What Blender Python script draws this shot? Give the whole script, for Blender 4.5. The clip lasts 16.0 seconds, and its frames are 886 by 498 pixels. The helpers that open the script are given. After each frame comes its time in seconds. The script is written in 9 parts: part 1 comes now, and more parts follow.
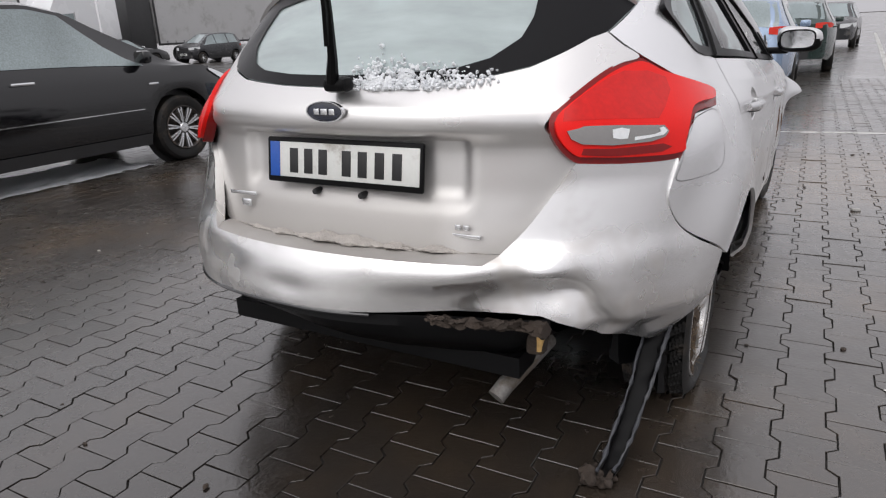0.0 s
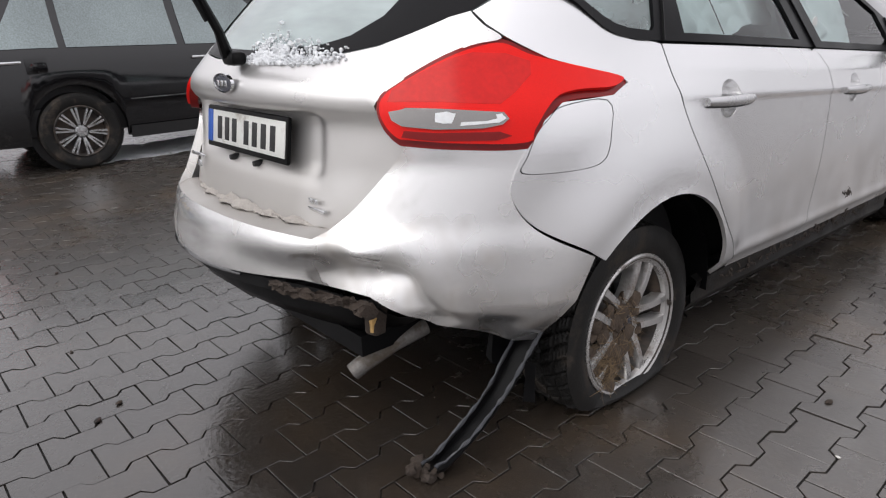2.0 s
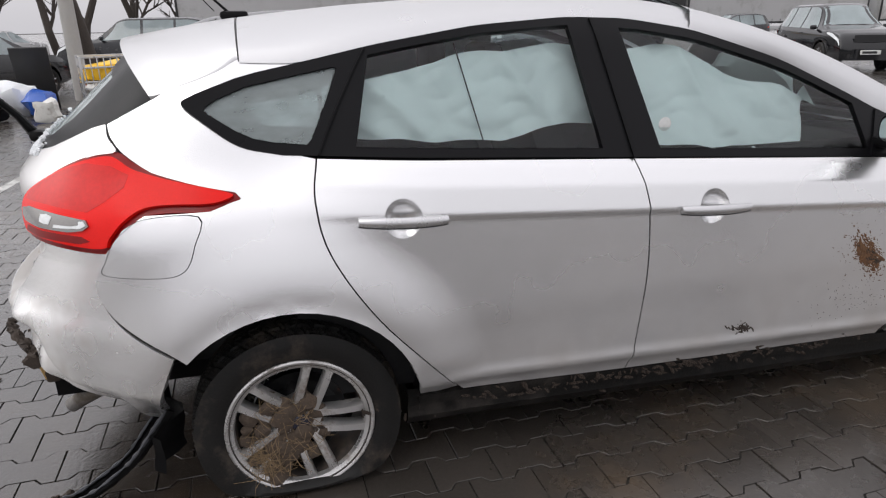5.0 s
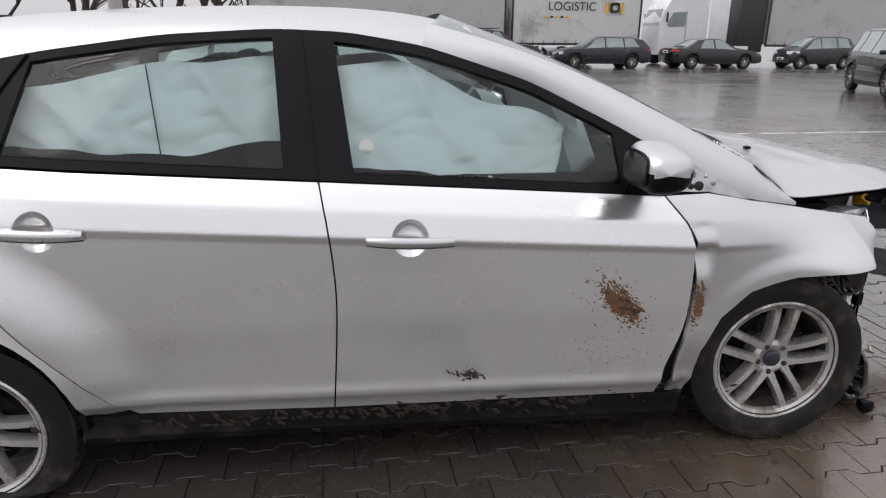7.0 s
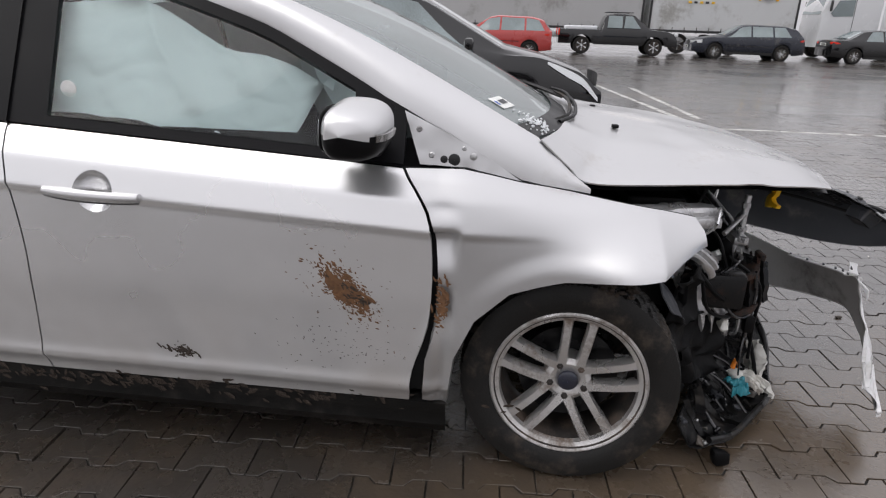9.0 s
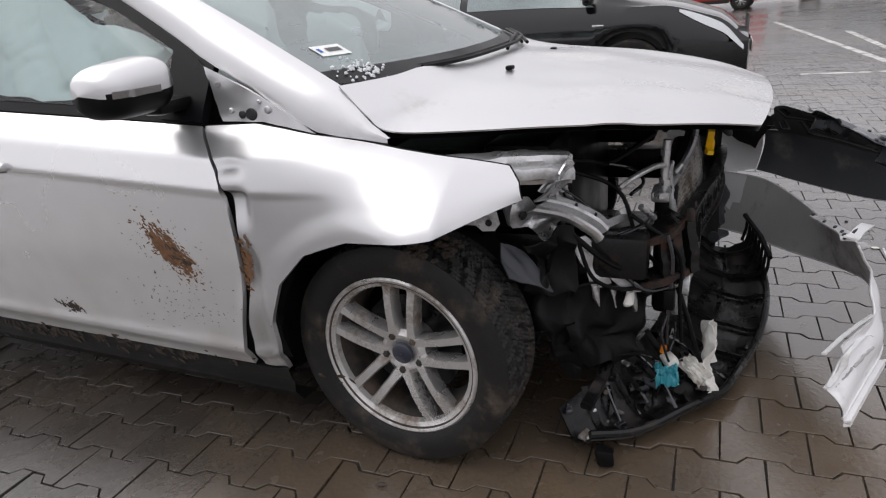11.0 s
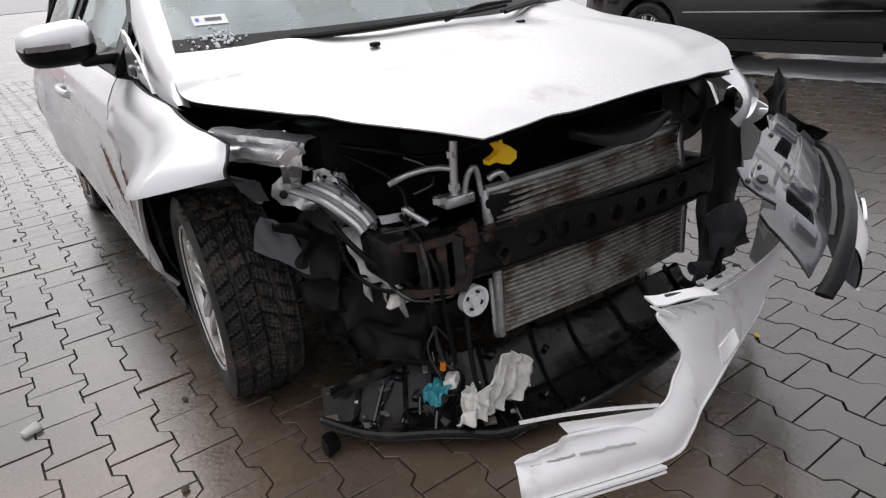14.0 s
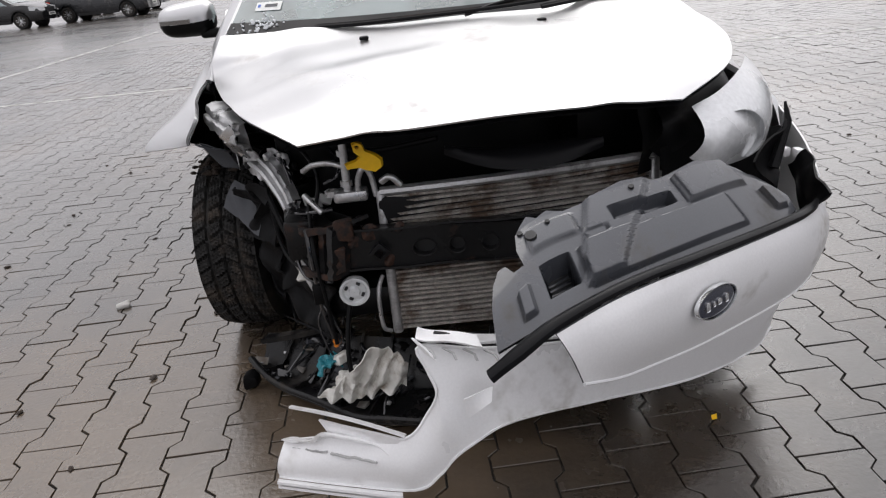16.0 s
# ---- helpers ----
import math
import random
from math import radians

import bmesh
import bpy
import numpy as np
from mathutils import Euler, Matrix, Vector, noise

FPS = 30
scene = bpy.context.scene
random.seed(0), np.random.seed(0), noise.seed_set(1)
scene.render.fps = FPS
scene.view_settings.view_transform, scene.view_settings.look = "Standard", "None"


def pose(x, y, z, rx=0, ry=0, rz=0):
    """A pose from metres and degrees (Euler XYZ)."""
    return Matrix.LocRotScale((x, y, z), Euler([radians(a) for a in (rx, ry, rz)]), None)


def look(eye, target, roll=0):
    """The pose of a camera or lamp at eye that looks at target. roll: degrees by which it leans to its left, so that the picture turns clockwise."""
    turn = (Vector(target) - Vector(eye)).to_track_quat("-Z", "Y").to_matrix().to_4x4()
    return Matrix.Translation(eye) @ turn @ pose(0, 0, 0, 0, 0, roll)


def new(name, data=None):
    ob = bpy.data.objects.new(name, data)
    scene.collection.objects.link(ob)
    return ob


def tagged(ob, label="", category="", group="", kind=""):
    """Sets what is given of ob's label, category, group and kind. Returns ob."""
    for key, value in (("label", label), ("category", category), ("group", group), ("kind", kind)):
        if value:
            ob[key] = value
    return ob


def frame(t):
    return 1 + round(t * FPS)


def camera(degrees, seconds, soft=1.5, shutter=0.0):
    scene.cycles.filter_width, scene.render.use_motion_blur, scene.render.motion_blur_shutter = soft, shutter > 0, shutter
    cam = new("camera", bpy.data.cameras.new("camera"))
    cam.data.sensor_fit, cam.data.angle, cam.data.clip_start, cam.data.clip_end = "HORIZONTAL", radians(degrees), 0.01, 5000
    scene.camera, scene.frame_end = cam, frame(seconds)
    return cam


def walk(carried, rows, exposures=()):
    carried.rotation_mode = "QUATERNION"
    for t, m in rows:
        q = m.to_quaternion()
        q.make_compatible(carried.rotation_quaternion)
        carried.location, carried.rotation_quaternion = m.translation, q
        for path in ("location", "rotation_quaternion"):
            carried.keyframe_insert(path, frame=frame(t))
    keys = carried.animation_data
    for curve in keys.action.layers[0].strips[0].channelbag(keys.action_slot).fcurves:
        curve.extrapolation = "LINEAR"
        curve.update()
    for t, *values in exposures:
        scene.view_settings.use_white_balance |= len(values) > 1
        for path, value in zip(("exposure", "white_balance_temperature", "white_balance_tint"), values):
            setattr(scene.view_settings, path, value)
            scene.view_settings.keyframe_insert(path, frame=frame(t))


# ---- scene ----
cam = camera(68.0, 16.0, 1.2)
PATH = [
    (0, (1.139, -2.159, 1.177), (0.186, -0.519, 0.543), -2.7),
    (0.5, (1.349, -2.028, 1.138), (0.258, -0.489, 0.475), -2.7),
    (1, (1.483, -1.849, 1.13), (0.307, -0.384, 0.442), -2.4),
    (1.5, (1.696, -1.7, 1.128), (0.375, -0.378, 0.415), -2.3),
    (2, (1.875, -1.574, 1.127), (0.434, -0.349, 0.476), -2.0),
    (2.5, (1.956, -1.336, 1.152), (0.437, -0.225, 0.475), -2.6),
    (3, (2.142, -1.119, 1.194), (0.506, -0.199, 0.502), -4.5),
    (3.5, (2.308, -0.917, 1.271), (0.622, -0.124, 0.543), -1.9),
    (4, (2.398, -0.621, 1.377), (0.635, 0.052, 0.716), -3.4),
    (4.5, (2.528, -0.337, 1.381), (0.729, 0.239, 0.724), -4.3),
    (4.7, (2.601, -0.192, 1.393), (0.794, 0.36, 0.738), -2.6),
    (6.8, (2.735, 1.024, 1.411), (0.849, 1.294, 0.805), -0.2),
    (7, (2.745, 1.184, 1.392), (0.863, 1.466, 0.777), 0.5),
    (7.5, (2.705, 1.47, 1.392), (0.824, 1.677, 0.746), -3.0),
    (8, (2.756, 1.815, 1.398), (0.864, 1.937, 0.762), -1.7),
    (8.5, (2.683, 2.111, 1.361), (0.79, 2.129, 0.718), -1.5),
    (8.7, (2.622, 2.219, 1.335), (0.733, 2.197, 0.679), 0.6),
    (10.8, (2.212, 3.291, 1.162), (0.482, 2.565, 0.471), -5.6),
    (11, (2.179, 3.386, 1.177), (0.471, 2.627, 0.466), -5.1),
    (11.5, (2.083, 3.607, 1.156), (0.454, 2.714, 0.416), -4.9),
    (12, (1.918, 3.772, 1.148), (0.389, 2.726, 0.395), -4.5),
    (12.5, (1.777, 3.949, 1.148), (0.361, 2.766, 0.378), -5.1),
    (13, (1.678, 4.213, 1.146), (0.415, 2.858, 0.391), -4.8),
    (13.5, (1.424, 4.378, 1.138), (0.221, 3.002, 0.325), -5.2),
    (14, (1.229, 4.52, 1.148), (0.222, 2.977, 0.37), -5.4),
    (14.5, (0.988, 4.718, 1.168), (0.198, 3.057, 0.384), -6.0),
    (15, (0.725, 4.779, 1.154), (0.124, 3.059, 0.329), -6.1),
    (15.5, (0.454, 4.798, 1.156), (0.111, 3.018, 0.312), -5.9),
    (16, (0.184, 4.914, 1.181), (0.11, 3.088, 0.367), -5.7),
]
EXPOSURES = ((0.0, 0.16), (1.5, 0.26), (4.0, 0.30), (8.0, 0.28), (11.0, 0.34), (13.0, 0.36), (14.5, 0.30), (16.0, 0.24))
walk(cam, [(t, look(eye, target, roll)) for t, eye, target, roll in PATH], EXPOSURES)

# ---------------------------------------------------------------- light
world = bpy.data.worlds.new("overcast_sky")
scene.world = world
world.use_nodes = True
wn = world.node_tree.nodes
wl = world.node_tree.links
sky = wn.new("ShaderNodeTexSky")
sky.sky_type = "NISHITA"
sky.sun_disc = False
sky.sun_elevation = radians(38)
sky.sun_rotation = radians(200)
sky.air_density = 1.0
sky.dust_density = 6.0
pale = wn.new("ShaderNodeHueSaturation")
pale.inputs["Saturation"].default_value = 0.12
wl.new(sky.outputs[0], pale.inputs["Color"])
cloud = wn.new("ShaderNodeMix")
cloud.data_type = "RGBA"
cloud.inputs[0].default_value = 0.7
cloud.inputs[7].default_value = (8.62, 8.42, 8.90, 1)
wl.new(pale.outputs[0], cloud.inputs[6])
# an overcast sky is brightest overhead
way = wn.new("ShaderNodeTexCoord")
axes = wn.new("ShaderNodeSeparateXYZ")
wl.new(way.outputs["Generated"], axes.inputs[0])
rise = wn.new("ShaderNodeMapRange")
rise.inputs[3].default_value, rise.inputs[4].default_value = 0.52, 1.0
wl.new(axes.outputs[2], rise.inputs[0])
dome = wn.new("ShaderNodeVectorMath")
dome.operation = "SCALE"
wl.new(cloud.outputs[2], dome.inputs[0])
wl.new(rise.outputs[0], dome.inputs["Scale"])
wl.new(dome.outputs[0], wn["Background"].inputs["Color"])
wn["Background"].inputs["Strength"].default_value = 0.155
sun = new("sun", bpy.data.lights.new("sun", "SUN"))
sun.data.energy, sun.data.angle, sun.data.color = 0.5, radians(40), (1.0, 0.97, 0.93)
sun.matrix_world = look((0, 0, 20), (-4, 8, 5))

# ---------------------------------------------------------------- tools
from mathutils import geometry


def lerp(a, b, k):
    return a + (b - a) * k


def smooth(k):
    k = max(0.0, min(1.0, k))
    return k * k * (3 - 2 * k)


def bell(d):
    return math.exp(-d * d)


def knots(x, xs, ys, w=0.02):
    """Interpolation through knots with corners rounded over w."""
    return sum(float(np.interp(x + o * w, xs, ys)) for o in (-1, -0.6, -0.2, 0.2, 0.6, 1)) / 6


def cr(points, n=6, closed=False):
    """A smooth curve through points."""
    p = [Vector(q) for q in points]
    out = []
    last = len(p) if closed else len(p) - 1
    for i in range(last):
        b, c = p[i % len(p)], p[(i + 1) % len(p)]
        a = p[(i - 1) % len(p)] if closed or i else b + (b - c)
        d = p[(i + 2) % len(p)] if closed or i + 2 < len(p) else c + (c - b)
        for k in range(n):
            t = k / n
            out.append(0.5 * (2 * b + (c - a) * t + (2 * a - 5 * b + 4 * c - d) * t * t + (3 * b - a - 3 * c + d) * t ** 3))
    if not closed:
        out.append(p[-1])
    return out


def mesh_of(bm, sharp=40):
    me = bpy.data.meshes.new("mesh")
    bmesh.ops.recalc_face_normals(bm, faces=bm.faces[:]) if sharp < 0 else None
    for f in bm.faces:
        f.smooth = True
    for e in bm.edges:
        if len(e.link_faces) == 2 and e.calc_face_angle(0) > radians(abs(sharp)):
            e.smooth = False
    bm.to_mesh(me)
    bm.free()
    return me


def part(name, shape, material, parent=None, label="", at=None):
    """One mesh object, from a bmesh or a mesh, under a thing or a part."""
    me = mesh_of(shape) if isinstance(shape, bmesh.types.BMesh) else shape
    if material and not me.materials:
        me.materials.append(material)
    ob = new(name, me)
    if parent:
        ob.parent = parent
    if at is not None:
        ob.matrix_local = at if isinstance(at, Matrix) else Matrix.Translation(at)
    if label:
        ob["label"] = label
    return ob


def thing(name, label, category, at=(0, 0, 0), turn=0.0, group=""):
    ob = new(name)
    ob.empty_display_size = 0.2
    ob.matrix_world = pose(*at, 0, 0, turn)
    return tagged(ob, label, category, group)


def raw(verts, faces):
    bm = bmesh.new()
    vs = [bm.verts.new(v) for v in verts]
    for f in faces:
        try:
            bm.faces.new([vs[i] for i in f])
        except ValueError:
            pass
    bm.normal_update()
    return bm


def grid(rows, closed=False, cap=False):
    """A sheet through rows of points."""
    n, m = len(rows), len(rows[0])
    faces = []
    for i in range(n - 1):
        for j in range(m if closed else m - 1):
            k = (j + 1) % m
            faces.append((i * m + j, i * m + k, (i + 1) * m + k, (i + 1) * m + j))
    if cap:
        faces += [tuple(range(m))[::-1], tuple(range((n - 1) * m, n * m))]
    return raw([p for r in rows for p in r], faces)


def thicken(bm, d):
    """Gives a sheet a thickness of d against its normals."""
    bm.normal_update()
    geo = bmesh.ops.solidify(bm, geom=bm.faces[:], thickness=d)
    bm.normal_update()
    return bm


def block(sx, sy, sz, bevel=0.01, at=(0, 0, 0), seg=2, taper=(1, 1)):
    bm = bmesh.new()
    bmesh.ops.create_cube(bm, size=1)
    for v in bm.verts:
        k = taper if v.co.z > 0 else (1, 1)
        v.co = Vector((v.co.x * sx * k[0], v.co.y * sy * k[1], v.co.z * sz))
    if bevel:
        bmesh.ops.bevel(bm, geom=bm.edges[:], offset=bevel, segments=seg, profile=0.5, affect="EDGES")
    bmesh.ops.translate(bm, verts=bm.verts[:], vec=at)
    return bm


def tube(points, r, n=8, ends=True):
    """A round bar along points; r is one radius or one for each point."""
    p = [Vector(q) for q in points]
    rows = []
    up = Vector((0.13, 0.21, 0.97))
    for i, q in enumerate(p):
        d = (p[min(i + 1, len(p) - 1)] - p[max(i - 1, 0)]).normalized()
        a = d.cross(up)
        a = a.normalized() if a.length > 1e-3 else d.cross(Vector((1, 0, 0))).normalized()
        b = d.cross(a)
        rr = r[i] if isinstance(r, (list, tuple)) else r
        rows.append([q + rr * (math.cos(t) * a + math.sin(t) * b) for t in (2 * math.pi * k / n for k in range(n))])
    return grid(rows, closed=True, cap=ends)


def ribbon(points, width, thick, across=(1, 0, 0)):
    """A flat strip along points."""
    a = Vector(across).normalized()
    rows = []
    p = [Vector(q) for q in points]
    for i, q in enumerate(p):
        d = (p[min(i + 1, len(p) - 1)] - p[max(i - 1, 0)]).normalized()
        n = d.cross(a).normalized()
        w = width[i] if isinstance(width, (list, tuple)) else width
        rows.append([q + a * w / 2 + n * thick / 2, q - a * w / 2 + n * thick / 2, q - a * w / 2 - n * thick / 2, q + a * w / 2 - n * thick / 2])
    return grid(rows, closed=True, cap=True)


def lathe(profile, n=48, axis="x"):
    """Turns a profile of (along, radius) round the axis."""
    rows = []
    for a, r in profile:
        ring = []
        for k in range(n):
            t = 2 * math.pi * k / n
            c, s = r * math.cos(t), r * math.sin(t)
            ring.append((a, c, s) if axis == "x" else (c, s, a) if axis == "z" else (s, a, c))
        rows.append(ring)
    return grid(rows, closed=True)


def inside(p, poly):
    x, y = p
    hit = False
    for i in range(len(poly)):
        (x0, y0), (x1, y1) = poly[i], poly[i - 1]
        if (y0 > y) != (y1 > y) and x < (x1 - x0) * (y - y0) / (y1 - y0) + x0:
            hit = not hit
    return hit


def panel(outline, surface, step=0.03, flange=0.012, out=None, holes=()):
    """A sheet cut to an outline in the surface's two coordinates, with its edge turned in."""
    def dense(loop):
        pts = []
        for i, a in enumerate(loop):
            b = loop[(i + 1) % len(loop)]
            n = max(1, int(math.hypot(b[0] - a[0], b[1] - a[1]) / step))
            pts += [(lerp(a[0], b[0], k / n), lerp(a[1], b[1], k / n)) for k in range(n)]
        return pts

    loops = [dense([(p[0], p[1]) for p in outline])] + [dense([(p[0], p[1]) for p in h]) for h in holes]
    pts, edges = [], []
    for lp in loops:
        b = len(pts)
        pts += lp
        edges += [(b + i, b + (i + 1) % len(lp)) for i in range(len(lp))]
    us, vs = [p[0] for p in loops[0]], [p[1] for p in loops[0]]
    edge = np.array(pts)
    row = 0
    v = min(vs) + step / 2
    while v < max(vs):
        u = min(us) + step * (0.25 + 0.5 * (row % 2))
        while u < max(us):
            if np.min(np.hypot(edge[:, 0] - u, edge[:, 1] - v)) > step * 0.55 and inside((u, v), loops[0]) and not any(inside((u, v), h) for h in loops[1:]):
                pts.append((u, v))
            u += step
        v += step * 0.866
        row += 1
    got = geometry.delaunay_2d_cdt([Vector(p) for p in pts], edges, [], 1, 1e-6)
    verts = [Vector(surface(p.x, p.y)) for p in got[0]]
    tris = [f for f in got[2] if not holes or not any(inside((sum(got[0][i].x for i in f) / len(f), sum(got[0][i].y for i in f) / len(f)), h) for h in loops[1:])]
    bm = raw(verts, tris)
    bm.normal_update()
    if out is not None:
        total = sum((f.normal.dot(Vector(out)) * f.calc_area() for f in bm.faces))
        if total < 0:
            bmesh.ops.reverse_faces(bm, faces=bm.faces[:])
            bm.normal_update()
    if flange:
        normals = {}
        rim = [e for e in bm.edges if len(e.link_faces) == 1]
        for e in rim:
            for q in e.verts:
                normals[q] = q.normal.copy()
        made = bmesh.ops.extrude_edge_only(bm, edges=rim)
        fresh = [g for g in made["geom"] if isinstance(g, bmesh.types.BMVert)]
        old = {tuple(round(c, 6) for c in q.co): nrm for q, nrm in normals.items()}
        for q in fresh:
            nrm = old.get(tuple(round(c, 6) for c in q.co))
            if nrm:
                q.co -= nrm * flange
        bm.normal_update()
    return bm


def mirror(bm):
    for v in bm.verts:
        v.co.x = -v.co.x
    bmesh.ops.reverse_faces(bm, faces=bm.faces[:])
    bm.normal_update()
    return bm


def rough_up(bm, amount, scale, seed=0.0):
    bm.normal_update()
    for v in bm.verts:
        v.co += v.normal * amount * noise.noise(v.co * scale + Vector((seed, seed, seed)))
    bm.normal_update()
    return bm

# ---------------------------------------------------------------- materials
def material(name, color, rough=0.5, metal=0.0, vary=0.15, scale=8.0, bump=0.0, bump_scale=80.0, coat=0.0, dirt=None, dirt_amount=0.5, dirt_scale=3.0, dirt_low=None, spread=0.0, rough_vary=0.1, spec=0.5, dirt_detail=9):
    """A surface with variation at two scales, fine relief, patches of dirt and, where spread is set, a tone of its own for each piece."""
    m = bpy.data.materials.new(name)
    m.use_nodes = True
    n, l = m.node_tree.nodes, m.node_tree.links
    b = n["Principled BSDF"]
    co = n.new("ShaderNodeTexCoord")
    geo = n.new("ShaderNodeNewGeometry")
    big = n.new("ShaderNodeTexNoise")
    big.inputs["Scale"].default_value, big.inputs["Detail"].default_value = scale, 5
    fine = n.new("ShaderNodeTexNoise")
    fine.inputs["Scale"].default_value, fine.inputs["Detail"].default_value = bump_scale, 4
    for t in (big, fine):
        l.new(geo.outputs["Position"], t.inputs["Vector"])
    mix = n.new("ShaderNodeMath")
    mix.operation = "MULTIPLY_ADD"
    l.new(big.outputs[0], mix.inputs[0])
    mix.inputs[1].default_value = 0.7
    l.new(fine.outputs[0], mix.inputs[2])
    ramp = n.new("ShaderNodeMapRange")
    ramp.inputs[1].default_value, ramp.inputs[2].default_value = 0.4, 1.3
    ramp.inputs[3].default_value, ramp.inputs[4].default_value = 1 - vary, 1 + vary
    l.new(mix.outputs[0], ramp.inputs[0])
    tone = ramp.outputs[0]
    if spread:
        info = n.new("ShaderNodeObjectInfo")
        add = n.new("ShaderNodeMath")
        add.operation = "ADD"
        l.new(info.outputs["Random"], add.inputs[0])
        l.new(geo.outputs["Random Per Island"], add.inputs[1])
        fr = n.new("ShaderNodeMath")
        fr.operation = "FRACT"
        l.new(add.outputs[0], fr.inputs[0])
        mr = n.new("ShaderNodeMapRange")
        mr.inputs[3].default_value, mr.inputs[4].default_value = 1 - spread, 1 + spread
        l.new(fr.outputs[0], mr.inputs[0])
        mu = n.new("ShaderNodeMath")
        mu.operation = "MULTIPLY"
        l.new(tone, mu.inputs[0])
        l.new(mr.outputs[0], mu.inputs[1])
        tone = mu.outputs[0]
    col = n.new("ShaderNodeVectorMath")
    col.operation = "SCALE"
    col.inputs[0].default_value = color[:3]
    l.new(tone, col.inputs["Scale"])
    base = col.outputs[0]
    rg = n.new("ShaderNodeMapRange")
    rg.inputs[1].default_value, rg.inputs[2].default_value = 0.3, 0.7
    rg.inputs[3].default_value, rg.inputs[4].default_value = max(0.02, rough - rough_vary), min(1, rough + rough_vary)
    l.new(big.outputs[0], rg.inputs[0])
    rsock = rg.outputs[0]
    if dirt:
        dn = n.new("ShaderNodeTexNoise")
        dn.inputs["Scale"].default_value, dn.inputs["Detail"].default_value, dn.inputs["Roughness"].default_value = dirt_scale, dirt_detail, 0.68
        l.new(geo.outputs["Position"], dn.inputs["Vector"])
        dm = n.new("ShaderNodeMapRange")
        dm.interpolation_type = "SMOOTHSTEP"
        blur = 0.09 if dirt_detail < 5 else 0.0
        dm.inputs[1].default_value, dm.inputs[2].default_value = 0.62 - 0.25 * dirt_amount - blur, 0.80 - 0.2 * dirt_amount + blur
        l.new(dn.outputs[0], dm.inputs[0])
        fac = dm.outputs[0]
        # where a height range is given, the patches thicken towards its lower end
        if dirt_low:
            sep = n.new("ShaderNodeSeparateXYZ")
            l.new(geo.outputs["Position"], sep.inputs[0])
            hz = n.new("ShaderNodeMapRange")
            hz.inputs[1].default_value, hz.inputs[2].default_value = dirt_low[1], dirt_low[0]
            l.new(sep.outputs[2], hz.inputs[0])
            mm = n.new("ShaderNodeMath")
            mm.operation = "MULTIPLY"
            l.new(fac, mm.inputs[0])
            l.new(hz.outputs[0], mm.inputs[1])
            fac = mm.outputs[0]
        dc = n.new("ShaderNodeMix")
        dc.data_type = "RGBA"
        l.new(fac, dc.inputs[0])
        l.new(base, dc.inputs[6])
        dc.inputs[7].default_value = (*dirt, 1)
        base = dc.outputs[2]
        dr = n.new("ShaderNodeMix")
        l.new(fac, dr.inputs[0])
        l.new(rsock, dr.inputs[2])
        dr.inputs[3].default_value = 0.55 if dirt_detail < 5 else 0.85
        rsock = dr.outputs[0]
        if metal:
            dmt = n.new("ShaderNodeMix")
            l.new(fac, dmt.inputs[0])
            dmt.inputs[2].default_value, dmt.inputs[3].default_value = metal, 0.0
            l.new(dmt.outputs[0], b.inputs["Metallic"])
    l.new(base, b.inputs["Base Color"])
    l.new(rsock, b.inputs["Roughness"])
    if not (dirt and metal):
        b.inputs["Metallic"].default_value = metal
    b.inputs["Specular IOR Level"].default_value = spec
    b.inputs["Coat Weight"].default_value = coat
    b.inputs["Coat Roughness"].default_value = 0.06
    if bump:
        bp = n.new("ShaderNodeBump")
        bp.inputs["Strength"].default_value, bp.inputs["Distance"].default_value = min(1, bump), 0.004
        l.new(fine.outputs[0], bp.inputs["Height"])
        l.new(bp.outputs[0], b.inputs["Normal"])
    return m


def glass(name, tint, gloss=0.04, clear=1.0, haze=0.0):
    """A thin pane: what is behind shows through a tint, the sky lies on it by its Fresnel gloss; haze mixes in a pale
    diffuse tone.
    """
    m = bpy.data.materials.new(name)
    m.use_nodes = True
    n, l = m.node_tree.nodes, m.node_tree.links
    n.remove(n["Principled BSDF"])
    tr = n.new("ShaderNodeBsdfTransparent")
    tr.inputs[0].default_value = (*tint, 1)
    gl = n.new("ShaderNodeBsdfGlossy")
    gl.inputs["Roughness"].default_value = gloss
    fres = n.new("ShaderNodeFresnel")
    fres.inputs[0].default_value = 1.5
    body = tr.outputs[0]
    if haze:
        df = n.new("ShaderNodeBsdfDiffuse")
        df.inputs[0].default_value = (0.60, 0.69, 0.69, 1)
        hz = n.new("ShaderNodeMixShader")
        no = n.new("ShaderNodeTexNoise")
        no.inputs["Scale"].default_value, no.inputs["Detail"].default_value = 6, 6
        mr = n.new("ShaderNodeMapRange")
        mr.inputs[1].default_value, mr.inputs[2].default_value, mr.inputs[3].default_value, mr.inputs[4].default_value = 0.2, 0.9, haze * 0.8, haze * 1.2
        l.new(no.outputs[0], mr.inputs[0])
        l.new(mr.outputs[0], hz.inputs[0])
        l.new(tr.outputs[0], hz.inputs[1])
        l.new(df.outputs[0], hz.inputs[2])
        body = hz.outputs[0]
    ms = n.new("ShaderNodeMixShader")
    l.new(fres.outputs[0], ms.inputs[0])
    l.new(body, ms.inputs[1])
    l.new(gl.outputs[0], ms.inputs[2])
    l.new(ms.outputs[0], n["Material Output"].inputs[0])
    return m


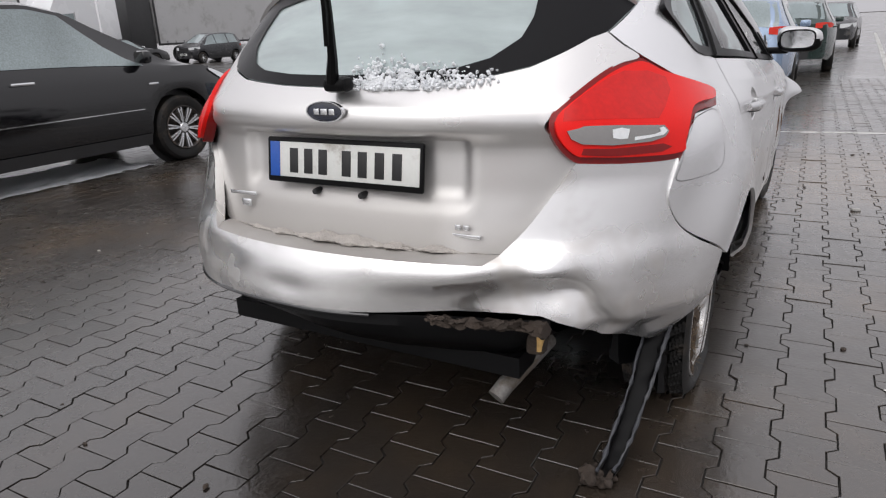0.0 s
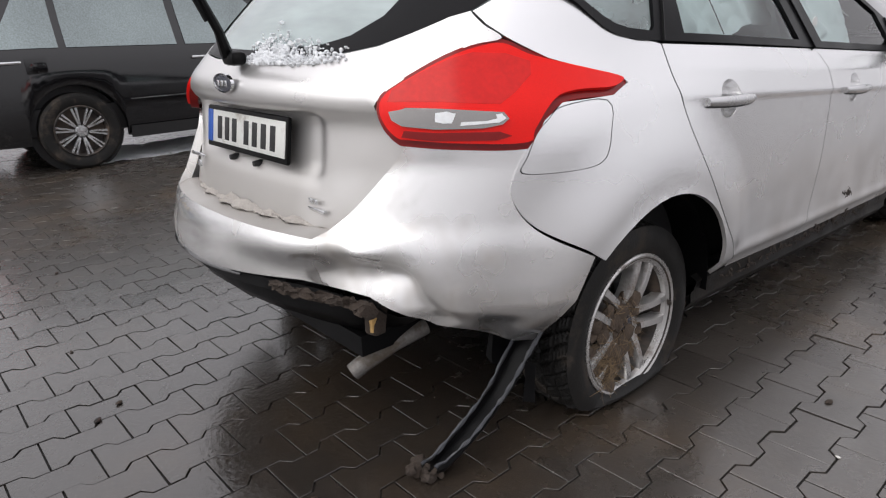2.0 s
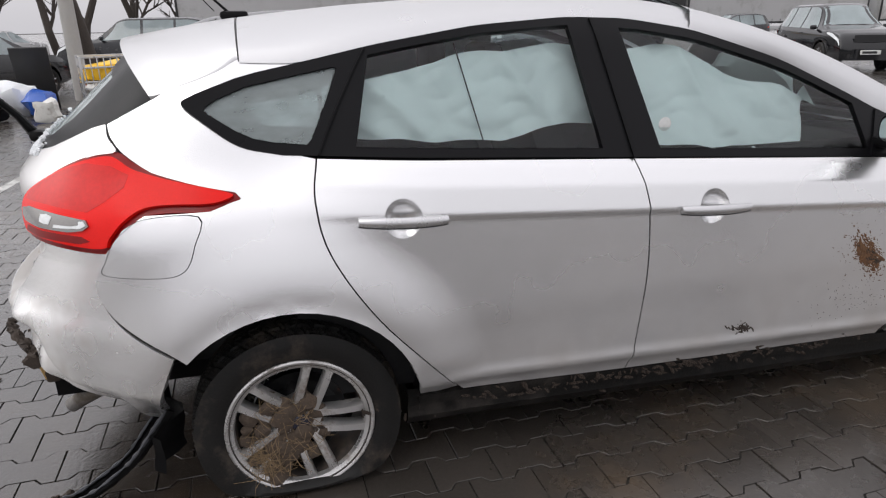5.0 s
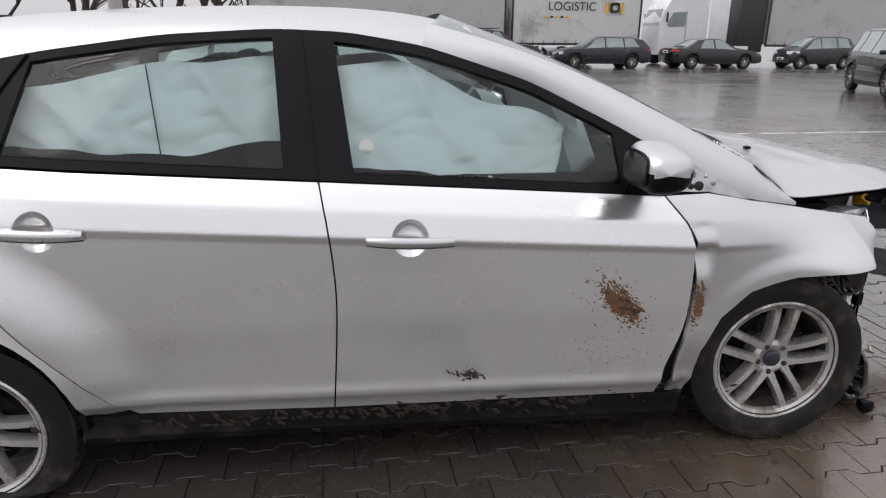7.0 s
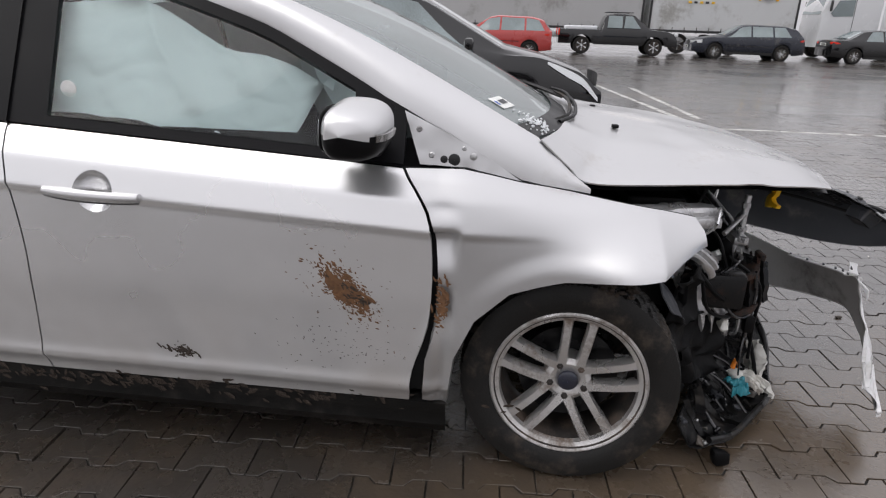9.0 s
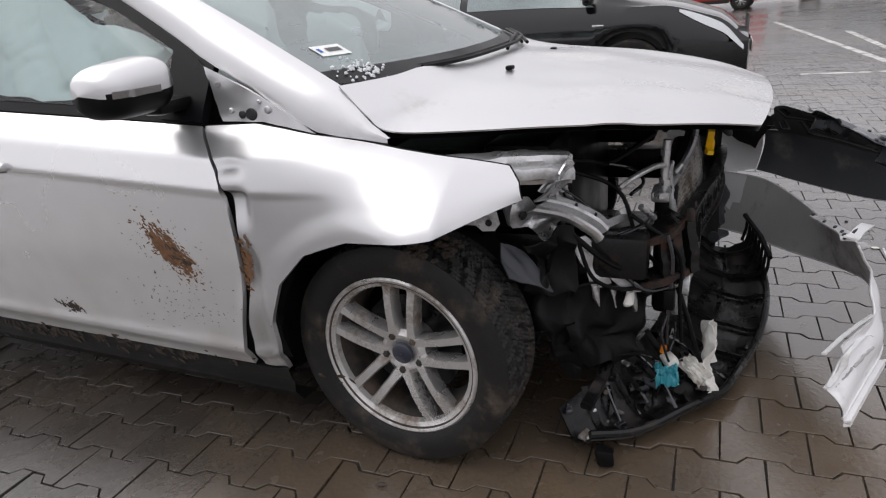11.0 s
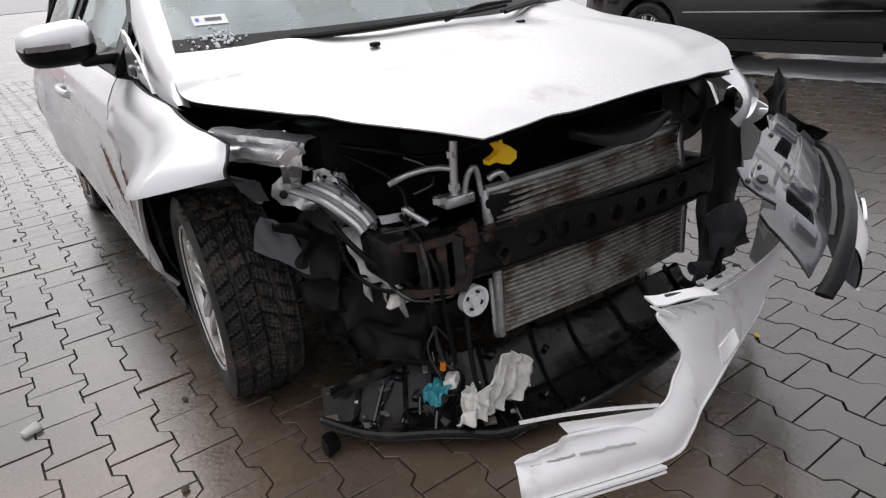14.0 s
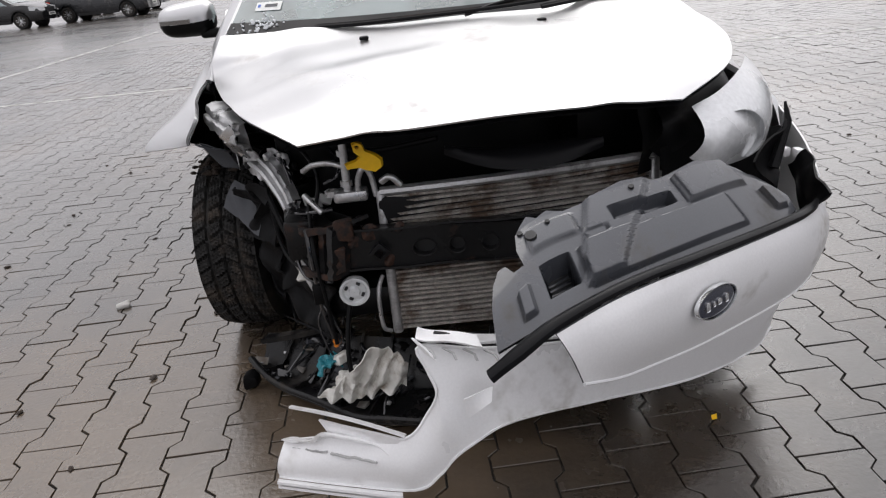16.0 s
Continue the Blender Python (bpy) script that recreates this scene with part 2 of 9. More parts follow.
# soft grey-brown patches on the flanks grow stronger towards the bottom
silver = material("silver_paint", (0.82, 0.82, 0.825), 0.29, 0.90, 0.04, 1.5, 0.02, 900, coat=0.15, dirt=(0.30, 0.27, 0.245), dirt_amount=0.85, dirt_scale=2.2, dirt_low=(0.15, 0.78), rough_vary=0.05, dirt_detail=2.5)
# the same paint, its base colour darkened against the glare of the sky overhead
silver_toned = material("silver_paint_toned_down", (0.62, 0.62, 0.625), 0.29, 0.88, 0.03, 1.5, 0.02, 900, coat=0.18, rough_vary=0.04, dirt=(0.50, 0.48, 0.46), dirt_amount=0.25, dirt_scale=2.6)
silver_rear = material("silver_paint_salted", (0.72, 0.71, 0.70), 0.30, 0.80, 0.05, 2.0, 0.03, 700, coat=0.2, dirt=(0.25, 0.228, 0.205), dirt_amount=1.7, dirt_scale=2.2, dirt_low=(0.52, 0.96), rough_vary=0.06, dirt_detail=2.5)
silver_bumper = material("silver_bumper_paint", (0.80, 0.795, 0.79), 0.24, 0.90, 0.04, 2.0, 0.02, 800, coat=0.2, dirt=(0.34, 0.30, 0.26), dirt_amount=0.2, dirt_scale=5.0, rough_vary=0.05, dirt_detail=2.5)
white_back = material("white_primer_plastic", (0.80, 0.80, 0.805), 0.36, 0.1, 0.06, 4, 0.03, 200, coat=0.3, dirt=(0.42, 0.40, 0.37), dirt_amount=0.25, dirt_detail=5)
grey_plastic = material("grey_plastic", (0.050, 0.053, 0.061), 0.55, 0, 0.15, 6, 0.05, 300, dirt=(0.2, 0.19, 0.18), dirt_amount=0.3)
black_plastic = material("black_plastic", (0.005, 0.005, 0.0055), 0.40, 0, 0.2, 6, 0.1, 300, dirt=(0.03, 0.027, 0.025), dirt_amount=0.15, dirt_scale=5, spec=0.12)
black_gloss = material("black_gloss", (0.012, 0.012, 0.014), 0.12, 0, 0.1, 3, coat=0.6)
satin_black = material("satin_black_trim", (0.006, 0.006, 0.007), 0.36, 0, 0.1, 4, 0.05, 400, spec=0.12)
tray_black = material("scuffed_black_tray", (0.007, 0.007, 0.0075), 0.27, 0, 0.3, 8, 0.35, 45, spec=0.30, dirt=(0.04, 0.035, 0.03), dirt_amount=0.45, dirt_scale=9)
# near-black for added sheets that stand in for shaded hollows
backing_black = material("hollow_backing_black", (0.006, 0.006, 0.0065), 0.55, 0, 0.3, 8, 0.3, 90, spec=0.15)
sill_black = material("muddy_black_plastic", (0.007, 0.0068, 0.0065), 0.42, 0, 0.2, 6, 0.2, 120, spec=0.2, dirt=(0.042, 0.037, 0.033), dirt_amount=0.6, dirt_scale=4)
rubber = material("tyre_rubber", (0.013, 0.0125, 0.012), 0.55, 0, 0.25, 9, 0.25, 150, spec=0.28, dirt=(0.075, 0.060, 0.048), dirt_amount=0.48, dirt_scale=7)
alloy = material("dirty_alloy", (0.60, 0.59, 0.58), 0.30, 0.75, 0.12, 6, 0.05, 300, dirt=(0.17, 0.13, 0.10), dirt_amount=0.60, dirt_scale=9)
alloy_clean = material("bright_alloy", (0.72, 0.73, 0.74), 0.28, 0.85, 0.05, 6)
barrel = material("dark_wheel_metal", (0.05, 0.045, 0.042), 0.5, 0.5, 0.2, 9, dirt=(0.12, 0.09, 0.07), dirt_amount=0.7, dirt_scale=8)
mud = material("dried_mud", (0.040, 0.029, 0.022), 0.9, 0, 0.4, 25, 1.0, 160)
wheel_soil = material("pale_dry_soil", (0.085, 0.062, 0.045), 0.9, 0, 0.4, 30, 1.0, 160)
straw = material("straw", (0.24, 0.165, 0.09), 0.8, 0, 0.5, 30)
splash_brown = material("rusty_brown_splash", (0.15, 0.075, 0.035), 0.85, 0, 0.5, 40)
wood_bit = material("splintered_wood", (0.52, 0.33, 0.12), 0.7, 0, 0.25, 40)
snow = material("old_snow", (0.80, 0.82, 0.84), 0.6, 0, 0.1, 40, 1.0, 260)
dirty_snow = material("dirty_snow", (0.42, 0.39, 0.36), 0.75, 0, 0.3, 30, 1.0, 200)
bare_metal = material("galvanised_steel", (0.56, 0.56, 0.565), 0.34, 0.8, 0.2, 14, 0.15, 150, dirt=(0.14, 0.13, 0.125), dirt_amount=0.45, dirt_scale=8)
black_steel = material("black_steel", (0.010, 0.010, 0.0105), 0.30, 0.1, 0.2, 8, 0.15, 150, spec=0.22, dirt=(0.08, 0.036, 0.020), dirt_amount=0.25, dirt_scale=9)
muddy_pipe = material("muddy_pipe_steel", (0.20, 0.19, 0.18), 0.55, 0.4, 0.3, 20, 0.4, 120, dirt=(0.10, 0.08, 0.06), dirt_amount=0.8, dirt_scale=14)
rust = material("rusty_steel", (0.050, 0.022, 0.013), 0.7, 0.2, 0.6, 30, 0.5, 120, dirt=(0.010, 0.009, 0.009), dirt_amount=0.9, dirt_scale=35)
fins = material("radiator_fins", (0.46, 0.44, 0.41), 0.42, 0.4, 0.75, 70, 0.6, 420, dirt=(0.105, 0.07, 0.048), dirt_amount=0.85, dirt_scale=11)
# near-black core paints in the shade between the radiator tubes
fin_core = material("dark_fin_core", (0.035, 0.033, 0.03), 0.6, 0.3, 0.5, 60, 0.5, 300)
guide_grey = material("wet_grey_plastic", (0.060, 0.064, 0.073), 0.28, 0, 0.2, 7, 0.05, 300, coat=0.9, dirt=(0.06, 0.055, 0.05), dirt_amount=0.4, dirt_scale=6)
yellow = material("yellow_plastic", (0.92, 0.54, 0.012), 0.4, 0, 0.08, 20)
blue_bit = material("turquoise_plastic", (0.03, 0.22, 0.27), 0.3, 0, 0.2, 30)
foil = material("white_plastic_scrap", (0.66, 0.65, 0.61), 0.45, 0, 0.12, 20, 0.6, 90, dirt=(0.3, 0.25, 0.2), dirt_amount=0.4, dirt_scale=12)
orange = material("orange_lens", (0.75, 0.22, 0.02), 0.2)
cloth = material("airbag_cloth", (0.86, 0.93, 0.93), 0.75, 0, 0.05, 5, 0.15, 500)
seat_cloth = material("dark_seat_cloth", (0.02, 0.02, 0.022), 0.9, 0, 0.2, 40, 0.2, 300)
interior = material("dark_cabin_lining", (0.014, 0.014, 0.015), 0.85, 0, 0.2, 10)
chrome = material("chrome", (0.78, 0.79, 0.8), 0.12, 1.0, 0.03)
emblem_dark = material("dark_blue_enamel", (0.008, 0.012, 0.03), 0.2, coat=0.8)
plate_white = material("plate_white", (0.72, 0.73, 0.70), 0.35, 0, 0.05, 10, dirt=(0.4, 0.37, 0.33), dirt_amount=0.35, dirt_scale=9)
plate_blue = material("plate_blue", (0.015, 0.09, 0.42), 0.35)
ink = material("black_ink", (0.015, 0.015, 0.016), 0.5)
paper = material("white_paper", (0.75, 0.76, 0.74), 0.6)
white_gloss = material("white_lens", (0.75, 0.77, 0.78), 0.15, 0.2, coat=0.6)
lamp_red = material("red_lamp_plastic", (0.78, 0.008, 0.005), 0.16, 0, 0.08, 12, coat=0.0, rough_vary=0.03, spec=0.22, bump=0.04, bump_scale=260)
lamp_deep = material("deep_red_lamp_plastic", (0.20, 0.003, 0.003), 0.16, spec=0.3)
lamp_cell = material("red_lamp_cell", (0.60, 0.008, 0.006), 0.18, 0, 0.15, 26, spec=0.3, rough_vary=0.05)
lamp_clear = material("clear_lamp_insert", (0.26, 0.25, 0.24), 0.14, 0.85, 0.04, 20, coat=0.6, rough_vary=0.05)
lens_clear = material("headlamp_lens", (0.74, 0.75, 0.76), 0.28, 0.15, 0.2, 9, coat=1.0)
inner_grey = material("unpainted_plastic_inside", (0.44, 0.44, 0.44), 0.5, 0, 0.12, 6, 0.1, 200, dirt=(0.12, 0.11, 0.10), dirt_amount=0.4)
side_glass = glass("side_glass", (0.88, 0.95, 0.94), 0.03)
misted_glass = glass("misted_glass", (0.70, 0.78, 0.78), 0.04, haze=0.32)
# the strong pale haze of this pane paints in the sky reflected on it
rear_glass = glass("rear_glass", (0.70, 0.84, 0.84), 0.03, haze=0.62)

# ---------------------------------------------------------------- ground
def wet_ground(name, color, pieces):
    """Wet concrete: damp gloss in broad patches, puddle film, grit and, in the far sheet, joints drawn by relief."""
    m = material(name, color, 0.45, 0, 0.28, 1.3, 0.42, 70, spread=0.16 if pieces else 0.0, dirt=(0.085, 0.062, 0.042), dirt_amount=0.62, dirt_scale=0.8)
    n, l = m.node_tree.nodes, m.node_tree.links
    b = n["Principled BSDF"]
    geo = n.new("ShaderNodeNewGeometry")
    wet = n.new("ShaderNodeTexNoise")
    wet.inputs["Scale"].default_value, wet.inputs["Detail"].default_value, wet.inputs["Roughness"].default_value = 0.45, 6, 0.6
    l.new(geo.outputs["Position"], wet.inputs["Vector"])
    mr = n.new("ShaderNodeMapRange")
    mr.inputs[1].default_value, mr.inputs[2].default_value = 0.30, 0.66
    mr.inputs[3].default_value, mr.inputs[4].default_value = 0.42, 0.15
    l.new(wet.outputs[0], mr.inputs[0])
    fine = n.new("ShaderNodeTexNoise")
    fine.inputs["Scale"].default_value, fine.inputs["Detail"].default_value = 14, 4
    l.new(geo.outputs["Position"], fine.inputs["Vector"])
    ad = n.new("ShaderNodeMath")
    ad.operation = "MULTIPLY_ADD"
    l.new(fine.outputs[0], ad.inputs[0])
    ad.inputs[1].default_value = 0.3
    sub = n.new("ShaderNodeMath")
    sub.operation = "SUBTRACT"
    sub.inputs[1].default_value = 0.15
    l.new(mr.outputs[0], sub.inputs[0])
    l.new(sub.outputs[0], ad.inputs[2])
    l.new(ad.outputs[0], b.inputs["Roughness"])
    b.inputs["Specular IOR Level"].default_value = 0.85
    # soil carried in with the wreck, in ragged patches before its nose
    far = n.new("ShaderNodeVectorMath")
    far.operation = "DISTANCE"
    far.inputs[1].default_value = (0.85, 3.55, 0.0)
    l.new(geo.outputs["Position"], far.inputs[0])
    soil = n.new("ShaderNodeMapRange")
    soil.inputs[1].default_value, soil.inputs[2].default_value = 0.5, 2.6
    soil.inputs[3].default_value, soil.inputs[4].default_value = 0.48, -0.25
    l.new(far.outputs["Value"], soil.inputs[0])
    rag = n.new("ShaderNodeTexNoise")
    rag.inputs["Scale"].default_value, rag.inputs["Detail"].default_value, rag.inputs["Roughness"].default_value = 2.2, 8, 0.65
    l.new(geo.outputs["Position"], rag.inputs["Vector"])
    both = n.new("ShaderNodeMath")
    both.operation = "ADD"
    l.new(rag.outputs[0], both.inputs[0])
    l.new(soil.outputs[0], both.inputs[1])
    cover_k = n.new("ShaderNodeMapRange")
    cover_k.inputs[1].default_value, cover_k.inputs[2].default_value = 0.55, 1.05
    cover_k.inputs[3].default_value, cover_k.inputs[4].default_value = 0.0, 0.85
    l.new(both.outputs[0], cover_k.inputs[0])
    earth = n.new("ShaderNodeMix")
    earth.data_type = "RGBA"
    earth.inputs[7].default_value = (0.135, 0.098, 0.064, 1)
    l.new(cover_k.outputs[0], earth.inputs[0])
    l.new(b.inputs["Base Color"].links[0].from_socket, earth.inputs[6])
    l.new(earth.outputs[2], b.inputs["Base Color"])
    # stones darker in ragged patches round the tail and before the nose
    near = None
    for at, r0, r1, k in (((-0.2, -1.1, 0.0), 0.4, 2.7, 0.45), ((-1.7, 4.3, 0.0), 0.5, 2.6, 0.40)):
        patch_far = n.new("ShaderNodeVectorMath")
        patch_far.operation = "DISTANCE"
        patch_far.inputs[1].default_value = at
        l.new(geo.outputs["Position"], patch_far.inputs[0])
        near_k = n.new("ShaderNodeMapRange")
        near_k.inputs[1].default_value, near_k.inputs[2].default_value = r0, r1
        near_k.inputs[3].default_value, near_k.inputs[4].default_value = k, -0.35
        l.new(patch_far.outputs["Value"], near_k.inputs[0])
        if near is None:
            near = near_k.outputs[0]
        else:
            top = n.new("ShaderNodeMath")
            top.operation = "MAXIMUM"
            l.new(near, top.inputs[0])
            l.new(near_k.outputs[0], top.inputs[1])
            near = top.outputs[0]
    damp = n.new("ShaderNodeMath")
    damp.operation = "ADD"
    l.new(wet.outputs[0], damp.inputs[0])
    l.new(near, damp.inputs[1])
    dark_k = n.new("ShaderNodeMapRange")
    dark_k.inputs[1].default_value, dark_k.inputs[2].default_value = 0.40, 0.80
    dark_k.inputs[3].default_value, dark_k.inputs[4].default_value = 0.0, 0.62
    l.new(damp.outputs[0], dark_k.inputs[0])
    darkened = n.new("ShaderNodeMix")
    darkened.data_type = "RGBA"
    darkened.inputs[7].default_value = (0.012, 0.0095, 0.008, 1)
    l.new(dark_k.outputs[0], darkened.inputs[0])
    l.new(earth.outputs[2], darkened.inputs[6])
    l.new(darkened.outputs[2], b.inputs["Base Color"])
    b.inputs["Coat Weight"].default_value, b.inputs["Coat Roughness"].default_value = 0.7, 0.17
    return m


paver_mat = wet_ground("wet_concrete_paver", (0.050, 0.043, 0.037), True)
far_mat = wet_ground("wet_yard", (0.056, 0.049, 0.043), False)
joint_mat = material("damp_joint_sand", (0.020, 0.018, 0.016), 0.75, 0, 0.4, 12, 0.6, 120)
line_mat = material("worn_white_paint", (0.52, 0.52, 0.50), 0.5, 0, 0.25, 4, 0.3, 90, dirt=(0.16, 0.15, 0.14), dirt_amount=0.75, dirt_scale=5)

PITCH, LONG, WAVE, YAW = 0.145, 0.2155, 0.0145, radians(1.0)
AREA = (-9.0, 8.0, -9.5, 12.0)

ring = [(-400, -400), (400, -400), (400, 400), (-400, 400)]
yard = raw([(x, y, -0.009) for x, y in ring] + [(-400, -400, -0.4), (400, -400, -0.4), (400, 400, -0.4), (-400, 400, -0.4)], [(0, 1, 2, 3), (7, 6, 5, 4), (0, 4, 5, 1), (1, 5, 6, 2), (2, 6, 7, 3), (3, 7, 4, 0)])
ground = tagged(part("ground", yard, joint_mat), "one sheet of damp sand and concrete under the whole yard", "ground", kind="structure")


def far_yard():
    """The worn wet surface beyond the laid stones, as a ring round them."""
    x0, x1, y0, y1 = AREA
    xs, ys = [-300, -60, -30, x0, x1, 30, 60, 300], [-300, -60, -30, y0, y1, 30, 60, 300]
    vs, fs = [], []
    for i in range(7):
        for j in range(7):
            if i == 3 and j == 3:
                continue
            k = len(vs)
            vs += [(xs[i], ys[j], -0.003), (xs[i + 1], ys[j], -0.003), (xs[i + 1], ys[j + 1], -0.003), (xs[i], ys[j + 1], -0.003)]
            fs.append((k, k + 1, k + 2, k + 3))
    bm = raw(vs, fs)
    bmesh.ops.remove_doubles(bm, verts=bm.verts[:], dist=1e-4)
    return bm


def far_joints(m):
    """Relief of the stones that lie too far off to tell apart."""
    n, l = m.node_tree.nodes, m.node_tree.links
    b = n["Principled BSDF"]
    geo = n.new("ShaderNodeNewGeometry")
    mp = n.new("ShaderNodeMapping")
    mp.inputs["Rotation"].default_value[2] = radians(90) - YAW
    l.new(geo.outputs["Position"], mp.inputs[0])
    br = n.new("ShaderNodeTexBrick")
    br.inputs["Color1"].default_value = (1, 1, 1, 1)
    br.inputs["Color2"].default_value = (0.8, 0.8, 0.8, 1)
    br.inputs["Mortar"].default_value = (0, 0, 0, 1)
    br.inputs["Scale"].default_value = 1.0
    br.inputs["Mortar Size"].default_value = 0.008
    br.inputs["Brick Width"].default_value = LONG
    br.inputs["Row Height"].default_value = PITCH
    l.new(mp.outputs[0], br.inputs["Vector"])
    bp = n.new("ShaderNodeBump")
    bp.inputs["Strength"].default_value, bp.inputs["Distance"].default_value = 0.5, 0.006
    l.new(br.outputs[0], bp.inputs["Height"])
    l.new(bp.outputs[0], b.inputs["Normal"])


far_joints(far_mat)
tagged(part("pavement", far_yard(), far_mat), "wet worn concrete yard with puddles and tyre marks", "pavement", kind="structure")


# worn white lines
def paint(x0, y0, x1, y1, w):
    a, b = Vector((x0, y0, 0.0015)), Vector((x1, y1, 0.0015))
    d = (b - a).normalized()
    s = Vector((-d.y, d.x, 0)) * w / 2
    n = max(2, int((b - a).length / 0.12))
    rows = []
    for i in range(n + 1):
        p = a.lerp(b, i / n)
        k = 1 + 0.25 * noise.noise(p * 3)
        rows.append([p + s * k, p - s * k, p - s * k - Vector((0, 0, 0.003)), p + s * k - Vector((0, 0, 0.003))])
    return grid(rows, closed=True, cap=True)


for x0, y0, x1, y1, w in ((0.6, 5.58, 3.2, 5.80, 0.08), (1.95, 5.9, 3.1, 40, 0.12), (6.62, -6.5, 6.45, -14, 0.12), (1.05, -3.3, 5.0, -3.45, 0.09), (-6.7, 4.2, -6.72, 13, 0.10), (-12.4, 5.42, -7.6, 5.52, 0.10), (-2.74, 5.6, -2.8, 10.5, 0.10), (-9.2, -2.04, -3.6, -2.46, 0.10), (-16, 4.4, -7.3, 5.25, 0.1)):
    tagged(part("road_marking", paint(x0, y0, x1, y1, w), line_mat), "worn white line painted on the yard", "road marking", "yard lines", "structure")

# ---------------------------------------------------------------- the wrecked silver hatchback
# x to its right, y forward from the rear axle, z up from the ground.
FRONT = 2.65
wreck = thing("wrecked_hatchback", "crashed silver hatchback with torn-off front bumper and flat rear tyre", "car")

LOW_G = (-0.16, -0.06, 0.0, 0.03, 0.055, 0.09, 0.25, 0.40)
LOW_X = (0.845, 0.866, 0.888, 0.904, 0.925, 0.920, 0.930, 0.937)
UP_H = (-0.50, -0.25, -0.160, -0.148, -0.07, -0.02, 0.0, 0.10, 0.36, 0.46)
UP_X = (0.933, 0.937, 0.939, 0.947, 0.922, 0.884, 0.862, 0.800, 0.635, 0.55)
REAR_Z = (0.20, 0.30, 0.40, 0.60, 0.80, 0.86, 0.92, 0.973, 1.03, 1.07, 1.15, 1.24, 1.35, 1.45)
REAR_W = (0.84, 0.895, 0.912, 0.925, 0.928, 0.922, 0.900, 0.860, 0.822, 0.802, 0.765, 0.715, 0.65, 0.58)
QUART_Z = (0.20, 0.45, 0.62, 0.80, 0.95, 1.03, 1.07, 1.15, 1.25, 1.35, 1.45)
QUART_Y = (-0.84, -0.86, -0.85, -0.79, -0.775, -0.715, -0.688, -0.611, -0.498, -0.38, -0.25)
GATE_Z = (0.58, 0.64, 0.70, 0.78, 0.86, 0.905, 0.925, 0.94, 0.985, 1.03, 1.05, 1.12, 1.24, 1.36)
GATE_Y = (-0.80, -0.785, -0.765, -0.745, -0.735, -0.735, -0.765, -0.778, -0.776, -0.735, -0.715, -0.645, -0.51, -0.37)
BUMP_Z = (0.28, 0.36, 0.43, 0.50, 0.56, 0.60, 0.625, 0.66, 0.80, 0.90)
BUMP_Y = (-0.80, -0.87, -0.905, -0.912, -0.900, -0.885, -0.868, -0.836, -0.765, -0.755)
Y0, ROUND = -0.05, 2.4


def belt(y):
    return 1.068 - 0.0655 * y


def rear_flare(y, z):
    """The panel swells softly round the rear wheel."""
    r = math.hypot(y - 0.02, z - 0.29)
    return 0.044 * smooth((0.62 - r) / 0.22) * smooth((z - 0.25) / 0.2) + 0.006 * bell((r - 0.372) / 0.012)


def side_x(y, z, round_wheel=True):
    """Half width of the body on the flank."""
    g = z - (0.30 - 0.031 * (y - 0.5))
    x = lerp(knots(g, LOW_G, LOW_X, 0.012), knots(z - belt(y), UP_H, UP_X, 0.004), smooth((z - 0.5) / 0.12))
    if y < 0.5:
        x = lerp(knots(z, REAR_Z, REAR_W, 0.02), x, smooth((y - Y0) / 0.55))
    if round_wheel:
        x += rear_flare(y, z)
    # the flare round the front wheel
    r = math.hypot(y - FRONT, z - 0.33)
    x += 0.012 * smooth((0.47 - r) / 0.08) * smooth((z - 0.25) / 0.2)
    return x


def rear_y(z, kind):
    if kind == "gate":
        return knots(z, GATE_Z, GATE_Y, 0.012)
    if kind == "bumper":
        return knots(z, BUMP_Z, BUMP_Y, 0.015)
    return knots(z, QUART_Z, QUART_Y, 0.03)


def shell(kind, push=None):
    """The body as a surface: u runs from the middle of the tail (0) round the corner (pi/2) and on along the flank in metres."""
    def at(u, z):
        s, u = (1, u) if u >= 0 else (-1, -u)
        if u <= math.pi / 2:
            w, yr = side_x(Y0, z, False), rear_y(z, kind)
            p = Vector((w * math.sin(u) ** (2 / ROUND), yr + (Y0 - yr) * (1 - max(0.0, math.cos(u)) ** (2 / ROUND)), z))
            if kind == "gate":
                k = smooth((0.40 - p.x) / 0.05) * smooth((z - 0.72) / 0.06) * smooth((0.925 - z) / 0.02)
                p.y += 0.028 * k
            else:
                p.x += rear_flare(p.y, z) * smooth((p.x / w - 0.80) / 0.2)
        else:
            y = Y0 + u - math.pi / 2
            p = Vector((side_x(y, z), y, z))
        p.x *= s
        return push(p) if push else p
    return at


def ux(x, z, kind):
    k = math.asin(min(1.0, (abs(x) / side_x(Y0, z, False)) ** (ROUND / 2)))
    return k if x >= 0 else -k


def uy(y, z, kind="quarter"):
    if y >= Y0:
        return math.pi / 2 + y - Y0
    yr = rear_y(z, kind)
    return math.acos(max(0.0, min(1.0, (Y0 - y) / (Y0 - yr))) ** (ROUND / 2))


def side_line(pts, kind="quarter"):
    return [(uy(p[0], p[1], kind), p[1]) for p in pts]


quarter = shell("quarter")
RIGHT = (1, 0, 0)


def arc(cy, cz, r, a0, a1, n=14):
    return [(cy + r * math.cos(radians(lerp(a0, a1, k / n))), cz + r * math.sin(radians(lerp(a0, a1, k / n)))) for k in range(n + 1)]


# --- flank panels, right and left
REAR_GAP = [(0.141, 1.052), (0.124, 0.946), (0.152, 0.805), (0.268, 0.613), (0.428, 0.425), (0.536, 0.298)]
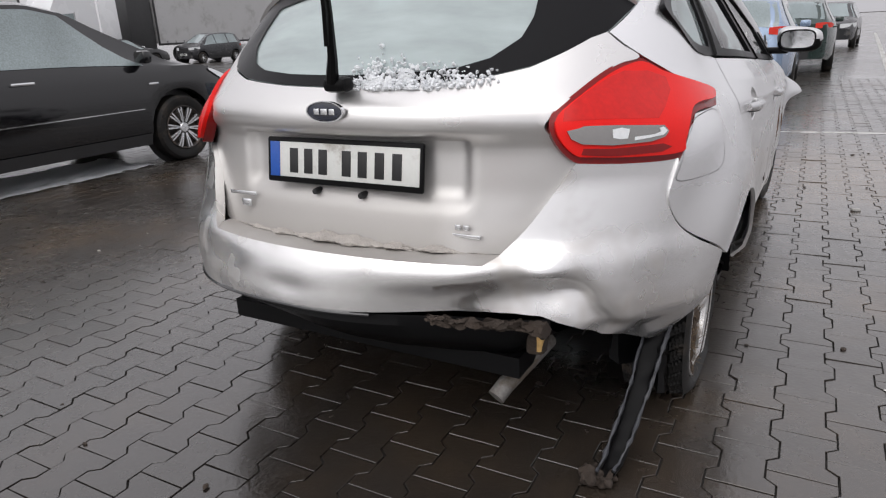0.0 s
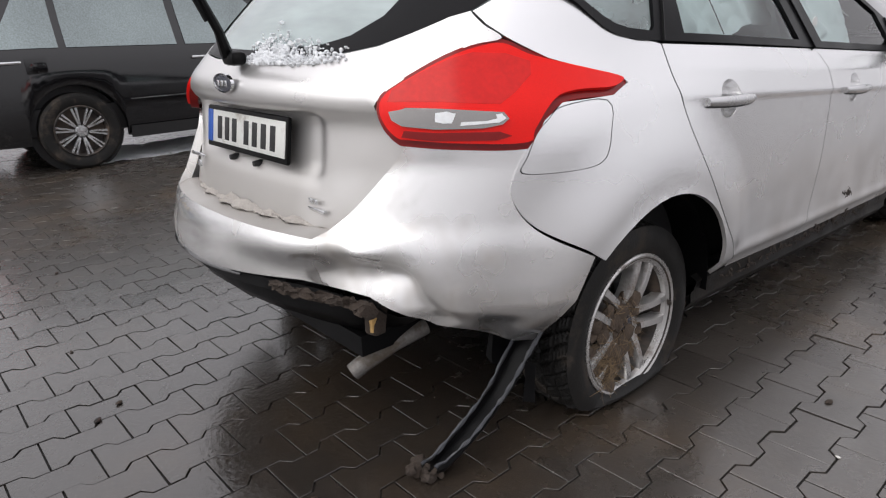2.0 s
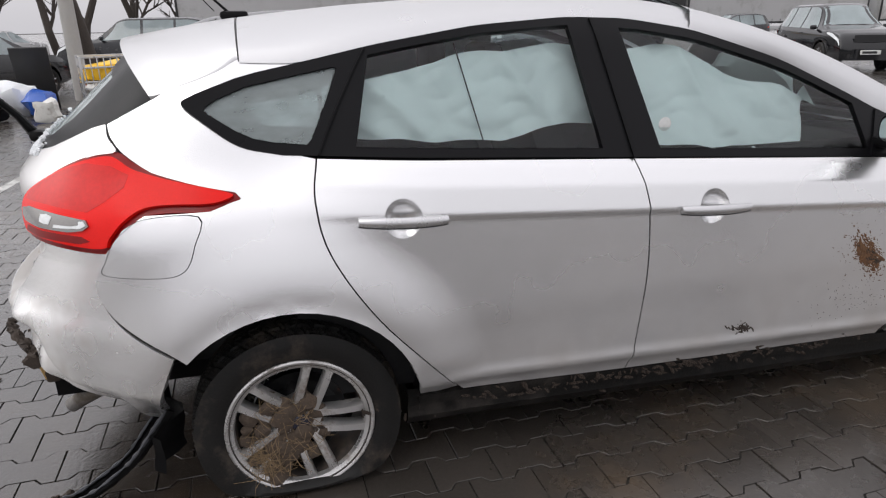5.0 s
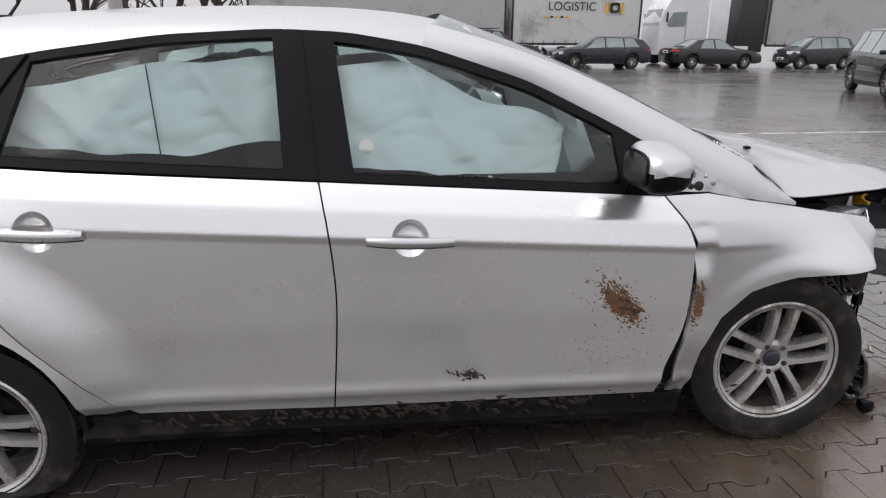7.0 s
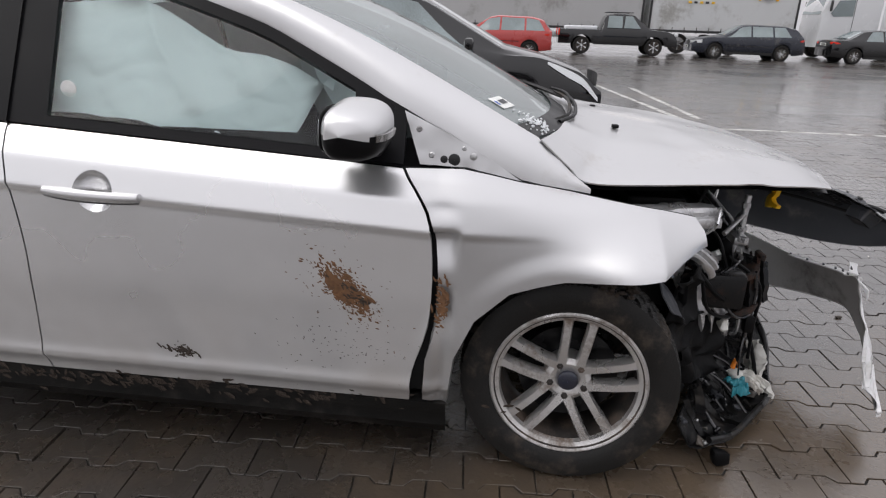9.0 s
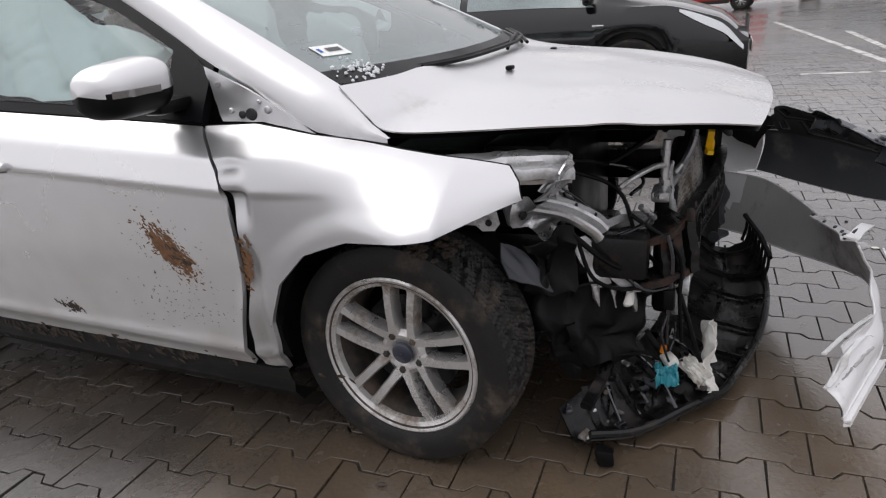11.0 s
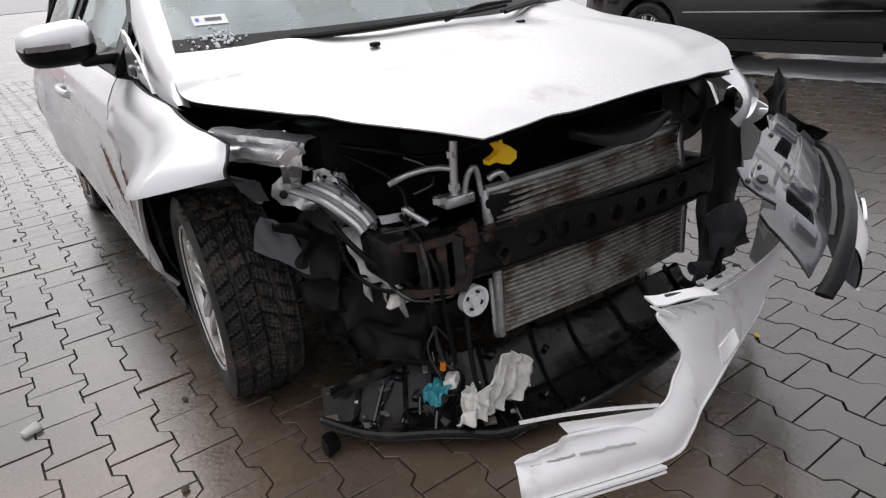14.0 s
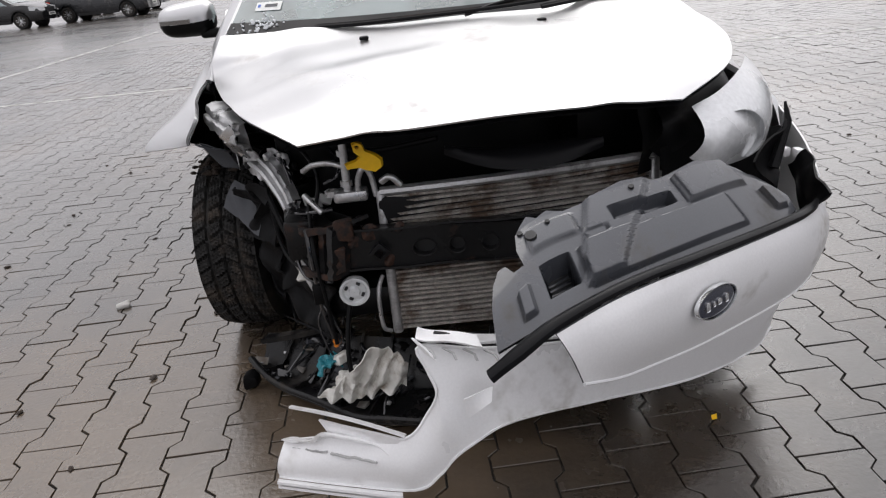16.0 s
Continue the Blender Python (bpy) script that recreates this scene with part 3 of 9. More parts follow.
MID_GAP = [(1.104, 0.992), (1.126, 0.86), (1.140, 0.70), (1.138, 0.55), (1.120, 0.27)]
DOOR_NOSE = [(2.165, 0.924), (2.245, 0.79), (2.252, 0.541), (2.205, 0.356), (2.196, 0.245)]


def shift(line, d):
    return [(p[0] + d, p[1]) for p in line]


def two(name, make, mat, label="", parent=None):
    """A right-hand panel and its left-hand twin."""
    a = part(name, make(), mat, parent or wreck, label)
    part(name, mirror(make()), mat, parent or wreck, label)
    return a


g = 0.0024
back = [(p.x, p.y) for p in cr([(q[0], q[1], 0) for q in shift(REAR_GAP, g)], 5)]
mid_b = [(p.x, p.y) for p in cr([(q[0], q[1], 0) for q in shift(MID_GAP, -g)], 5)]
mid_f = [(p.x, p.y) for p in cr([(q[0], q[1], 0) for q in shift(MID_GAP, g)], 5)]
nose = [(p.x, p.y) for p in cr([(q[0], q[1], 0) for q in shift(DOOR_NOSE, -g)], 5)]


CUP_Y, CUP_Z = 0.054, 0.056


def cup_hole(y, z):
    return side_line([(y + CUP_Y * math.cos(t), z + CUP_Z * math.sin(t)) for t in (2 * math.pi * k / 28 for k in range(28))])


def rear_door(holes=(), step=0.018):
    return panel(side_line(back + mid_b[::-1]), quarter, step, 0.014, RIGHT, holes)


def front_door(holes=(), step=0.018):
    return panel(side_line(mid_f + nose[::-1]), quarter, step, 0.014, RIGHT, holes)


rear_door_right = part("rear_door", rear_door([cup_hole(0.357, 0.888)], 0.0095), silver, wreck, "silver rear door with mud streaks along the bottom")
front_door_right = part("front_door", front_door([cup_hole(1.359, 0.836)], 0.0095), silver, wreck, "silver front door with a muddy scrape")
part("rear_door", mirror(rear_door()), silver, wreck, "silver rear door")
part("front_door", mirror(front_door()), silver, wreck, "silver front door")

# upper edge of the side windows
TOP_Y = (-0.20, -0.05, 0.14, 0.34, 0.66, 0.98, 1.20, 1.44, 1.764, 2.035, 2.17)
TOP_Z = (1.215, 1.270, 1.305, 1.345, 1.392, 1.412, 1.404, 1.365, 1.262, 1.130, 1.055)

# quarter panel: from the lamp and bumper seam to the rear door, with the arch cut out
LAMP_EDGE = [(-0.425, 0.846), (-0.375, 0.905), (-0.315, 0.940), (-0.150, 0.944), (-0.070, 0.968), (-0.085, 0.985), (-0.292, 1.040), (-0.375, 1.073)]
seam = [(-0.425, 0.846), (-0.455, 0.79), (-0.468, 0.728), (-0.417, 0.648), (-0.272, 0.561)]
q_seam = [(p.x, p.y) for p in cr([(q[0], q[1], 0) for q in shift(seam, g)], 5)]
q_arch = arc(0.02, 0.29, 0.375, 137, 4, 18)
q_gap = [(p.x, p.y) for p in cr([(q[0], q[1], 0) for q in shift(REAR_GAP, -g)], 5)]


FLAP = [(-0.172, 0.936), (-0.190, 0.86), (-0.208, 0.815), (-0.232, 0.790), (-0.275, 0.778), (-0.36, 0.775), (-0.446, 0.782), (-0.432, 0.82), (-0.405, 0.872), (-0.365, 0.908), (-0.315, 0.934)]


def shrunk(loop, k):
    cu, cv = sum(p[0] for p in loop) / len(loop), sum(p[1] for p in loop) / len(loop)
    return [(cu + (u - cu) * k, cv + (v - cv) * k) for u, v in loop]


FLAP_HOLE = shrunk([(p.x, p.y) for p in cr([(u, z, 0) for u, z in side_line(FLAP)], 4, True)], 0.968)

SPOILER_SEAM = [(-0.040, 1.313), (-0.052, 1.311), (-0.070, 1.299), (-0.100, 1.283), (-0.150, 1.264), (-0.205, 1.247), (-0.250, 1.230)]


def quarter_panel():
    low = side_line(q_seam[1:-1] + q_arch + [(0.45, 0.31)])
    gap = side_line(q_gap[::-1][1:])
    top = side_line([(0.02, 1.080), (-0.050, 1.102), (-0.145, 1.170), (-0.184, 1.208)] + [(y, knots(y, TOP_Y, TOP_Z, 0.05) - 0.010) for y in (-0.15, -0.10, -0.05, 0.0, 0.05, 0.09)] + [(0.115, 1.301), (0.05, 1.306)] + SPOILER_SEAM)
    hatch = [(ux(x, z, "quarter"), z) for x, z in ((0.643, 1.152), (0.680, 1.121), (0.722, 1.089))]
    lamp = [(a + 0.003, b - 0.002) for a, b in side_line(LAMP_EDGE[::-1][1:-1])]
    return panel(low + gap + top + hatch + lamp, quarter, 0.024, 0.012, RIGHT, holes=[FLAP_HOLE])


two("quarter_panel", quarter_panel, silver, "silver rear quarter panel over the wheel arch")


def fuel_flap():
    return panel(shrunk(FLAP_HOLE, 0.978), quarter, 0.03, 0.010, RIGHT)


part("flap_recess", panel(shrunk(FLAP_HOLE, 1.03), lambda u, z: quarter(u, z) - Vector((0.012, -0.004, 0)), 0.04, 0, RIGHT), satin_black, wreck)
part("fuel_flap", fuel_flap(), silver, wreck, "silver fuel filler flap behind the rear wheel")


def sill():
    rows = []
    for k in range(26):
        y = lerp(0.36, 2.30, k / 25)
        z1 = 0.292 - 0.031 * (y - 0.5)
        w = side_x(y, z1)
        rows.append([(w - 0.03, y, z1 + 0.01), (w - 0.006, y, z1 - 0.004), (w - 0.012, y, z1 - 0.035), (w - 0.022, y, z1 - 0.05), (w - 0.02, y, z1 - 0.085), (w - 0.05, y, z1 - 0.125), (w - 0.12, y, z1 - 0.135)])
    return grid(rows)


two("sill_trim", sill, sill_black, "black plastic sill caked with mud")


# --- glasshouse


def top_z(y):
    return knots(y, TOP_Y, TOP_Z, 0.05)


def glass_x(y, z, d=0.0):
    return side_x(y, z) + d


def flat(d):
    return lambda y, z: (glass_x(y, z, d), y, z)


# black surround with the panes let into it
def surround():
    tip = [(p.x, p.y) for p in cr([(-0.165, top_z(-0.165), 0), (-0.198, 1.207, 0), (-0.150, 1.160, 0), (-0.060, 1.094, 0), (0.05, belt(0.05) + 0.002, 0)], 5)]
    low = [(lerp(0.05, 2.165, k / 24), belt(lerp(0.05, 2.165, k / 24)) + 0.002) for k in range(25)]
    top = [(lerp(2.165, -0.17, k / 40), top_z(lerp(2.165, -0.17, k / 40))) for k in range(41)]
    return panel(low + top[:-1] + tip[:-1], flat(0.004), 0.04, 0.02, RIGHT, holes=[QUARTER_PANE, REAR_PANE, FRONT_PANE])


def pane_loop(y0l, y0h, y1l, y1h, n=10, drop=0.030, rise=0.026):
    low = [(lerp(y0l, y1l, k / n), belt(lerp(y0l, y1l, k / n)) + rise) for k in range(n + 1)]
    top = [(lerp(y1h, y0h, k / n), top_z(lerp(y1h, y0h, k / n)) - drop) for k in range(n + 1)]
    return low + top


QUARTER_PANE = [(-0.020, 1.110), (0.030, 1.098), (0.120, 1.088), (0.134, 1.100), (0.185, 1.200), (0.226, 1.284), (0.215, 1.288), (0.10, 1.268), (-0.03, 1.244), (-0.11, 1.214), (-0.140, 1.196), (-0.142, 1.186), (-0.115, 1.166), (-0.065, 1.132)]
REAR_PANE = pane_loop(0.252, 0.320, 1.005, 0.978, drop=0.024)
FRONT_PANE = [(lerp(1.205, 2.03, k / 12), belt(lerp(1.205, 2.03, k / 12)) + 0.026) for k in range(13)] + [(lerp(2.02, 1.160, k / 14), top_z(lerp(2.02, 1.160, k / 14)) - 0.030) for k in range(15)]
two("window_surround", surround, satin_black, "black window surround and pillars")


def pane(loop):
    grown = loop
    return lambda: panel(grown, flat(-0.006), 0.06, 0, RIGHT)


two("quarter_window", pane(QUARTER_PANE), misted_glass, "small rear quarter window")
two("rear_door_window", pane(REAR_PANE), side_glass, "rear door window with an airbag hanging behind")
two("front_door_window", pane(FRONT_PANE), side_glass, "front door window with an airbag hanging behind")


def pillar_gap():
    return ribbon([(glass_x(lerp(1.103, 1.062, k / 6), lerp(0.995, 1.405, k / 6), 0.0055), lerp(1.103, 1.062, k / 6), lerp(0.995, 1.405, k / 6)) for k in range(7)], 0.004, 0.012, (0, 1, 0.1))


two("pillar_seam", pillar_gap, black_plastic)


def door_edge_seam():
    line = cr([(0.148, 1.062, 0), (0.200, 1.160, 0), (0.262, 1.262, 0), (0.312, 1.336, 0)], 4)
    return ribbon([(glass_x(p.x, p.y, 0.0055), p.x, p.y) for p in line], 0.004, 0.012, (0, 1, -0.4))


two("pillar_seam", door_edge_seam, black_plastic)

# roof: silver rails over the windows, the skin and the front pillars
ROOF_Y = (-0.42, -0.20, 0.0, 0.3, 0.6, 0.9, 1.2, 1.42, 1.6)
ROOF_C = (1.375, 1.412, 1.436, 1.466, 1.484, 1.493, 1.490, 1.474, 1.44)


def roof_point(y, k):
    """k from -1 (left gutter) to 1 (right gutter)."""
    zt = top_z(y) if y > -0.2 else lerp(1.215, 1.31, smooth((-0.2 - y) / 0.15))
    if y < 0.10:
        zt = max(zt, lerp(1.318, 1.300, smooth((y + 0.25) / 0.35)))
    xt = quarter(uy(y, zt), zt).x + 0.003
    zc = knots(y, ROOF_Y, ROOF_C, 0.08)
    a = abs(k)
    x = xt * (1 - (1 - a) ** 1.25)
    z = zt + (zc - zt) * (1 - a ** 3.2) ** 0.8
    return (math.copysign(x, k) if k else 0.0, y, z)


def roof():
    rows = [[roof_point(lerp(-0.036, 1.50, i / 36), lerp(-1, 1, j / 36)) for j in range(37)] for i in range(37)]
    return grid([[Vector(p) - Vector((0, 0.002, 0.03)) for p in rows[0]]] + rows)


part("roof", mirror(roof()), silver_toned, wreck, "silver roof skin")


SEAM_RAIL = cr([quarter(u, z) for u, z in side_line(SPOILER_SEAM)] + [Vector((0.678, -0.282, 1.226))], 4)


def spoiler_point(t, k):
    """t from the seam in the roof (0) to the trailing edge (1), k across from -1 to 1."""
    a = abs(k)
    i = min(t, 0.9999) * (len(SEAM_RAIL) - 1)
    rail = SEAM_RAIL[int(i)].lerp(SEAM_RAIL[int(i) + 1], i - int(i))
    yc, zc = lerp(-0.043, -0.415, t), lerp(knots(-0.043, ROOF_Y, ROOF_C, 0.08), 1.374, t ** 1.15)
    x = rail.x * (1 - (1 - a) ** lerp(1.25, 1.1, t))
    y = lerp(yc, rail.y, a ** lerp(4.0, 2.2, t))
    z = rail.z + (zc - rail.z) * (1 - a ** lerp(3.2, 2.5, t)) ** lerp(0.8, 0.95, t)
    return Vector((math.copysign(x, k), y, z))


def spoiler():
    rows = []
    for j in range(49):
        k = math.sin(lerp(-1, 1, j / 48) * math.pi / 2)
        tip, mid, root = spoiler_point(1, k), spoiler_point(0.55, k), spoiler_point(0, k)
        under = [tip + Vector((0, 0.006, -0.014)), Vector((mid.x * 0.96, mid.y - 0.04, min(mid.z, tip.z) - 0.030)), Vector((mid.x * 0.95, mid.y, mid.z - 0.045)), Vector((root.x * 0.97, root.y, root.z - 0.035))]
        rows.append([spoiler_point(i / 12, k) for i in range(13)] + under)
    return grid(rows, closed=True, cap=True)


part("hatch_gap", tube([spoiler_point(0, k) + Vector((0, 0.003, -0.006)) for k in np.linspace(-1, 1, 41)], 0.005, 5), ink, wreck)
part("roof_spoiler", spoiler(), silver_toned, wreck, "silver spoiler over the rear window")
part("roof_aerial", tube([(0.0, -0.05, 1.432), (0.0, -0.12, 1.50), (0, -0.20, 1.56)], [0.006, 0.004, 0.003]), black_plastic, wreck)
part("aerial_base", block(0.05, 0.10, 0.03, 0.012, (0, -0.05, 1.44)), black_plastic, wreck)


def screen_edge(k):
    """Right edge of the windscreen, from its foot (0) to the roof (1)."""
    return Vector((lerp(0.755, 0.560, k), lerp(2.515, 1.46, k), lerp(1.002, 1.432, k) + 0.055 * math.sin(k * math.pi) * (0.6 + 0.4 * k)))


def front_pillar():
    rows = []
    for i in range(21):
        k = i / 20
        y = lerp(2.475, 1.43, k)
        yy = min(y, 2.16)
        a = Vector((lerp(side_x(yy, top_z(yy)) + 0.002, 0.825, smooth((y - 2.1) / 0.37)), y, top_z(yy) - max(0, y - 2.16) * 0.53))
        b = screen_edge(k)
        m = (a + b) / 2 + Vector((0.020, 0, 0.014)) * (1 - 0.75 * smooth((k - 0.72) / 0.28))
        rows.append([a + Vector((-0.012, 0, -0.006)), a, m.lerp(a, 0.5) + Vector((0.006, 0, 0.002)), m, m.lerp(b, 0.5) + Vector((0.002, 0, 0.006)), b, b + Vector((-0.02, 0, -0.012))])
    for a, b in (((0.823, 2.53, 0.888), (0.786, 2.575, 0.948)), ((0.818, 2.60, 0.878), (0.796, 2.615, 0.912)), ((0.812, 2.66, 0.868), (0.800, 2.662, 0.878))):
        a, b = Vector(a), Vector(b)
        m = (a + b) / 2 + Vector((0.006, 0, 0.006))
        rows.insert(0, [a + Vector((-0.012, 0, -0.006)), a, m.lerp(a, 0.5), m, m.lerp(b, 0.5), b, b + Vector((-0.02, 0, -0.012))])
    return grid(rows)


two("front_pillar", front_pillar, silver_toned, "silver windscreen pillar")


def outward(bm):
    bmesh.ops.reverse_faces(bm, faces=bm.faces[:])
    return bm


def screen_point(a, k, lift=0.0):
    """a from the left edge (-1) to the right (1), k from the foot (0) to the roof (1)."""
    e = screen_edge(k)
    mid_y, mid_z = lerp(2.66, 1.555, k), lerp(0.985, 1.478, k) + 0.035 * math.sin(k * math.pi)
    q = abs(a) ** 2.2
    return Vector((a * (e.x - 0.004), lerp(mid_y, e.y, q), lerp(mid_z, e.z - 0.004, q) + lift))


def windscreen():
    return grid([[screen_point(lerp(-1, 1, j / 24), i / 16) for j in range(25)] for i in range(17)])


part("windscreen", outward(windscreen()), misted_glass, wreck, "misted windscreen")


def screen_band():
    rows = []
    for i in range(4):
        k = i / 3 * 0.055
        e = screen_edge(k)
        mid_y = lerp(2.66, 1.555, k) 
        mid_z = lerp(0.985, 1.478, k) + 0.035 * math.sin(k * math.pi)
        rows.append([(a * (e.x - 0.004), lerp(mid_y, e.y, abs(a) ** 2.2), lerp(mid_z, e.z - 0.004, abs(a) ** 2.2) + 0.004) for a in (lerp(-1, 1, j / 24) for j in range(25))])
    return grid(rows)


part("windscreen_border", outward(screen_band()), satin_black, wreck)


def header_rail():
    return grid([[Vector(roof_point(1.50, lerp(-1, 1, j / 30))) + Vector((0, 0.11 * i / 3, -0.018 * i / 3)) for j in range(31)] for i in range(4)])


part("roof_front_edge", header_rail(), silver_toned, wreck)

# --- tailgate
GATE_SIDE = [(0.505, 0.628), (0.575, 0.70), (0.632, 0.79), (0.655, 0.858), (0.572, 0.925), (0.575, 0.966), (0.640, 1.038), (0.680, 1.074), (0.717, 1.088), (0.676, 1.1205), (0.639, 1.152)]


def tailgate_skin():
    right = [(ux(p.x, p.y, "gate"), p.y) for p in cr([(x, z, 0) for x, z in GATE_SIDE], 4)]
    win = [(ux(x, z, "gate"), z) for x, z in ((0.610, 1.140), (0.565, 1.110), (0.50, 1.078), (0.40, 1.058), (0.2, 1.045), (0, 1.040))]
    half = right + win
    loop = half + [(-u, z) for u, z in half[::-1][1:]]
    bottom = [(u, 0.628) for u in np.linspace(-right[0][0], right[0][0], 24)[1:-1]]
    return panel(loop + bottom, shell("gate"), 0.022, 0.05, (0, -1, 0))


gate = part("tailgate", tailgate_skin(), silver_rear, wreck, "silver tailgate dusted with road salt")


def rear_window():
    half = [(ux(x, z, "gate"), z) for x, z in ((0.0, 1.044), (0.2, 1.049), (0.40, 1.062), (0.50, 1.082), (0.57, 1.113), (0.634, 1.150), (0.660, 1.19), (0.676, 1.222), (0.64, 1.262), (0.54, 1.300), (0.0, 1.365))]
    loop = half + [(-u, z) for u, z in half[::-1][1:-1]]
    def set_in(u, z):
        return shell("gate")(u, z) + Vector((0, 0.006, -0.004))
    return panel(loop, set_in, 0.035, 0.005, (0, -1, 0.6))


part("rear_window", rear_window(), rear_glass, gate, "heated rear window with a black border")


def window_border():
    outer = [(ux(x, z, "gate"), z) for x, z in ((0.0, 1.044), (0.2, 1.049), (0.40, 1.062), (0.50, 1.082), (0.57, 1.113), (0.634, 1.150), (0.660, 1.19), (0.676, 1.222), (0.64, 1.262), (0.54, 1.300), (0.0, 1.365))]
    inner = [(ux(x, z, "gate"), z) for x, z in ((0.0, 1.072), (0.2, 1.076), (0.33, 1.086), (0.40, 1.105), (0.455, 1.15), (0.465, 1.20), (0.455, 1.265), (0.0, 1.335))]
    o = outer + [(-u, z) for u, z in outer[::-1][1:-1]]
    i = inner + [(-u, z) for u, z in inner[::-1][1:-1]]
    def on(u, z):
        return shell("gate")(u, z) + Vector((0, 0.002, -0.001))
    return panel(o, on, 0.03, 0, (0, -1, 0.6), holes=[i])


part("window_border", window_border(), satin_black, gate)
for k in range(9):
    z = 1.10 + k * 0.025
    part("heater_wire", tube([shell("gate")(u, z) + Vector((0, 0.009, -0.006)) for u in np.linspace(-0.5, 0.5, 13)], 0.0012, 4), ink, gate)


def oval(rx, rz, depth, at, tilt=0.0, n=40):
    """A flat oval plaque that faces backwards (or forwards where depth is negative)."""
    rows = []
    for r, d in ((0.001, 1.0), (0.75, 1.0), (0.93, 0.8), (1.0, 0.0)):
        rows.append([Vector(at) + Vector((rx * r * math.cos(t), -depth * d, rz * r * math.sin(t))) for t in (2 * math.pi * k / n for k in range(n))])
    bm = grid(rows, closed=True)
    return bm


def oval_ring(rx, rz, depth, at, w=0.1, n=40):
    rows = []
    for r, d in ((1.0 - w, 0.2), (1.0 - w * 0.8, 1.1), (1.0 - w * 0.2, 1.1), (1.0, 0.0)):
        rows.append([Vector(at) + Vector((rx * r * math.cos(t), -depth * d, rz * r * math.sin(t))) for t in (2 * math.pi * k / n for k in range(n))])
    return grid(rows, closed=True)


emblem = part("emblem", oval(0.060, 0.025, 0.008, (0, -0.779, 0.985)), emblem_dark, gate, "oval dark emblem with a chrome rim")
part("emblem_rim", oval_ring(0.064, 0.028, 0.008, (0, -0.779, 0.985), 0.12), chrome, emblem)
for k, (dx, w) in enumerate(((-0.025, 0.018), (0.0, 0.022), (0.026, 0.018))):
    part("emblem_mark", block(w, 0.003, 0.016, 0.001, (dx, -0.7885, 0.985)), chrome, emblem)

plate_at = pose(0, -0.735, 0.838, -9, 0, 0)
plate_frame = part("number_plate", block(0.535, 0.014, 0.130, 0.006), black_plastic, gate, "number plate in a black holder", plate_at)
part("plate_face", block(0.505, 0.004, 0.100, 0.002, (0.006, -0.008, 0.002)), plate_white, plate_frame)
part("country_band", block(0.036, 0.003, 0.100, 0.001, (-0.234, -0.0105, 0.002)), plate_blue, plate_frame)
for k, x in enumerate((-0.175, -0.122, -0.070, 0.012, 0.066, 0.122, 0.178, 0.227)):
    if k < 7:
        part("plate_bar", block(0.030, 0.003, 0.070, 0.001, (x + 0.012, -0.0105, 0.0)), ink, plate_frame)
for x in (-0.09, 0.07):
    part("plate_bolt", lathe([(-0.768, 0.001), (-0.768, 0.008), (-0.755, 0.010), (-0.74, 0.010)], 12, "y"), ink, gate, "", Matrix.Translation((x, 0.012, 0.755)))
model_mark = part("model_badge", block(0.105, 0.012, 0.010, 0.002, (0.375, -0.738, 0.672)), chrome, gate, "chrome model badge")
for dx in (-0.012, 0.012):
    part("badge_letter", block(0.018, 0.006, 0.016, 0.003, (0.375 + dx, -0.742, 0.694)), chrome, model_mark)
left_mark = part("maker_badge", block(0.11, 0.006, 0.012, 0.002, (-0.385, -0.743, 0.728)), chrome, gate, "dirty chrome badge")
part("badge_letter", block(0.04, 0.006, 0.022, 0.004, (-0.37, -0.749, 0.70)), chrome, left_mark)

# rear wiper, standing away from the glass
wiper = part("rear_wiper", tube([(0.025, -0.772, 1.062), (0.055, -0.800, 1.125), (0.110, -0.868, 1.225), (0.150, -0.92, 1.285)], [0.018, 0.013, 0.010, 0.007]), black_plastic, wreck, "black rear wiper lifted off the glass")
part("wiper_pivot", block(0.075, 0.05, 0.04, 0.015, (0.03, -0.755, 1.052)), black_plastic, wiper)
part("wiper_blade", ribbon([(0.070, -0.832, 1.155), (0.118, -0.888, 1.235), (0.175, -0.962, 1.335)], 0.012, 0.018), black_plastic, wiper)


# old snow along the bottom of the glass
def snow_bank(x0, x1, base, depth, height, seed, n=46):
    rows = []
    for i in range(n):
        x = lerp(x0, x1, i / (n - 1))
        a = max(0.05, 0.55 + 0.7 * noise.noise(Vector((x * 14, seed, 0)))) * math.sin(math.pi * (0.04 + 0.92 * i / (n - 1))) ** 0.6
        p = Vector(base(x))
        row = []
        for j in range(9):
            t = j / 8
            w = Vector((x * 90, t * 9, seed))
            row.append(p + Vector((0.006 * noise.noise(w), -depth * a * math.sin(t * math.pi) + 0.008 * noise.noise(w * 1.7), height * a * t + 0.007 * noise.noise(w * 1.3))))
        rows.append(row)
    return grid(rows)


random.seed(70)
drift = bmesh.new()
for _ in range(900):
    x = random.triangular(0.03, 0.47, 0.10)
    z = 1.036 + abs(random.gauss(0, 0.026)) * (1.25 - 1.5 * x) + 0.05 * max(0.0, x - 0.30)
    c = shell("gate")(ux(x, z, "gate"), z) + Vector((0, -random.uniform(-0.002, 0.007), random.uniform(-0.001, 0.004)))
    for v in bmesh.ops.create_icosphere(drift, subdivisions=1, radius=0.0022 + 0.0055 * random.random() ** 2 * (1.2 - x))["verts"]:
        v.co = v.co * (1 + 0.8 * noise.noise(v.co * 260 + c * 30)) + c
tagged(part("snow_on_glass", drift, snow, wreck, "old snow along the foot of the rear window"), kind="stuff")


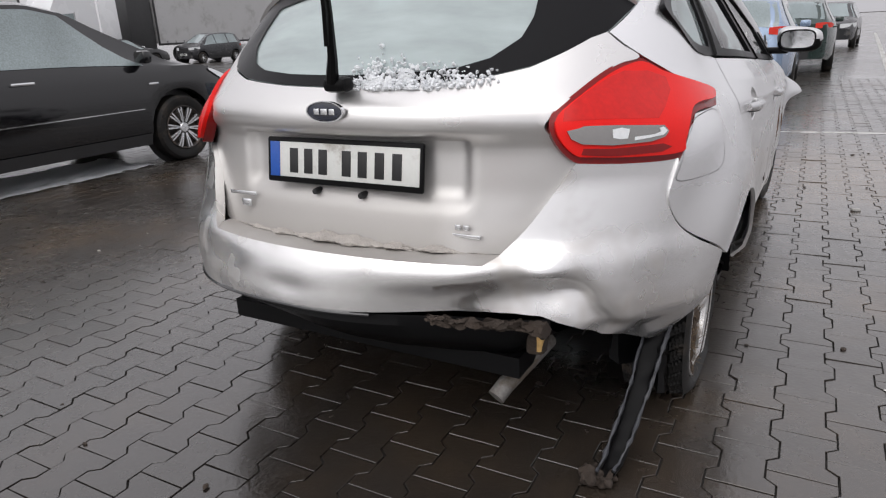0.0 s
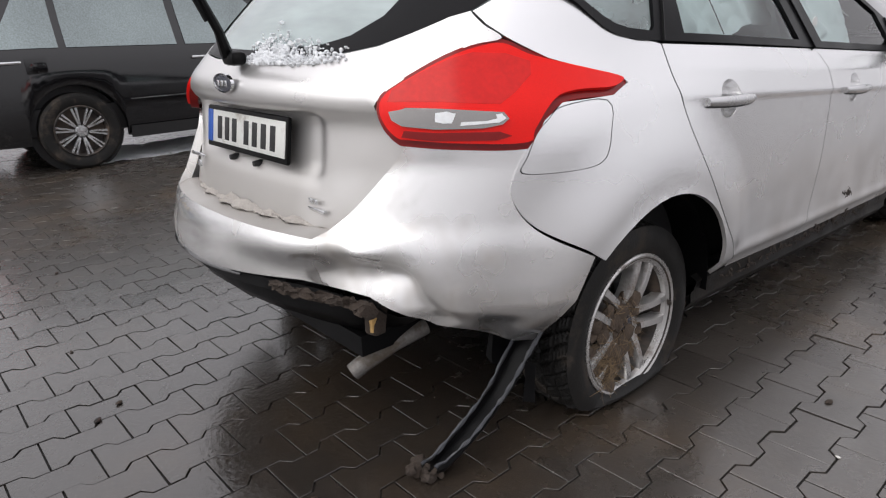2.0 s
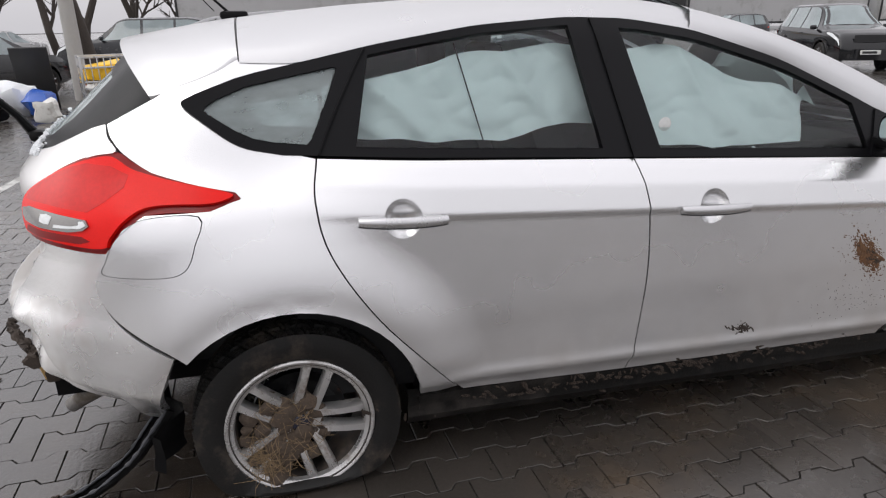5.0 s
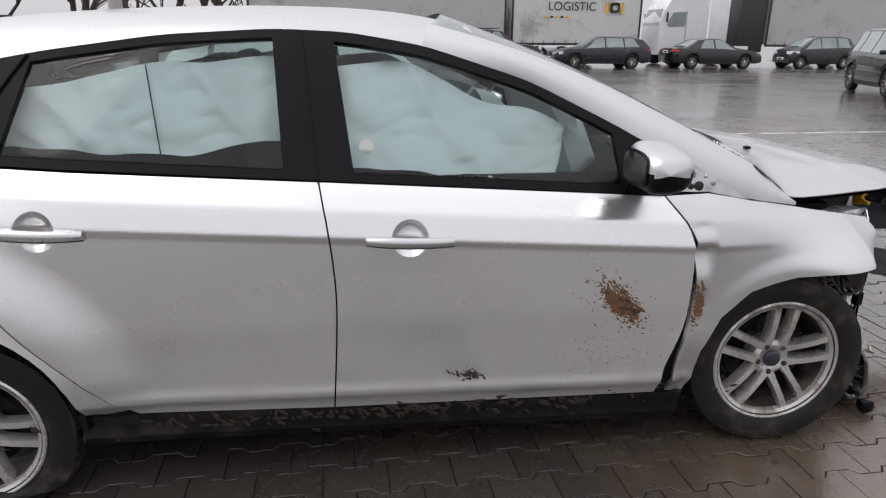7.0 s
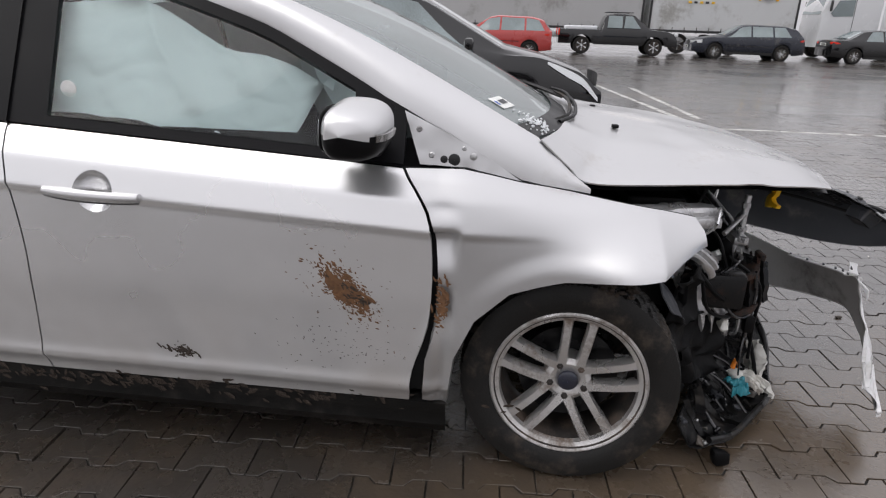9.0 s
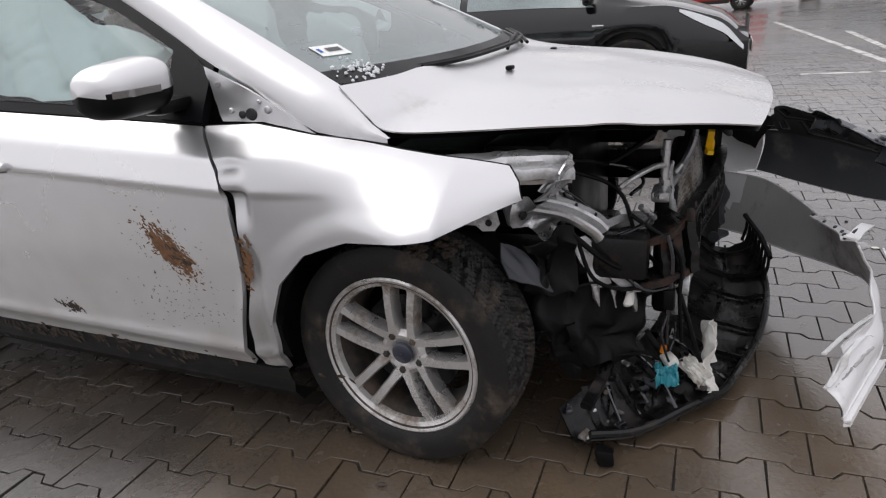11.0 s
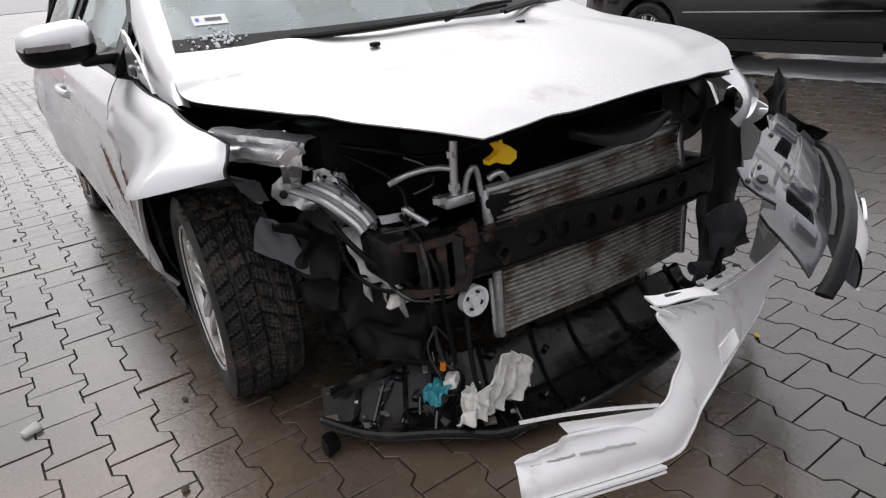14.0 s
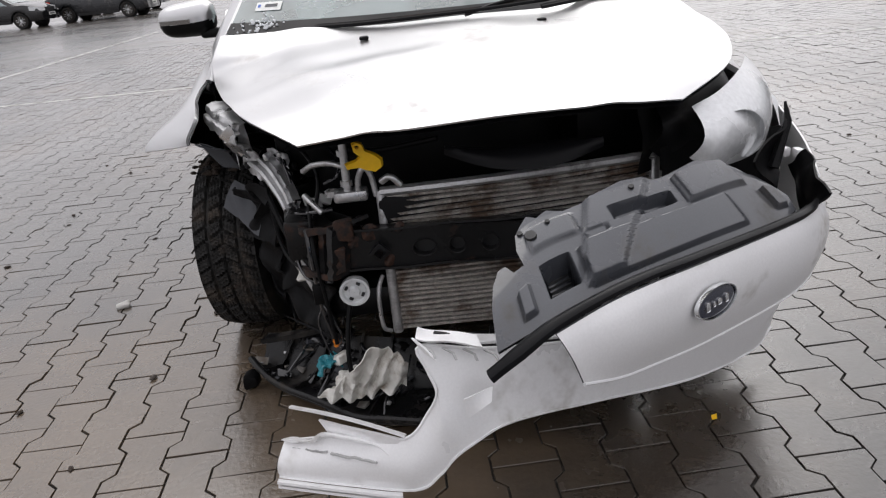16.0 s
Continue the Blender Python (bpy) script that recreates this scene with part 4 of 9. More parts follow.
# --- rear bumper, dented and torn at its right end
def dent(p):
    q = p.copy()
    if p.y < -0.25:
        x, z = p.x, p.z
        # a deep groove pushed in under a sharp ridge that ends in a peak
        line = 0.486 + 0.050 * smooth((x - 0.32) / 0.28)
        span = smooth((x + 0.06) / 0.46) * smooth((0.72 - x) / 0.14)
        d = z - line
        below = lerp(1.0, 0.5 + 0.5 * bell(d / 0.06), smooth((x - 0.36) / 0.2))
        q.y += 0.068 * span * (bell(d / lerp(0.085, 0.060, smooth((x - 0.35) / 0.2))) if d > 0 else below)
        q.y -= 0.014 * smooth((x - 0.1) / 0.35) * smooth((0.74 - x) / 0.12) * bell((d - 0.090) / 0.036)
        q.y -= 0.028 * bell((x - 0.60) / 0.050) * bell((z - 0.598) / 0.026)
        # the hollow beyond the peak, running down to the torn corner
        d = (x - 0.675) * 0.857 + (z - 0.520) * 0.514
        q.y += 0.036 * bell(d / 0.032) * smooth((0.585 - z) / 0.05) * smooth((z - 0.39) / 0.04)
        # the lower edge of the corner turns in below a crease
        low = smooth((x - 0.64) / 0.06)
        if z < 0.452:
            q.y += 0.45 * (0.452 - z) * low * smooth((-0.40 - p.y) / 0.15)
            q.x -= 0.40 * (0.452 - z) * low
        q.x -= 0.018 * bell((p.y + 0.50) / 0.05) * smooth((0.43 - z) / 0.04) * low
        q.y += 0.004 * noise.noise(Vector((x * 6, z * 6, 2.0))) * smooth((x - 0.1) / 0.2) * smooth((0.62 - z) / 0.06)
        # shallow waves on the undamaged half
        q.y += 0.010 * bell((x + 0.10) / 0.10) * bell((z - 0.515) / 0.03) + 0.007 * bell((x + 0.42) / 0.12) * bell((z - 0.56) / 0.03)
    return q


def rear_bumper():
    bs = "bumper"
    top = [(ux(x, 0.622, bs), 0.622) for x in np.linspace(-0.46, 0.46, 22)]
    seam_r = [(ux(p.x, p.y, bs), p.y) for p in cr([(0.476, 0.625, 0), (0.540, 0.70, 0), (0.596, 0.79, 0), (0.634, 0.852, 0)], 4)]
    lamp_b = [(ux(0.72, 0.846, bs), 0.846), (ux(0.80, 0.842, bs), 0.842), (uy(-0.432, 0.842), 0.842)]
    side_r = side_line([(p.x, p.y) for p in cr([(a - g, b, 0) for a, b in seam[1:]], 5)])
    arch_r = side_line([(-0.298, 0.50), (-0.328, 0.43), (-0.350, 0.36), (-0.364, 0.305)])
    low_r = [(uy(-0.42, 0.318), 0.318), (uy(-0.52, 0.348, bs), 0.348), (ux(0.775, 0.37, bs), 0.370), (ux(0.75, 0.39, bs), 0.390), (ux(0.725, 0.40, bs), 0.402), (ux(0.70, 0.42, bs), 0.424), (ux(0.66, 0.44, bs), 0.450), (ux(0.62, 0.44, bs), 0.462), (ux(0.58, 0.45, bs), 0.478), (ux(0.52, 0.48, bs), 0.486), (ux(0.38, 0.48, bs), 0.488), (ux(0.2, 0.48, bs), 0.475), (0.0, 0.466), (ux(-0.3, 0.45, bs), 0.455), (ux(-0.55, 0.44, bs), 0.438), (ux(-0.68, 0.42, bs), 0.42), (-uy(-0.5, 0.36), 0.36)]
    arch_l = [(-u, z) for u, z in arch_r[::-1]]
    side_l = [(-u, z) for u, z in side_r[::-1]]
    lamp_l = [(-u, z) for u, z in lamp_b[::-1]]
    seam_l = [(-u, z) for u, z in seam_r[::-1]]
    return panel(top + seam_r[1:] + lamp_b + side_r + arch_r + low_r + arch_l + side_l + lamp_l + seam_l[:-1], shell("bumper", dent), 0.0105, 0.030, (0, -1, 0))


bumper = part("rear_bumper", rear_bumper(), silver_bumper, wreck, "silver rear bumper, dented and torn below")


def bumper_shelf():
    rows = []
    for i in range(30):
        x = lerp(-0.48, 0.48, i / 29)
        p = shell("bumper", dent)(ux(x, 0.622, "bumper"), 0.622)
        rows.append([p + Vector((0, 0.002, -0.001)), p + Vector((0, 0.035, 0.008)), p + Vector((0, 0.075, 0.006)), p + Vector((0, 0.14, -0.01))])
    return grid(rows)


part("bumper_shelf", bumper_shelf(), silver_rear, bumper)
part("slush_on_bumper", snow_bank(-0.46, 0.44, lambda x: shell("bumper", dent)(ux(x, 0.622, "bumper"), 0.622) + Vector((0, 0.082, 0.004)), 0.05, 0.032, 7.7, 70), dirty_snow, bumper, "frozen slush on the bumper shelf")


def valance():
    rows = []
    for i in range(40):
        x = lerp(-0.66, 0.60, i / 39)
        k = i / 39
        top = shell("bumper", dent)(ux(x, 0.46, "bumper"), 0.46)
        y0 = top.y + 0.022
        zt = lerp(0.452, 0.462, k)
        drop = lerp(0.012, 0.125, smooth(k * 1.15)) * (1 - 0.5 * smooth((k - 0.90) / 0.10)) + 0.004 * noise.noise(Vector((x * 9, 0, 5)))
        rows.append([(x, y0, zt), (x, y0 - 0.008, zt - drop * 0.25), (x, y0 + 0.012, zt - drop * 0.6), (x, y0 + 0.05, zt - drop), (x, y0 + 0.16, zt - drop - 0.03), (x, y0 + 0.30, zt - drop - 0.02)])
    return grid(rows)


part("rear_valance", valance(), black_plastic, wreck, "black lower valance hanging loose")


def lip():
    return tube([shell("bumper", dent)(u, lerp(0.436, 0.470, smooth((u + 0.9) / 0.9))) + Vector((0, -0.003, -0.004)) for u in np.linspace(-0.92, 0.12, 30)], 0.0045, 6)


part("bumper_lip", lip(), black_gloss, bumper)


def mud_clump():
    rows = []
    for i in range(40):
        x = lerp(0.33, 0.60, i / 39)
        k = i / 39
        y = lerp(-0.845, -0.72, smooth(k)) - 0.02
        z = lerp(0.487, 0.446, k)
        r = 0.005 + 0.006 * math.sin(math.pi * k) ** 0.6 + 0.012 * smooth((k - 0.82) / 0.16)
        rows.append([Vector((x, y + r * 1.5 * math.cos(t), z + r * math.sin(t))) + 0.014 * noise.noise_vector(Vector((x * 60, t * 2.2, 3))) for t in (2 * math.pi * j / 14 for j in range(14))])
    return grid(rows, closed=True, cap=True)


part("mud_clump", mud_clump(), mud, wreck, "clods of earth packed under the bumper")
part("splinter", rough_up(block(0.018, 0.014, 0.046, 0.004, (0.578, -0.718, 0.396)), 0.014, 40), wood_bit, wreck)
part("bracket_end", rough_up(block(0.05, 0.045, 0.075, 0.01, (0.565, -0.700, 0.400)), 0.012, 22), mud, wreck)
part("tail_pipe", tube([(0.52, -0.50, 0.30), (0.50, -0.60, 0.275), (0.46, -0.675, 0.225), (0.445, -0.71, 0.200)], 0.026, 14), muddy_pipe, wreck, "bent steel tail pipe")
part("silencer", rough_up(lathe([(-0.36, 0.001), (-0.36, 0.085), (-0.33, 0.095), (0.20, 0.095), (0.23, 0.085), (0.23, 0.001)], 20), 0.008, 8), black_steel, wreck, "", Matrix.Translation((0.10, -0.52, 0.30)))
trim_path = [(0.80, -0.34, 0.335), (0.788, -0.40, 0.25), (0.778, -0.47, 0.16), (0.766, -0.57, 0.080), (0.758, -0.65, 0.034), (0.754, -0.69, 0.024)]
track = cr(trim_path, 9)
trim_rows = []
for i, p in enumerate(track):
    k = i / (len(track) - 1)
    side = Vector((0.94, 0.30, 0.12)).normalized()
    front = (track[min(i + 1, len(track) - 1)] - track[max(i - 1, 0)]).normalized().cross(side)
    if front.y > 0:
        front = -front
    w = lerp(0.034, 0.022, k) + 0.003 * noise.noise(p * 30)
    trim_rows.append([p - side * w + front * 0.024, p - side * (w + 0.004) + front * 0.012, p - side * w * 0.86 - front * 0.004, p, p + side * w * 0.86 - front * 0.004, p + side * (w + 0.004) + front * 0.012, p + side * w + front * 0.024])
torn_trim = part("torn_trim", thicken(rough_up(grid(trim_rows), 0.006, 24), 0.004), black_plastic, wreck, "torn black wheel-arch trim trailing on the ground")
for j in (0, 6):
    part("trim_edge", rough_up(tube([r[j] for r in trim_rows], 0.0042, 6), 0.006, 40, j), grey_plastic, torn_trim)
end = bmesh.new()
random.seed(33)
for _ in range(46):
    c = Vector((0.728 + random.gauss(0, 0.018), -0.690 + random.gauss(0, 0.020), 0.010 + 0.024 * random.random() ** 1.5))
    for v in bmesh.ops.create_icosphere(end, subdivisions=2, radius=random.uniform(0.006, 0.017))["verts"]:
        v.co = v.co * (1 + 0.8 * noise.noise(v.co * 70 + c * 40)) + c
        v.co.z = max(v.co.z, 0.003)
part("trim_end", end, mud, torn_trim, "lump of earth on the torn end")
part("torn_liner", rough_up(grid([[(lerp(0.66, 0.84, i / 9), -0.36 - 0.05 * math.sin(i), lerp(0.36, 0.24, j / 5) - 0.012 * i) for j in range(6)] for i in range(10)]), 0.02, 12), black_plastic, wreck)


# --- tail lamps
LAMP = [(0.578, 0.935), (0.578, 0.968), (0.612, 1.006), (0.650, 1.047), (0.684, 1.073), (0.718, 1.083)]


def lamp_loop(grow=0.0):
    front_edge = [(ux(x, z, "quarter"), z) for x, z in LAMP]
    top = side_line([(-0.335, 1.056), (-0.29, 1.041), (-0.18, 1.012), (-0.10, 0.992), (-0.075, 0.975)])
    under = side_line([(-0.095, 0.958), (-0.15, 0.948), (-0.25, 0.950), (-0.315, 0.942), (-0.365, 0.912), (-0.40, 0.875), (-0.425, 0.846)])
    base = [(ux(0.75, 0.850, "quarter"), 0.850), (ux(0.66, 0.858, "quarter"), 0.858), (ux(0.632, 0.864, "quarter"), 0.864), (ux(0.600, 0.895, "quarter"), 0.895)]
    loop = [(p.x, p.y) for p in cr([(u, z, 0) for u, z in front_edge + top + under + base], 4, True)]
    cu, cv = sum(p[0] for p in loop) / len(loop), sum(p[1] for p in loop) / len(loop)
    if grow:
        out = []
        for i, (u, v) in enumerate(loop):
            a, b = loop[i - 1], loop[(i + 1) % len(loop)]
            d = Vector((b[0] - a[0], b[1] - a[1])).normalized()
            out.append((u - d.y * grow, v + d.x * grow))
        return out
    return loop


def lamp_on(proud):
    def on(u, z):
        p = quarter(u, z)
        e = 1e-3
        n = (quarter(u + e, z) - p).cross(quarter(u, z + e) - p).normalized()
        if n.x < 0 and n.y > 0:
            n = -n
        return p + n * (proud + 0.016 * smooth((1.1 - u) / 0.35))
    return on


def lamp_sheet(inset, proud, step=0.018, fl=0.02):
    return panel(lamp_loop(inset), lamp_on(proud), step, fl, (1, -1, 0))


def test_turn():
    a, b = lamp_loop(), lamp_loop(0.004)
    area = lambda q: abs(sum(q[i][0] * q[(i + 1) % len(q)][1] - q[(i + 1) % len(q)][0] * q[i][1] for i in range(len(q)))) / 2
    return 1 if area(b) < area(a) else -1


IN = test_turn()
tail_lamp = two("tail_lamp", lambda: lamp_sheet(-0.005 * IN, -0.004, 0.02, 0.03), lamp_deep, "red wrap-round tail lamp")


def insert_clear():
    pts = [(0.608, 0.926), (0.618, 0.910), (0.640, 0.898), (0.70, 0.890), (0.775, 0.890), (0.800, 0.897), (0.806, 0.908), (0.795, 0.922), (0.70, 0.931), (0.640, 0.932)]
    return panel([(ux(x, z, "quarter"), z) for x, z in pts], lamp_on(0.0135), 0.012, 0.006, (1, -1, 0))


lens = part("lamp_lens", lamp_sheet(0.010 * IN, 0.008, 0.018, 0.012), lamp_red, tail_lamp)
part("lamp_lens", mirror(lamp_sheet(0.007 * IN, 0.008, 0.03, 0.012)), lamp_red, tail_lamp)
part("reversing_lens", insert_clear(), lamp_clear, lens)


def lamp_patch(pts, proud):
    return panel([(ux(x, z, "quarter"), z) for x, z in pts], lamp_on(proud), 0.010, 0.004, (1, -1, 0))


# white patches paint the bright core and edge of the clear insert
part("reversing_core", lamp_patch([(0.695, 0.922), (0.698, 0.906), (0.712, 0.902), (0.726, 0.902), (0.728, 0.920), (0.712, 0.924)], 0.0150), white_gloss, lens)
part("reversing_edge", lamp_patch([(0.740, 0.897), (0.795, 0.901), (0.802, 0.909), (0.793, 0.919), (0.786, 0.917), (0.790, 0.909), (0.776, 0.905), (0.740, 0.904)], 0.0152), white_gloss, lens)
part("lamp_cell", lamp_patch([(0.598, 0.945), (0.596, 0.968), (0.625, 1.000), (0.662, 1.036), (0.690, 1.052), (0.735, 1.050), (0.772, 1.030), (0.788, 1.000), (0.790, 0.962), (0.784, 0.940), (0.70, 0.944)], 0.0086), lamp_cell, lens)
# a deeper red band along the lamp's lower edge
part("lamp_band", lamp_patch([(0.642, 0.874), (0.70, 0.866), (0.80, 0.864), (0.818, 0.872), (0.80, 0.882), (0.70, 0.883), (0.645, 0.888)], 0.0100), lamp_deep, lens)

# ---------------------------------------------------------------- wheels of the hatchback
def tyre(r=0.318, w=0.215, rim=0.221, flat_at=None, n=340, tread=True):
    """A tyre with a blocky winter tread; flat_at: the height of the ground under the hub of a flat one."""
    h = w / 2
    side = [(-h * 0.78, rim - 0.004), (-h * 0.92, rim + 0.010), (-h * 1.0, lerp(rim, r, 0.38)), (-h * 0.985, lerp(rim, r, 0.66)), (-h * 0.90, lerp(rim, r, 0.90))]
    m = 37 if tread else 9
    crown = [(lerp(-h * 0.84, h * 0.84, k / (m - 1)), r - 0.010 * abs(lerp(-1, 1, k / (m - 1))) ** 4) for k in range(m)]
    prof = side + crown + [(-a, b) for a, b in side[::-1]]
    rows = []
    for a, rad in prof:
        row = []
        for k in range(n):
            t = 2 * math.pi * k / n
            q = rad
            if tread and rad > r - 0.012 and abs(a) <= h * 0.85:
                s = a / (h * 0.84)
                v = (t * 44 / (2 * math.pi) * 1.0 + abs(s) * 1.1) % 1.0
                if min(abs(s), abs(abs(s) - 0.52)) < 0.045:
                    q -= 0.010
                elif v < 0.20:
                    q -= 0.010
                elif abs(v - 0.46) < 0.035 or abs(v - 0.73) < 0.035:
                    q -= 0.005
            x, y, z = a, q * math.sin(t), -q * math.cos(t)
            if flat_at:
                low = -flat_at + 0.001
                if z < -0.19:
                    k2 = (-z - 0.19) / (r - 0.19)
                    z2 = -0.19 + (low + 0.19) * k2
                    x *= 1 + 0.09 * math.sin(math.pi * min(1, k2)) + 0.03 * k2
                    z = max(z2, low) if k2 > 0 else z
            row.append((x, y, z))
        rows.append(row)
    return grid(rows, closed=True)


def rim_barrel(rim=0.221, w=0.19):
    h = w / 2
    return lathe([(h * 0.95, rim + 0.004), (h * 1.02, rim), (h * 1.0, rim - 0.010), (h * 0.80, rim - 0.016), (h * 0.55, rim - 0.03), (-h * 0.5, rim - 0.035), (-h, rim - 0.015)], 72)


def rim_lip(rim=0.221, w=0.19):
    h = w / 2
    return lathe([(h * 0.88, rim + 0.005), (h * 1.00, rim + 0.005), (h * 1.04, rim), (h * 1.02, rim - 0.006), (h * 0.95, rim - 0.012), (h * 0.90, rim - 0.022), (h * 0.74, rim - 0.026)], 72)


def spoke(a0, a1, r0=0.046, r1=0.210, face=0.080):
    """One of a parallel pair of spokes at angle a0, on the side a1 of its middle line."""
    rows = []
    for k in range(8):
        t = k / 7
        r = lerp(r0, r1, t)
        a = a0 + a1 * math.asin(min(0.85, lerp(0.026, 0.036, t) / r))
        d = Vector((0, math.sin(a), math.cos(a)))
        s = Vector((0, math.cos(a), -math.sin(a)))
        w = lerp(0.0145, 0.0135, t) + 0.006 * smooth((t - 0.82) / 0.18) + 0.006 * smooth((0.28 - t) / 0.28)
        x = face + 0.010 * math.sin(t * math.pi * 0.9) - 0.012 * (1 - t)
        c = d * r
        rows.append([c + s * w + Vector((x - 0.010, 0, 0)), c + s * w * 0.72 + Vector((x, 0, 0)), c - s * w * 0.72 + Vector((x, 0, 0)), c - s * w + Vector((x - 0.010, 0, 0)), c - s * w * 0.8 + Vector((x - 0.045, 0, 0)), c + s * w * 0.8 + Vector((x - 0.045, 0, 0))])
    return grid(rows, closed=True, cap=True)


def wheel(parent, at, turn, metal, tyre_mesh, phase=0.0, side=1):
    """An alloy wheel with five pairs of spokes; its outer face looks along +x."""
    hub = part("wheel", lathe([(0.030, 0.001), (0.064, 0.030), (0.068, 0.052), (0.058, 0.066), (0.03, 0.070), (-0.02, 0.068)], 40), metal, parent, "five-double-spoke alloy wheel", pose(*at, 0, 0, turn))
    part("tyre", tyre_mesh, rubber, hub, "winter tyre with muddy tread")
    part("rim_barrel", rim_barrel(), barrel, hub)
    part("rim_lip", rim_lip(), metal, hub)
    part("brake_disc", lathe([(-0.01, 0.02), (0.0, 0.08), (0.012, 0.145), (-0.012, 0.145), (-0.02, 0.03)], 40), black_steel, hub)
    for k in range(5):
        a = phase + 2 * math.pi * k / 5
        for s in (-1, 1):
            part("spoke", spoke(a, s), metal, hub)
        b = a + math.pi / 5
        part("wheel_nut", lathe([(0.045, 0.012), (0.058, 0.012), (0.072, 0.010), (0.074, 0.001)], 6), barrel, hub, "", Matrix.Translation((0, 0.052 * math.sin(b), 0.052 * math.cos(b))))
    cap = part("centre_cap", lathe([(0.060, 0.030), (0.073, 0.029), (0.076, 0.024), (0.076, 0.001)], 32), emblem_dark, hub)
    return hub


firm = mesh_of(tyre())
flat_tyre = mesh_of(tyre(r=0.320, w=0.205, flat_at=0.236))
rear_right = wheel(wreck, (0.772, 0.028, 0.238), 0, alloy, flat_tyre, 0.35)
front_right = wheel(wreck, (0.775, FRONT + 0.005, 0.318), -4, alloy, firm, 0.10)
for y, z, me in ((0.0, 0.318, firm), (FRONT, 0.318, firm)):
    wheel(wreck, (-0.772, y, z), 180 if y < 1 else 188, alloy, me, 0.2)


# straw and mud thrown into the rear wheel
def wisps(n, seed, spread, length, centre, keep=0.004):
    random.seed(seed)
    bm = bmesh.new()
    for _ in range(n):
        r, a = spread * math.sqrt(random.random()), random.random() * 6.283
        p = Vector(centre) + Vector((random.uniform(-0.015, 0.02), r * math.cos(a), r * math.sin(a)))
        d = Vector((random.gauss(0, 0.25), random.gauss(0, 1), random.gauss(-0.25, 1))).normalized() * length * random.uniform(0.4, 1.2)
        w = random.uniform(0.0004, 0.0009)
        n2 = d.cross(Vector((1, 0.2, 0.1))).normalized() * w
        sag = Vector((random.uniform(-0.01, 0.015), 0, -0.01))
        rows = [[p - d / 2 + n2, p - d / 2 - n2], [p + sag + n2 * 1.3, p + sag - n2 * 1.3], [p + d / 2 + n2 * 0.5, p + d / 2 - n2 * 0.5]]
        vs = [[bm.verts.new(q) for q in row] for row in rows]
        for i in range(2):
            bm.faces.new((vs[i][0], vs[i][1], vs[i + 1][1], vs[i + 1][0]))
    return bm


part("straw", wisps(110, 4, 0.120, 0.085, (0.080, -0.05, -0.02)), straw, rear_right, "straw and roots caught in the spokes")
part("straw", wisps(90, 9, 0.060, 0.15, (0.085, -0.115, -0.11)), straw, rear_right, "straw and roots caught in the spokes")


def clods(n, seed, spread, centre, size):
    random.seed(seed)
    bm = bmesh.new()
    for _ in range(n):
        r, a = spread * math.sqrt(random.random()), random.random() * 6.283
        s = size * random.uniform(0.4, 1.3)
        got = bmesh.ops.create_icosphere(bm, subdivisions=2, radius=s)
        c = Vector(centre) + Vector((random.uniform(-0.01, 0.01), r * math.cos(a), r * math.sin(a)))
        for v in got["verts"]:
            v.co = v.co * (1 + 0.5 * noise.noise(v.co * 60 + c * 30))
            v.co.x *= 0.55
            v.co += c
    return bm


part("wheel_mud", clods(60, 5, 0.125, (0.066, -0.05, -0.01), 0.026), wheel_soil, rear_right, "dried mud packed between the spokes")
part("wheel_mud", clods(40, 8, 0.07, (0.070, -0.09, -0.11), 0.026), wheel_soil, rear_right, "dried mud packed between the spokes")
part("tread_mud", clods(40, 12, 0.075, (0.0, 0, 0), 0.016), mud, front_right, "soil stuck to the tread", pose(0.04, 0.10, 0.295, 0, 90, 0))


# wheel houses
def wheel_house(y, r=0.372, a0=-5, xo=0.905, a1=185):
    rows = []
    for k in range(19):
        a = radians(lerp(a0, a1, k / 18))
        c, s = math.cos(a), math.sin(a)
        rows.append([(xo, y + r * c, 0.29 + r * s), (xo - 0.045, y + (r + 0.012) * c, 0.29 + (r + 0.012) * s), (0.55, y + (r + 0.012) * c, 0.29 + (r + 0.012) * s), (0.54, y + 0.05 * c, 0.29 + 0.05 * s)])
    return grid(rows)


two("wheel_arch_liner", lambda: wheel_house(0.02, a1=140), black_plastic, "black rear wheel-arch liner")
two("wheel_arch_liner", lambda: wheel_house(FRONT, 0.375, 95, 0.84), black_plastic, "black front wheel-arch liner")
floor_rows = [[(x, y, 0.20 + 0.02 * math.sin(x * 9)) for x in np.linspace(-0.80, 0.80, 17)] for y in np.linspace(0.40, 2.26, 10)]
part("floor_pan", thicken(grid(floor_rows), 0.03), black_plastic, wreck, "dark underbody")
part("boot_floor", thicken(grid([[(x, y, 0.34) for x in np.linspace(-0.52, 0.52, 9)] for y in np.linspace(-0.72, 0.40, 9)]), 0.06), black_plastic, wreck)
part("rear_axle_beam", tube([(-0.7, 0.03, 0.27), (0, 0.06, 0.24), (0.7, 0.03, 0.27)], 0.04, 12), black_steel, wreck)

# ---------------------------------------------------------------- the smashed front of the hatchback
# --- fenders
FT_Y = (2.18, 2.32, 2.475, 2.70, 2.955, 3.05)
FT_Z = (0.925, 0.928, 0.894, 0.860, 0.814, 0.80)


def fender_x(y, z):
    d = knots(y, FT_Y, FT_Z, 0.03) - z
    x = 0.822 + 0.112 * (1 - math.exp(-max(0.0, d) / 0.045)) - 0.03 * smooth((y - 2.75) / 0.25)
    if z < 0.45:
        x -= 0.05 * smooth((0.45 - z) / 0.2)
    return x


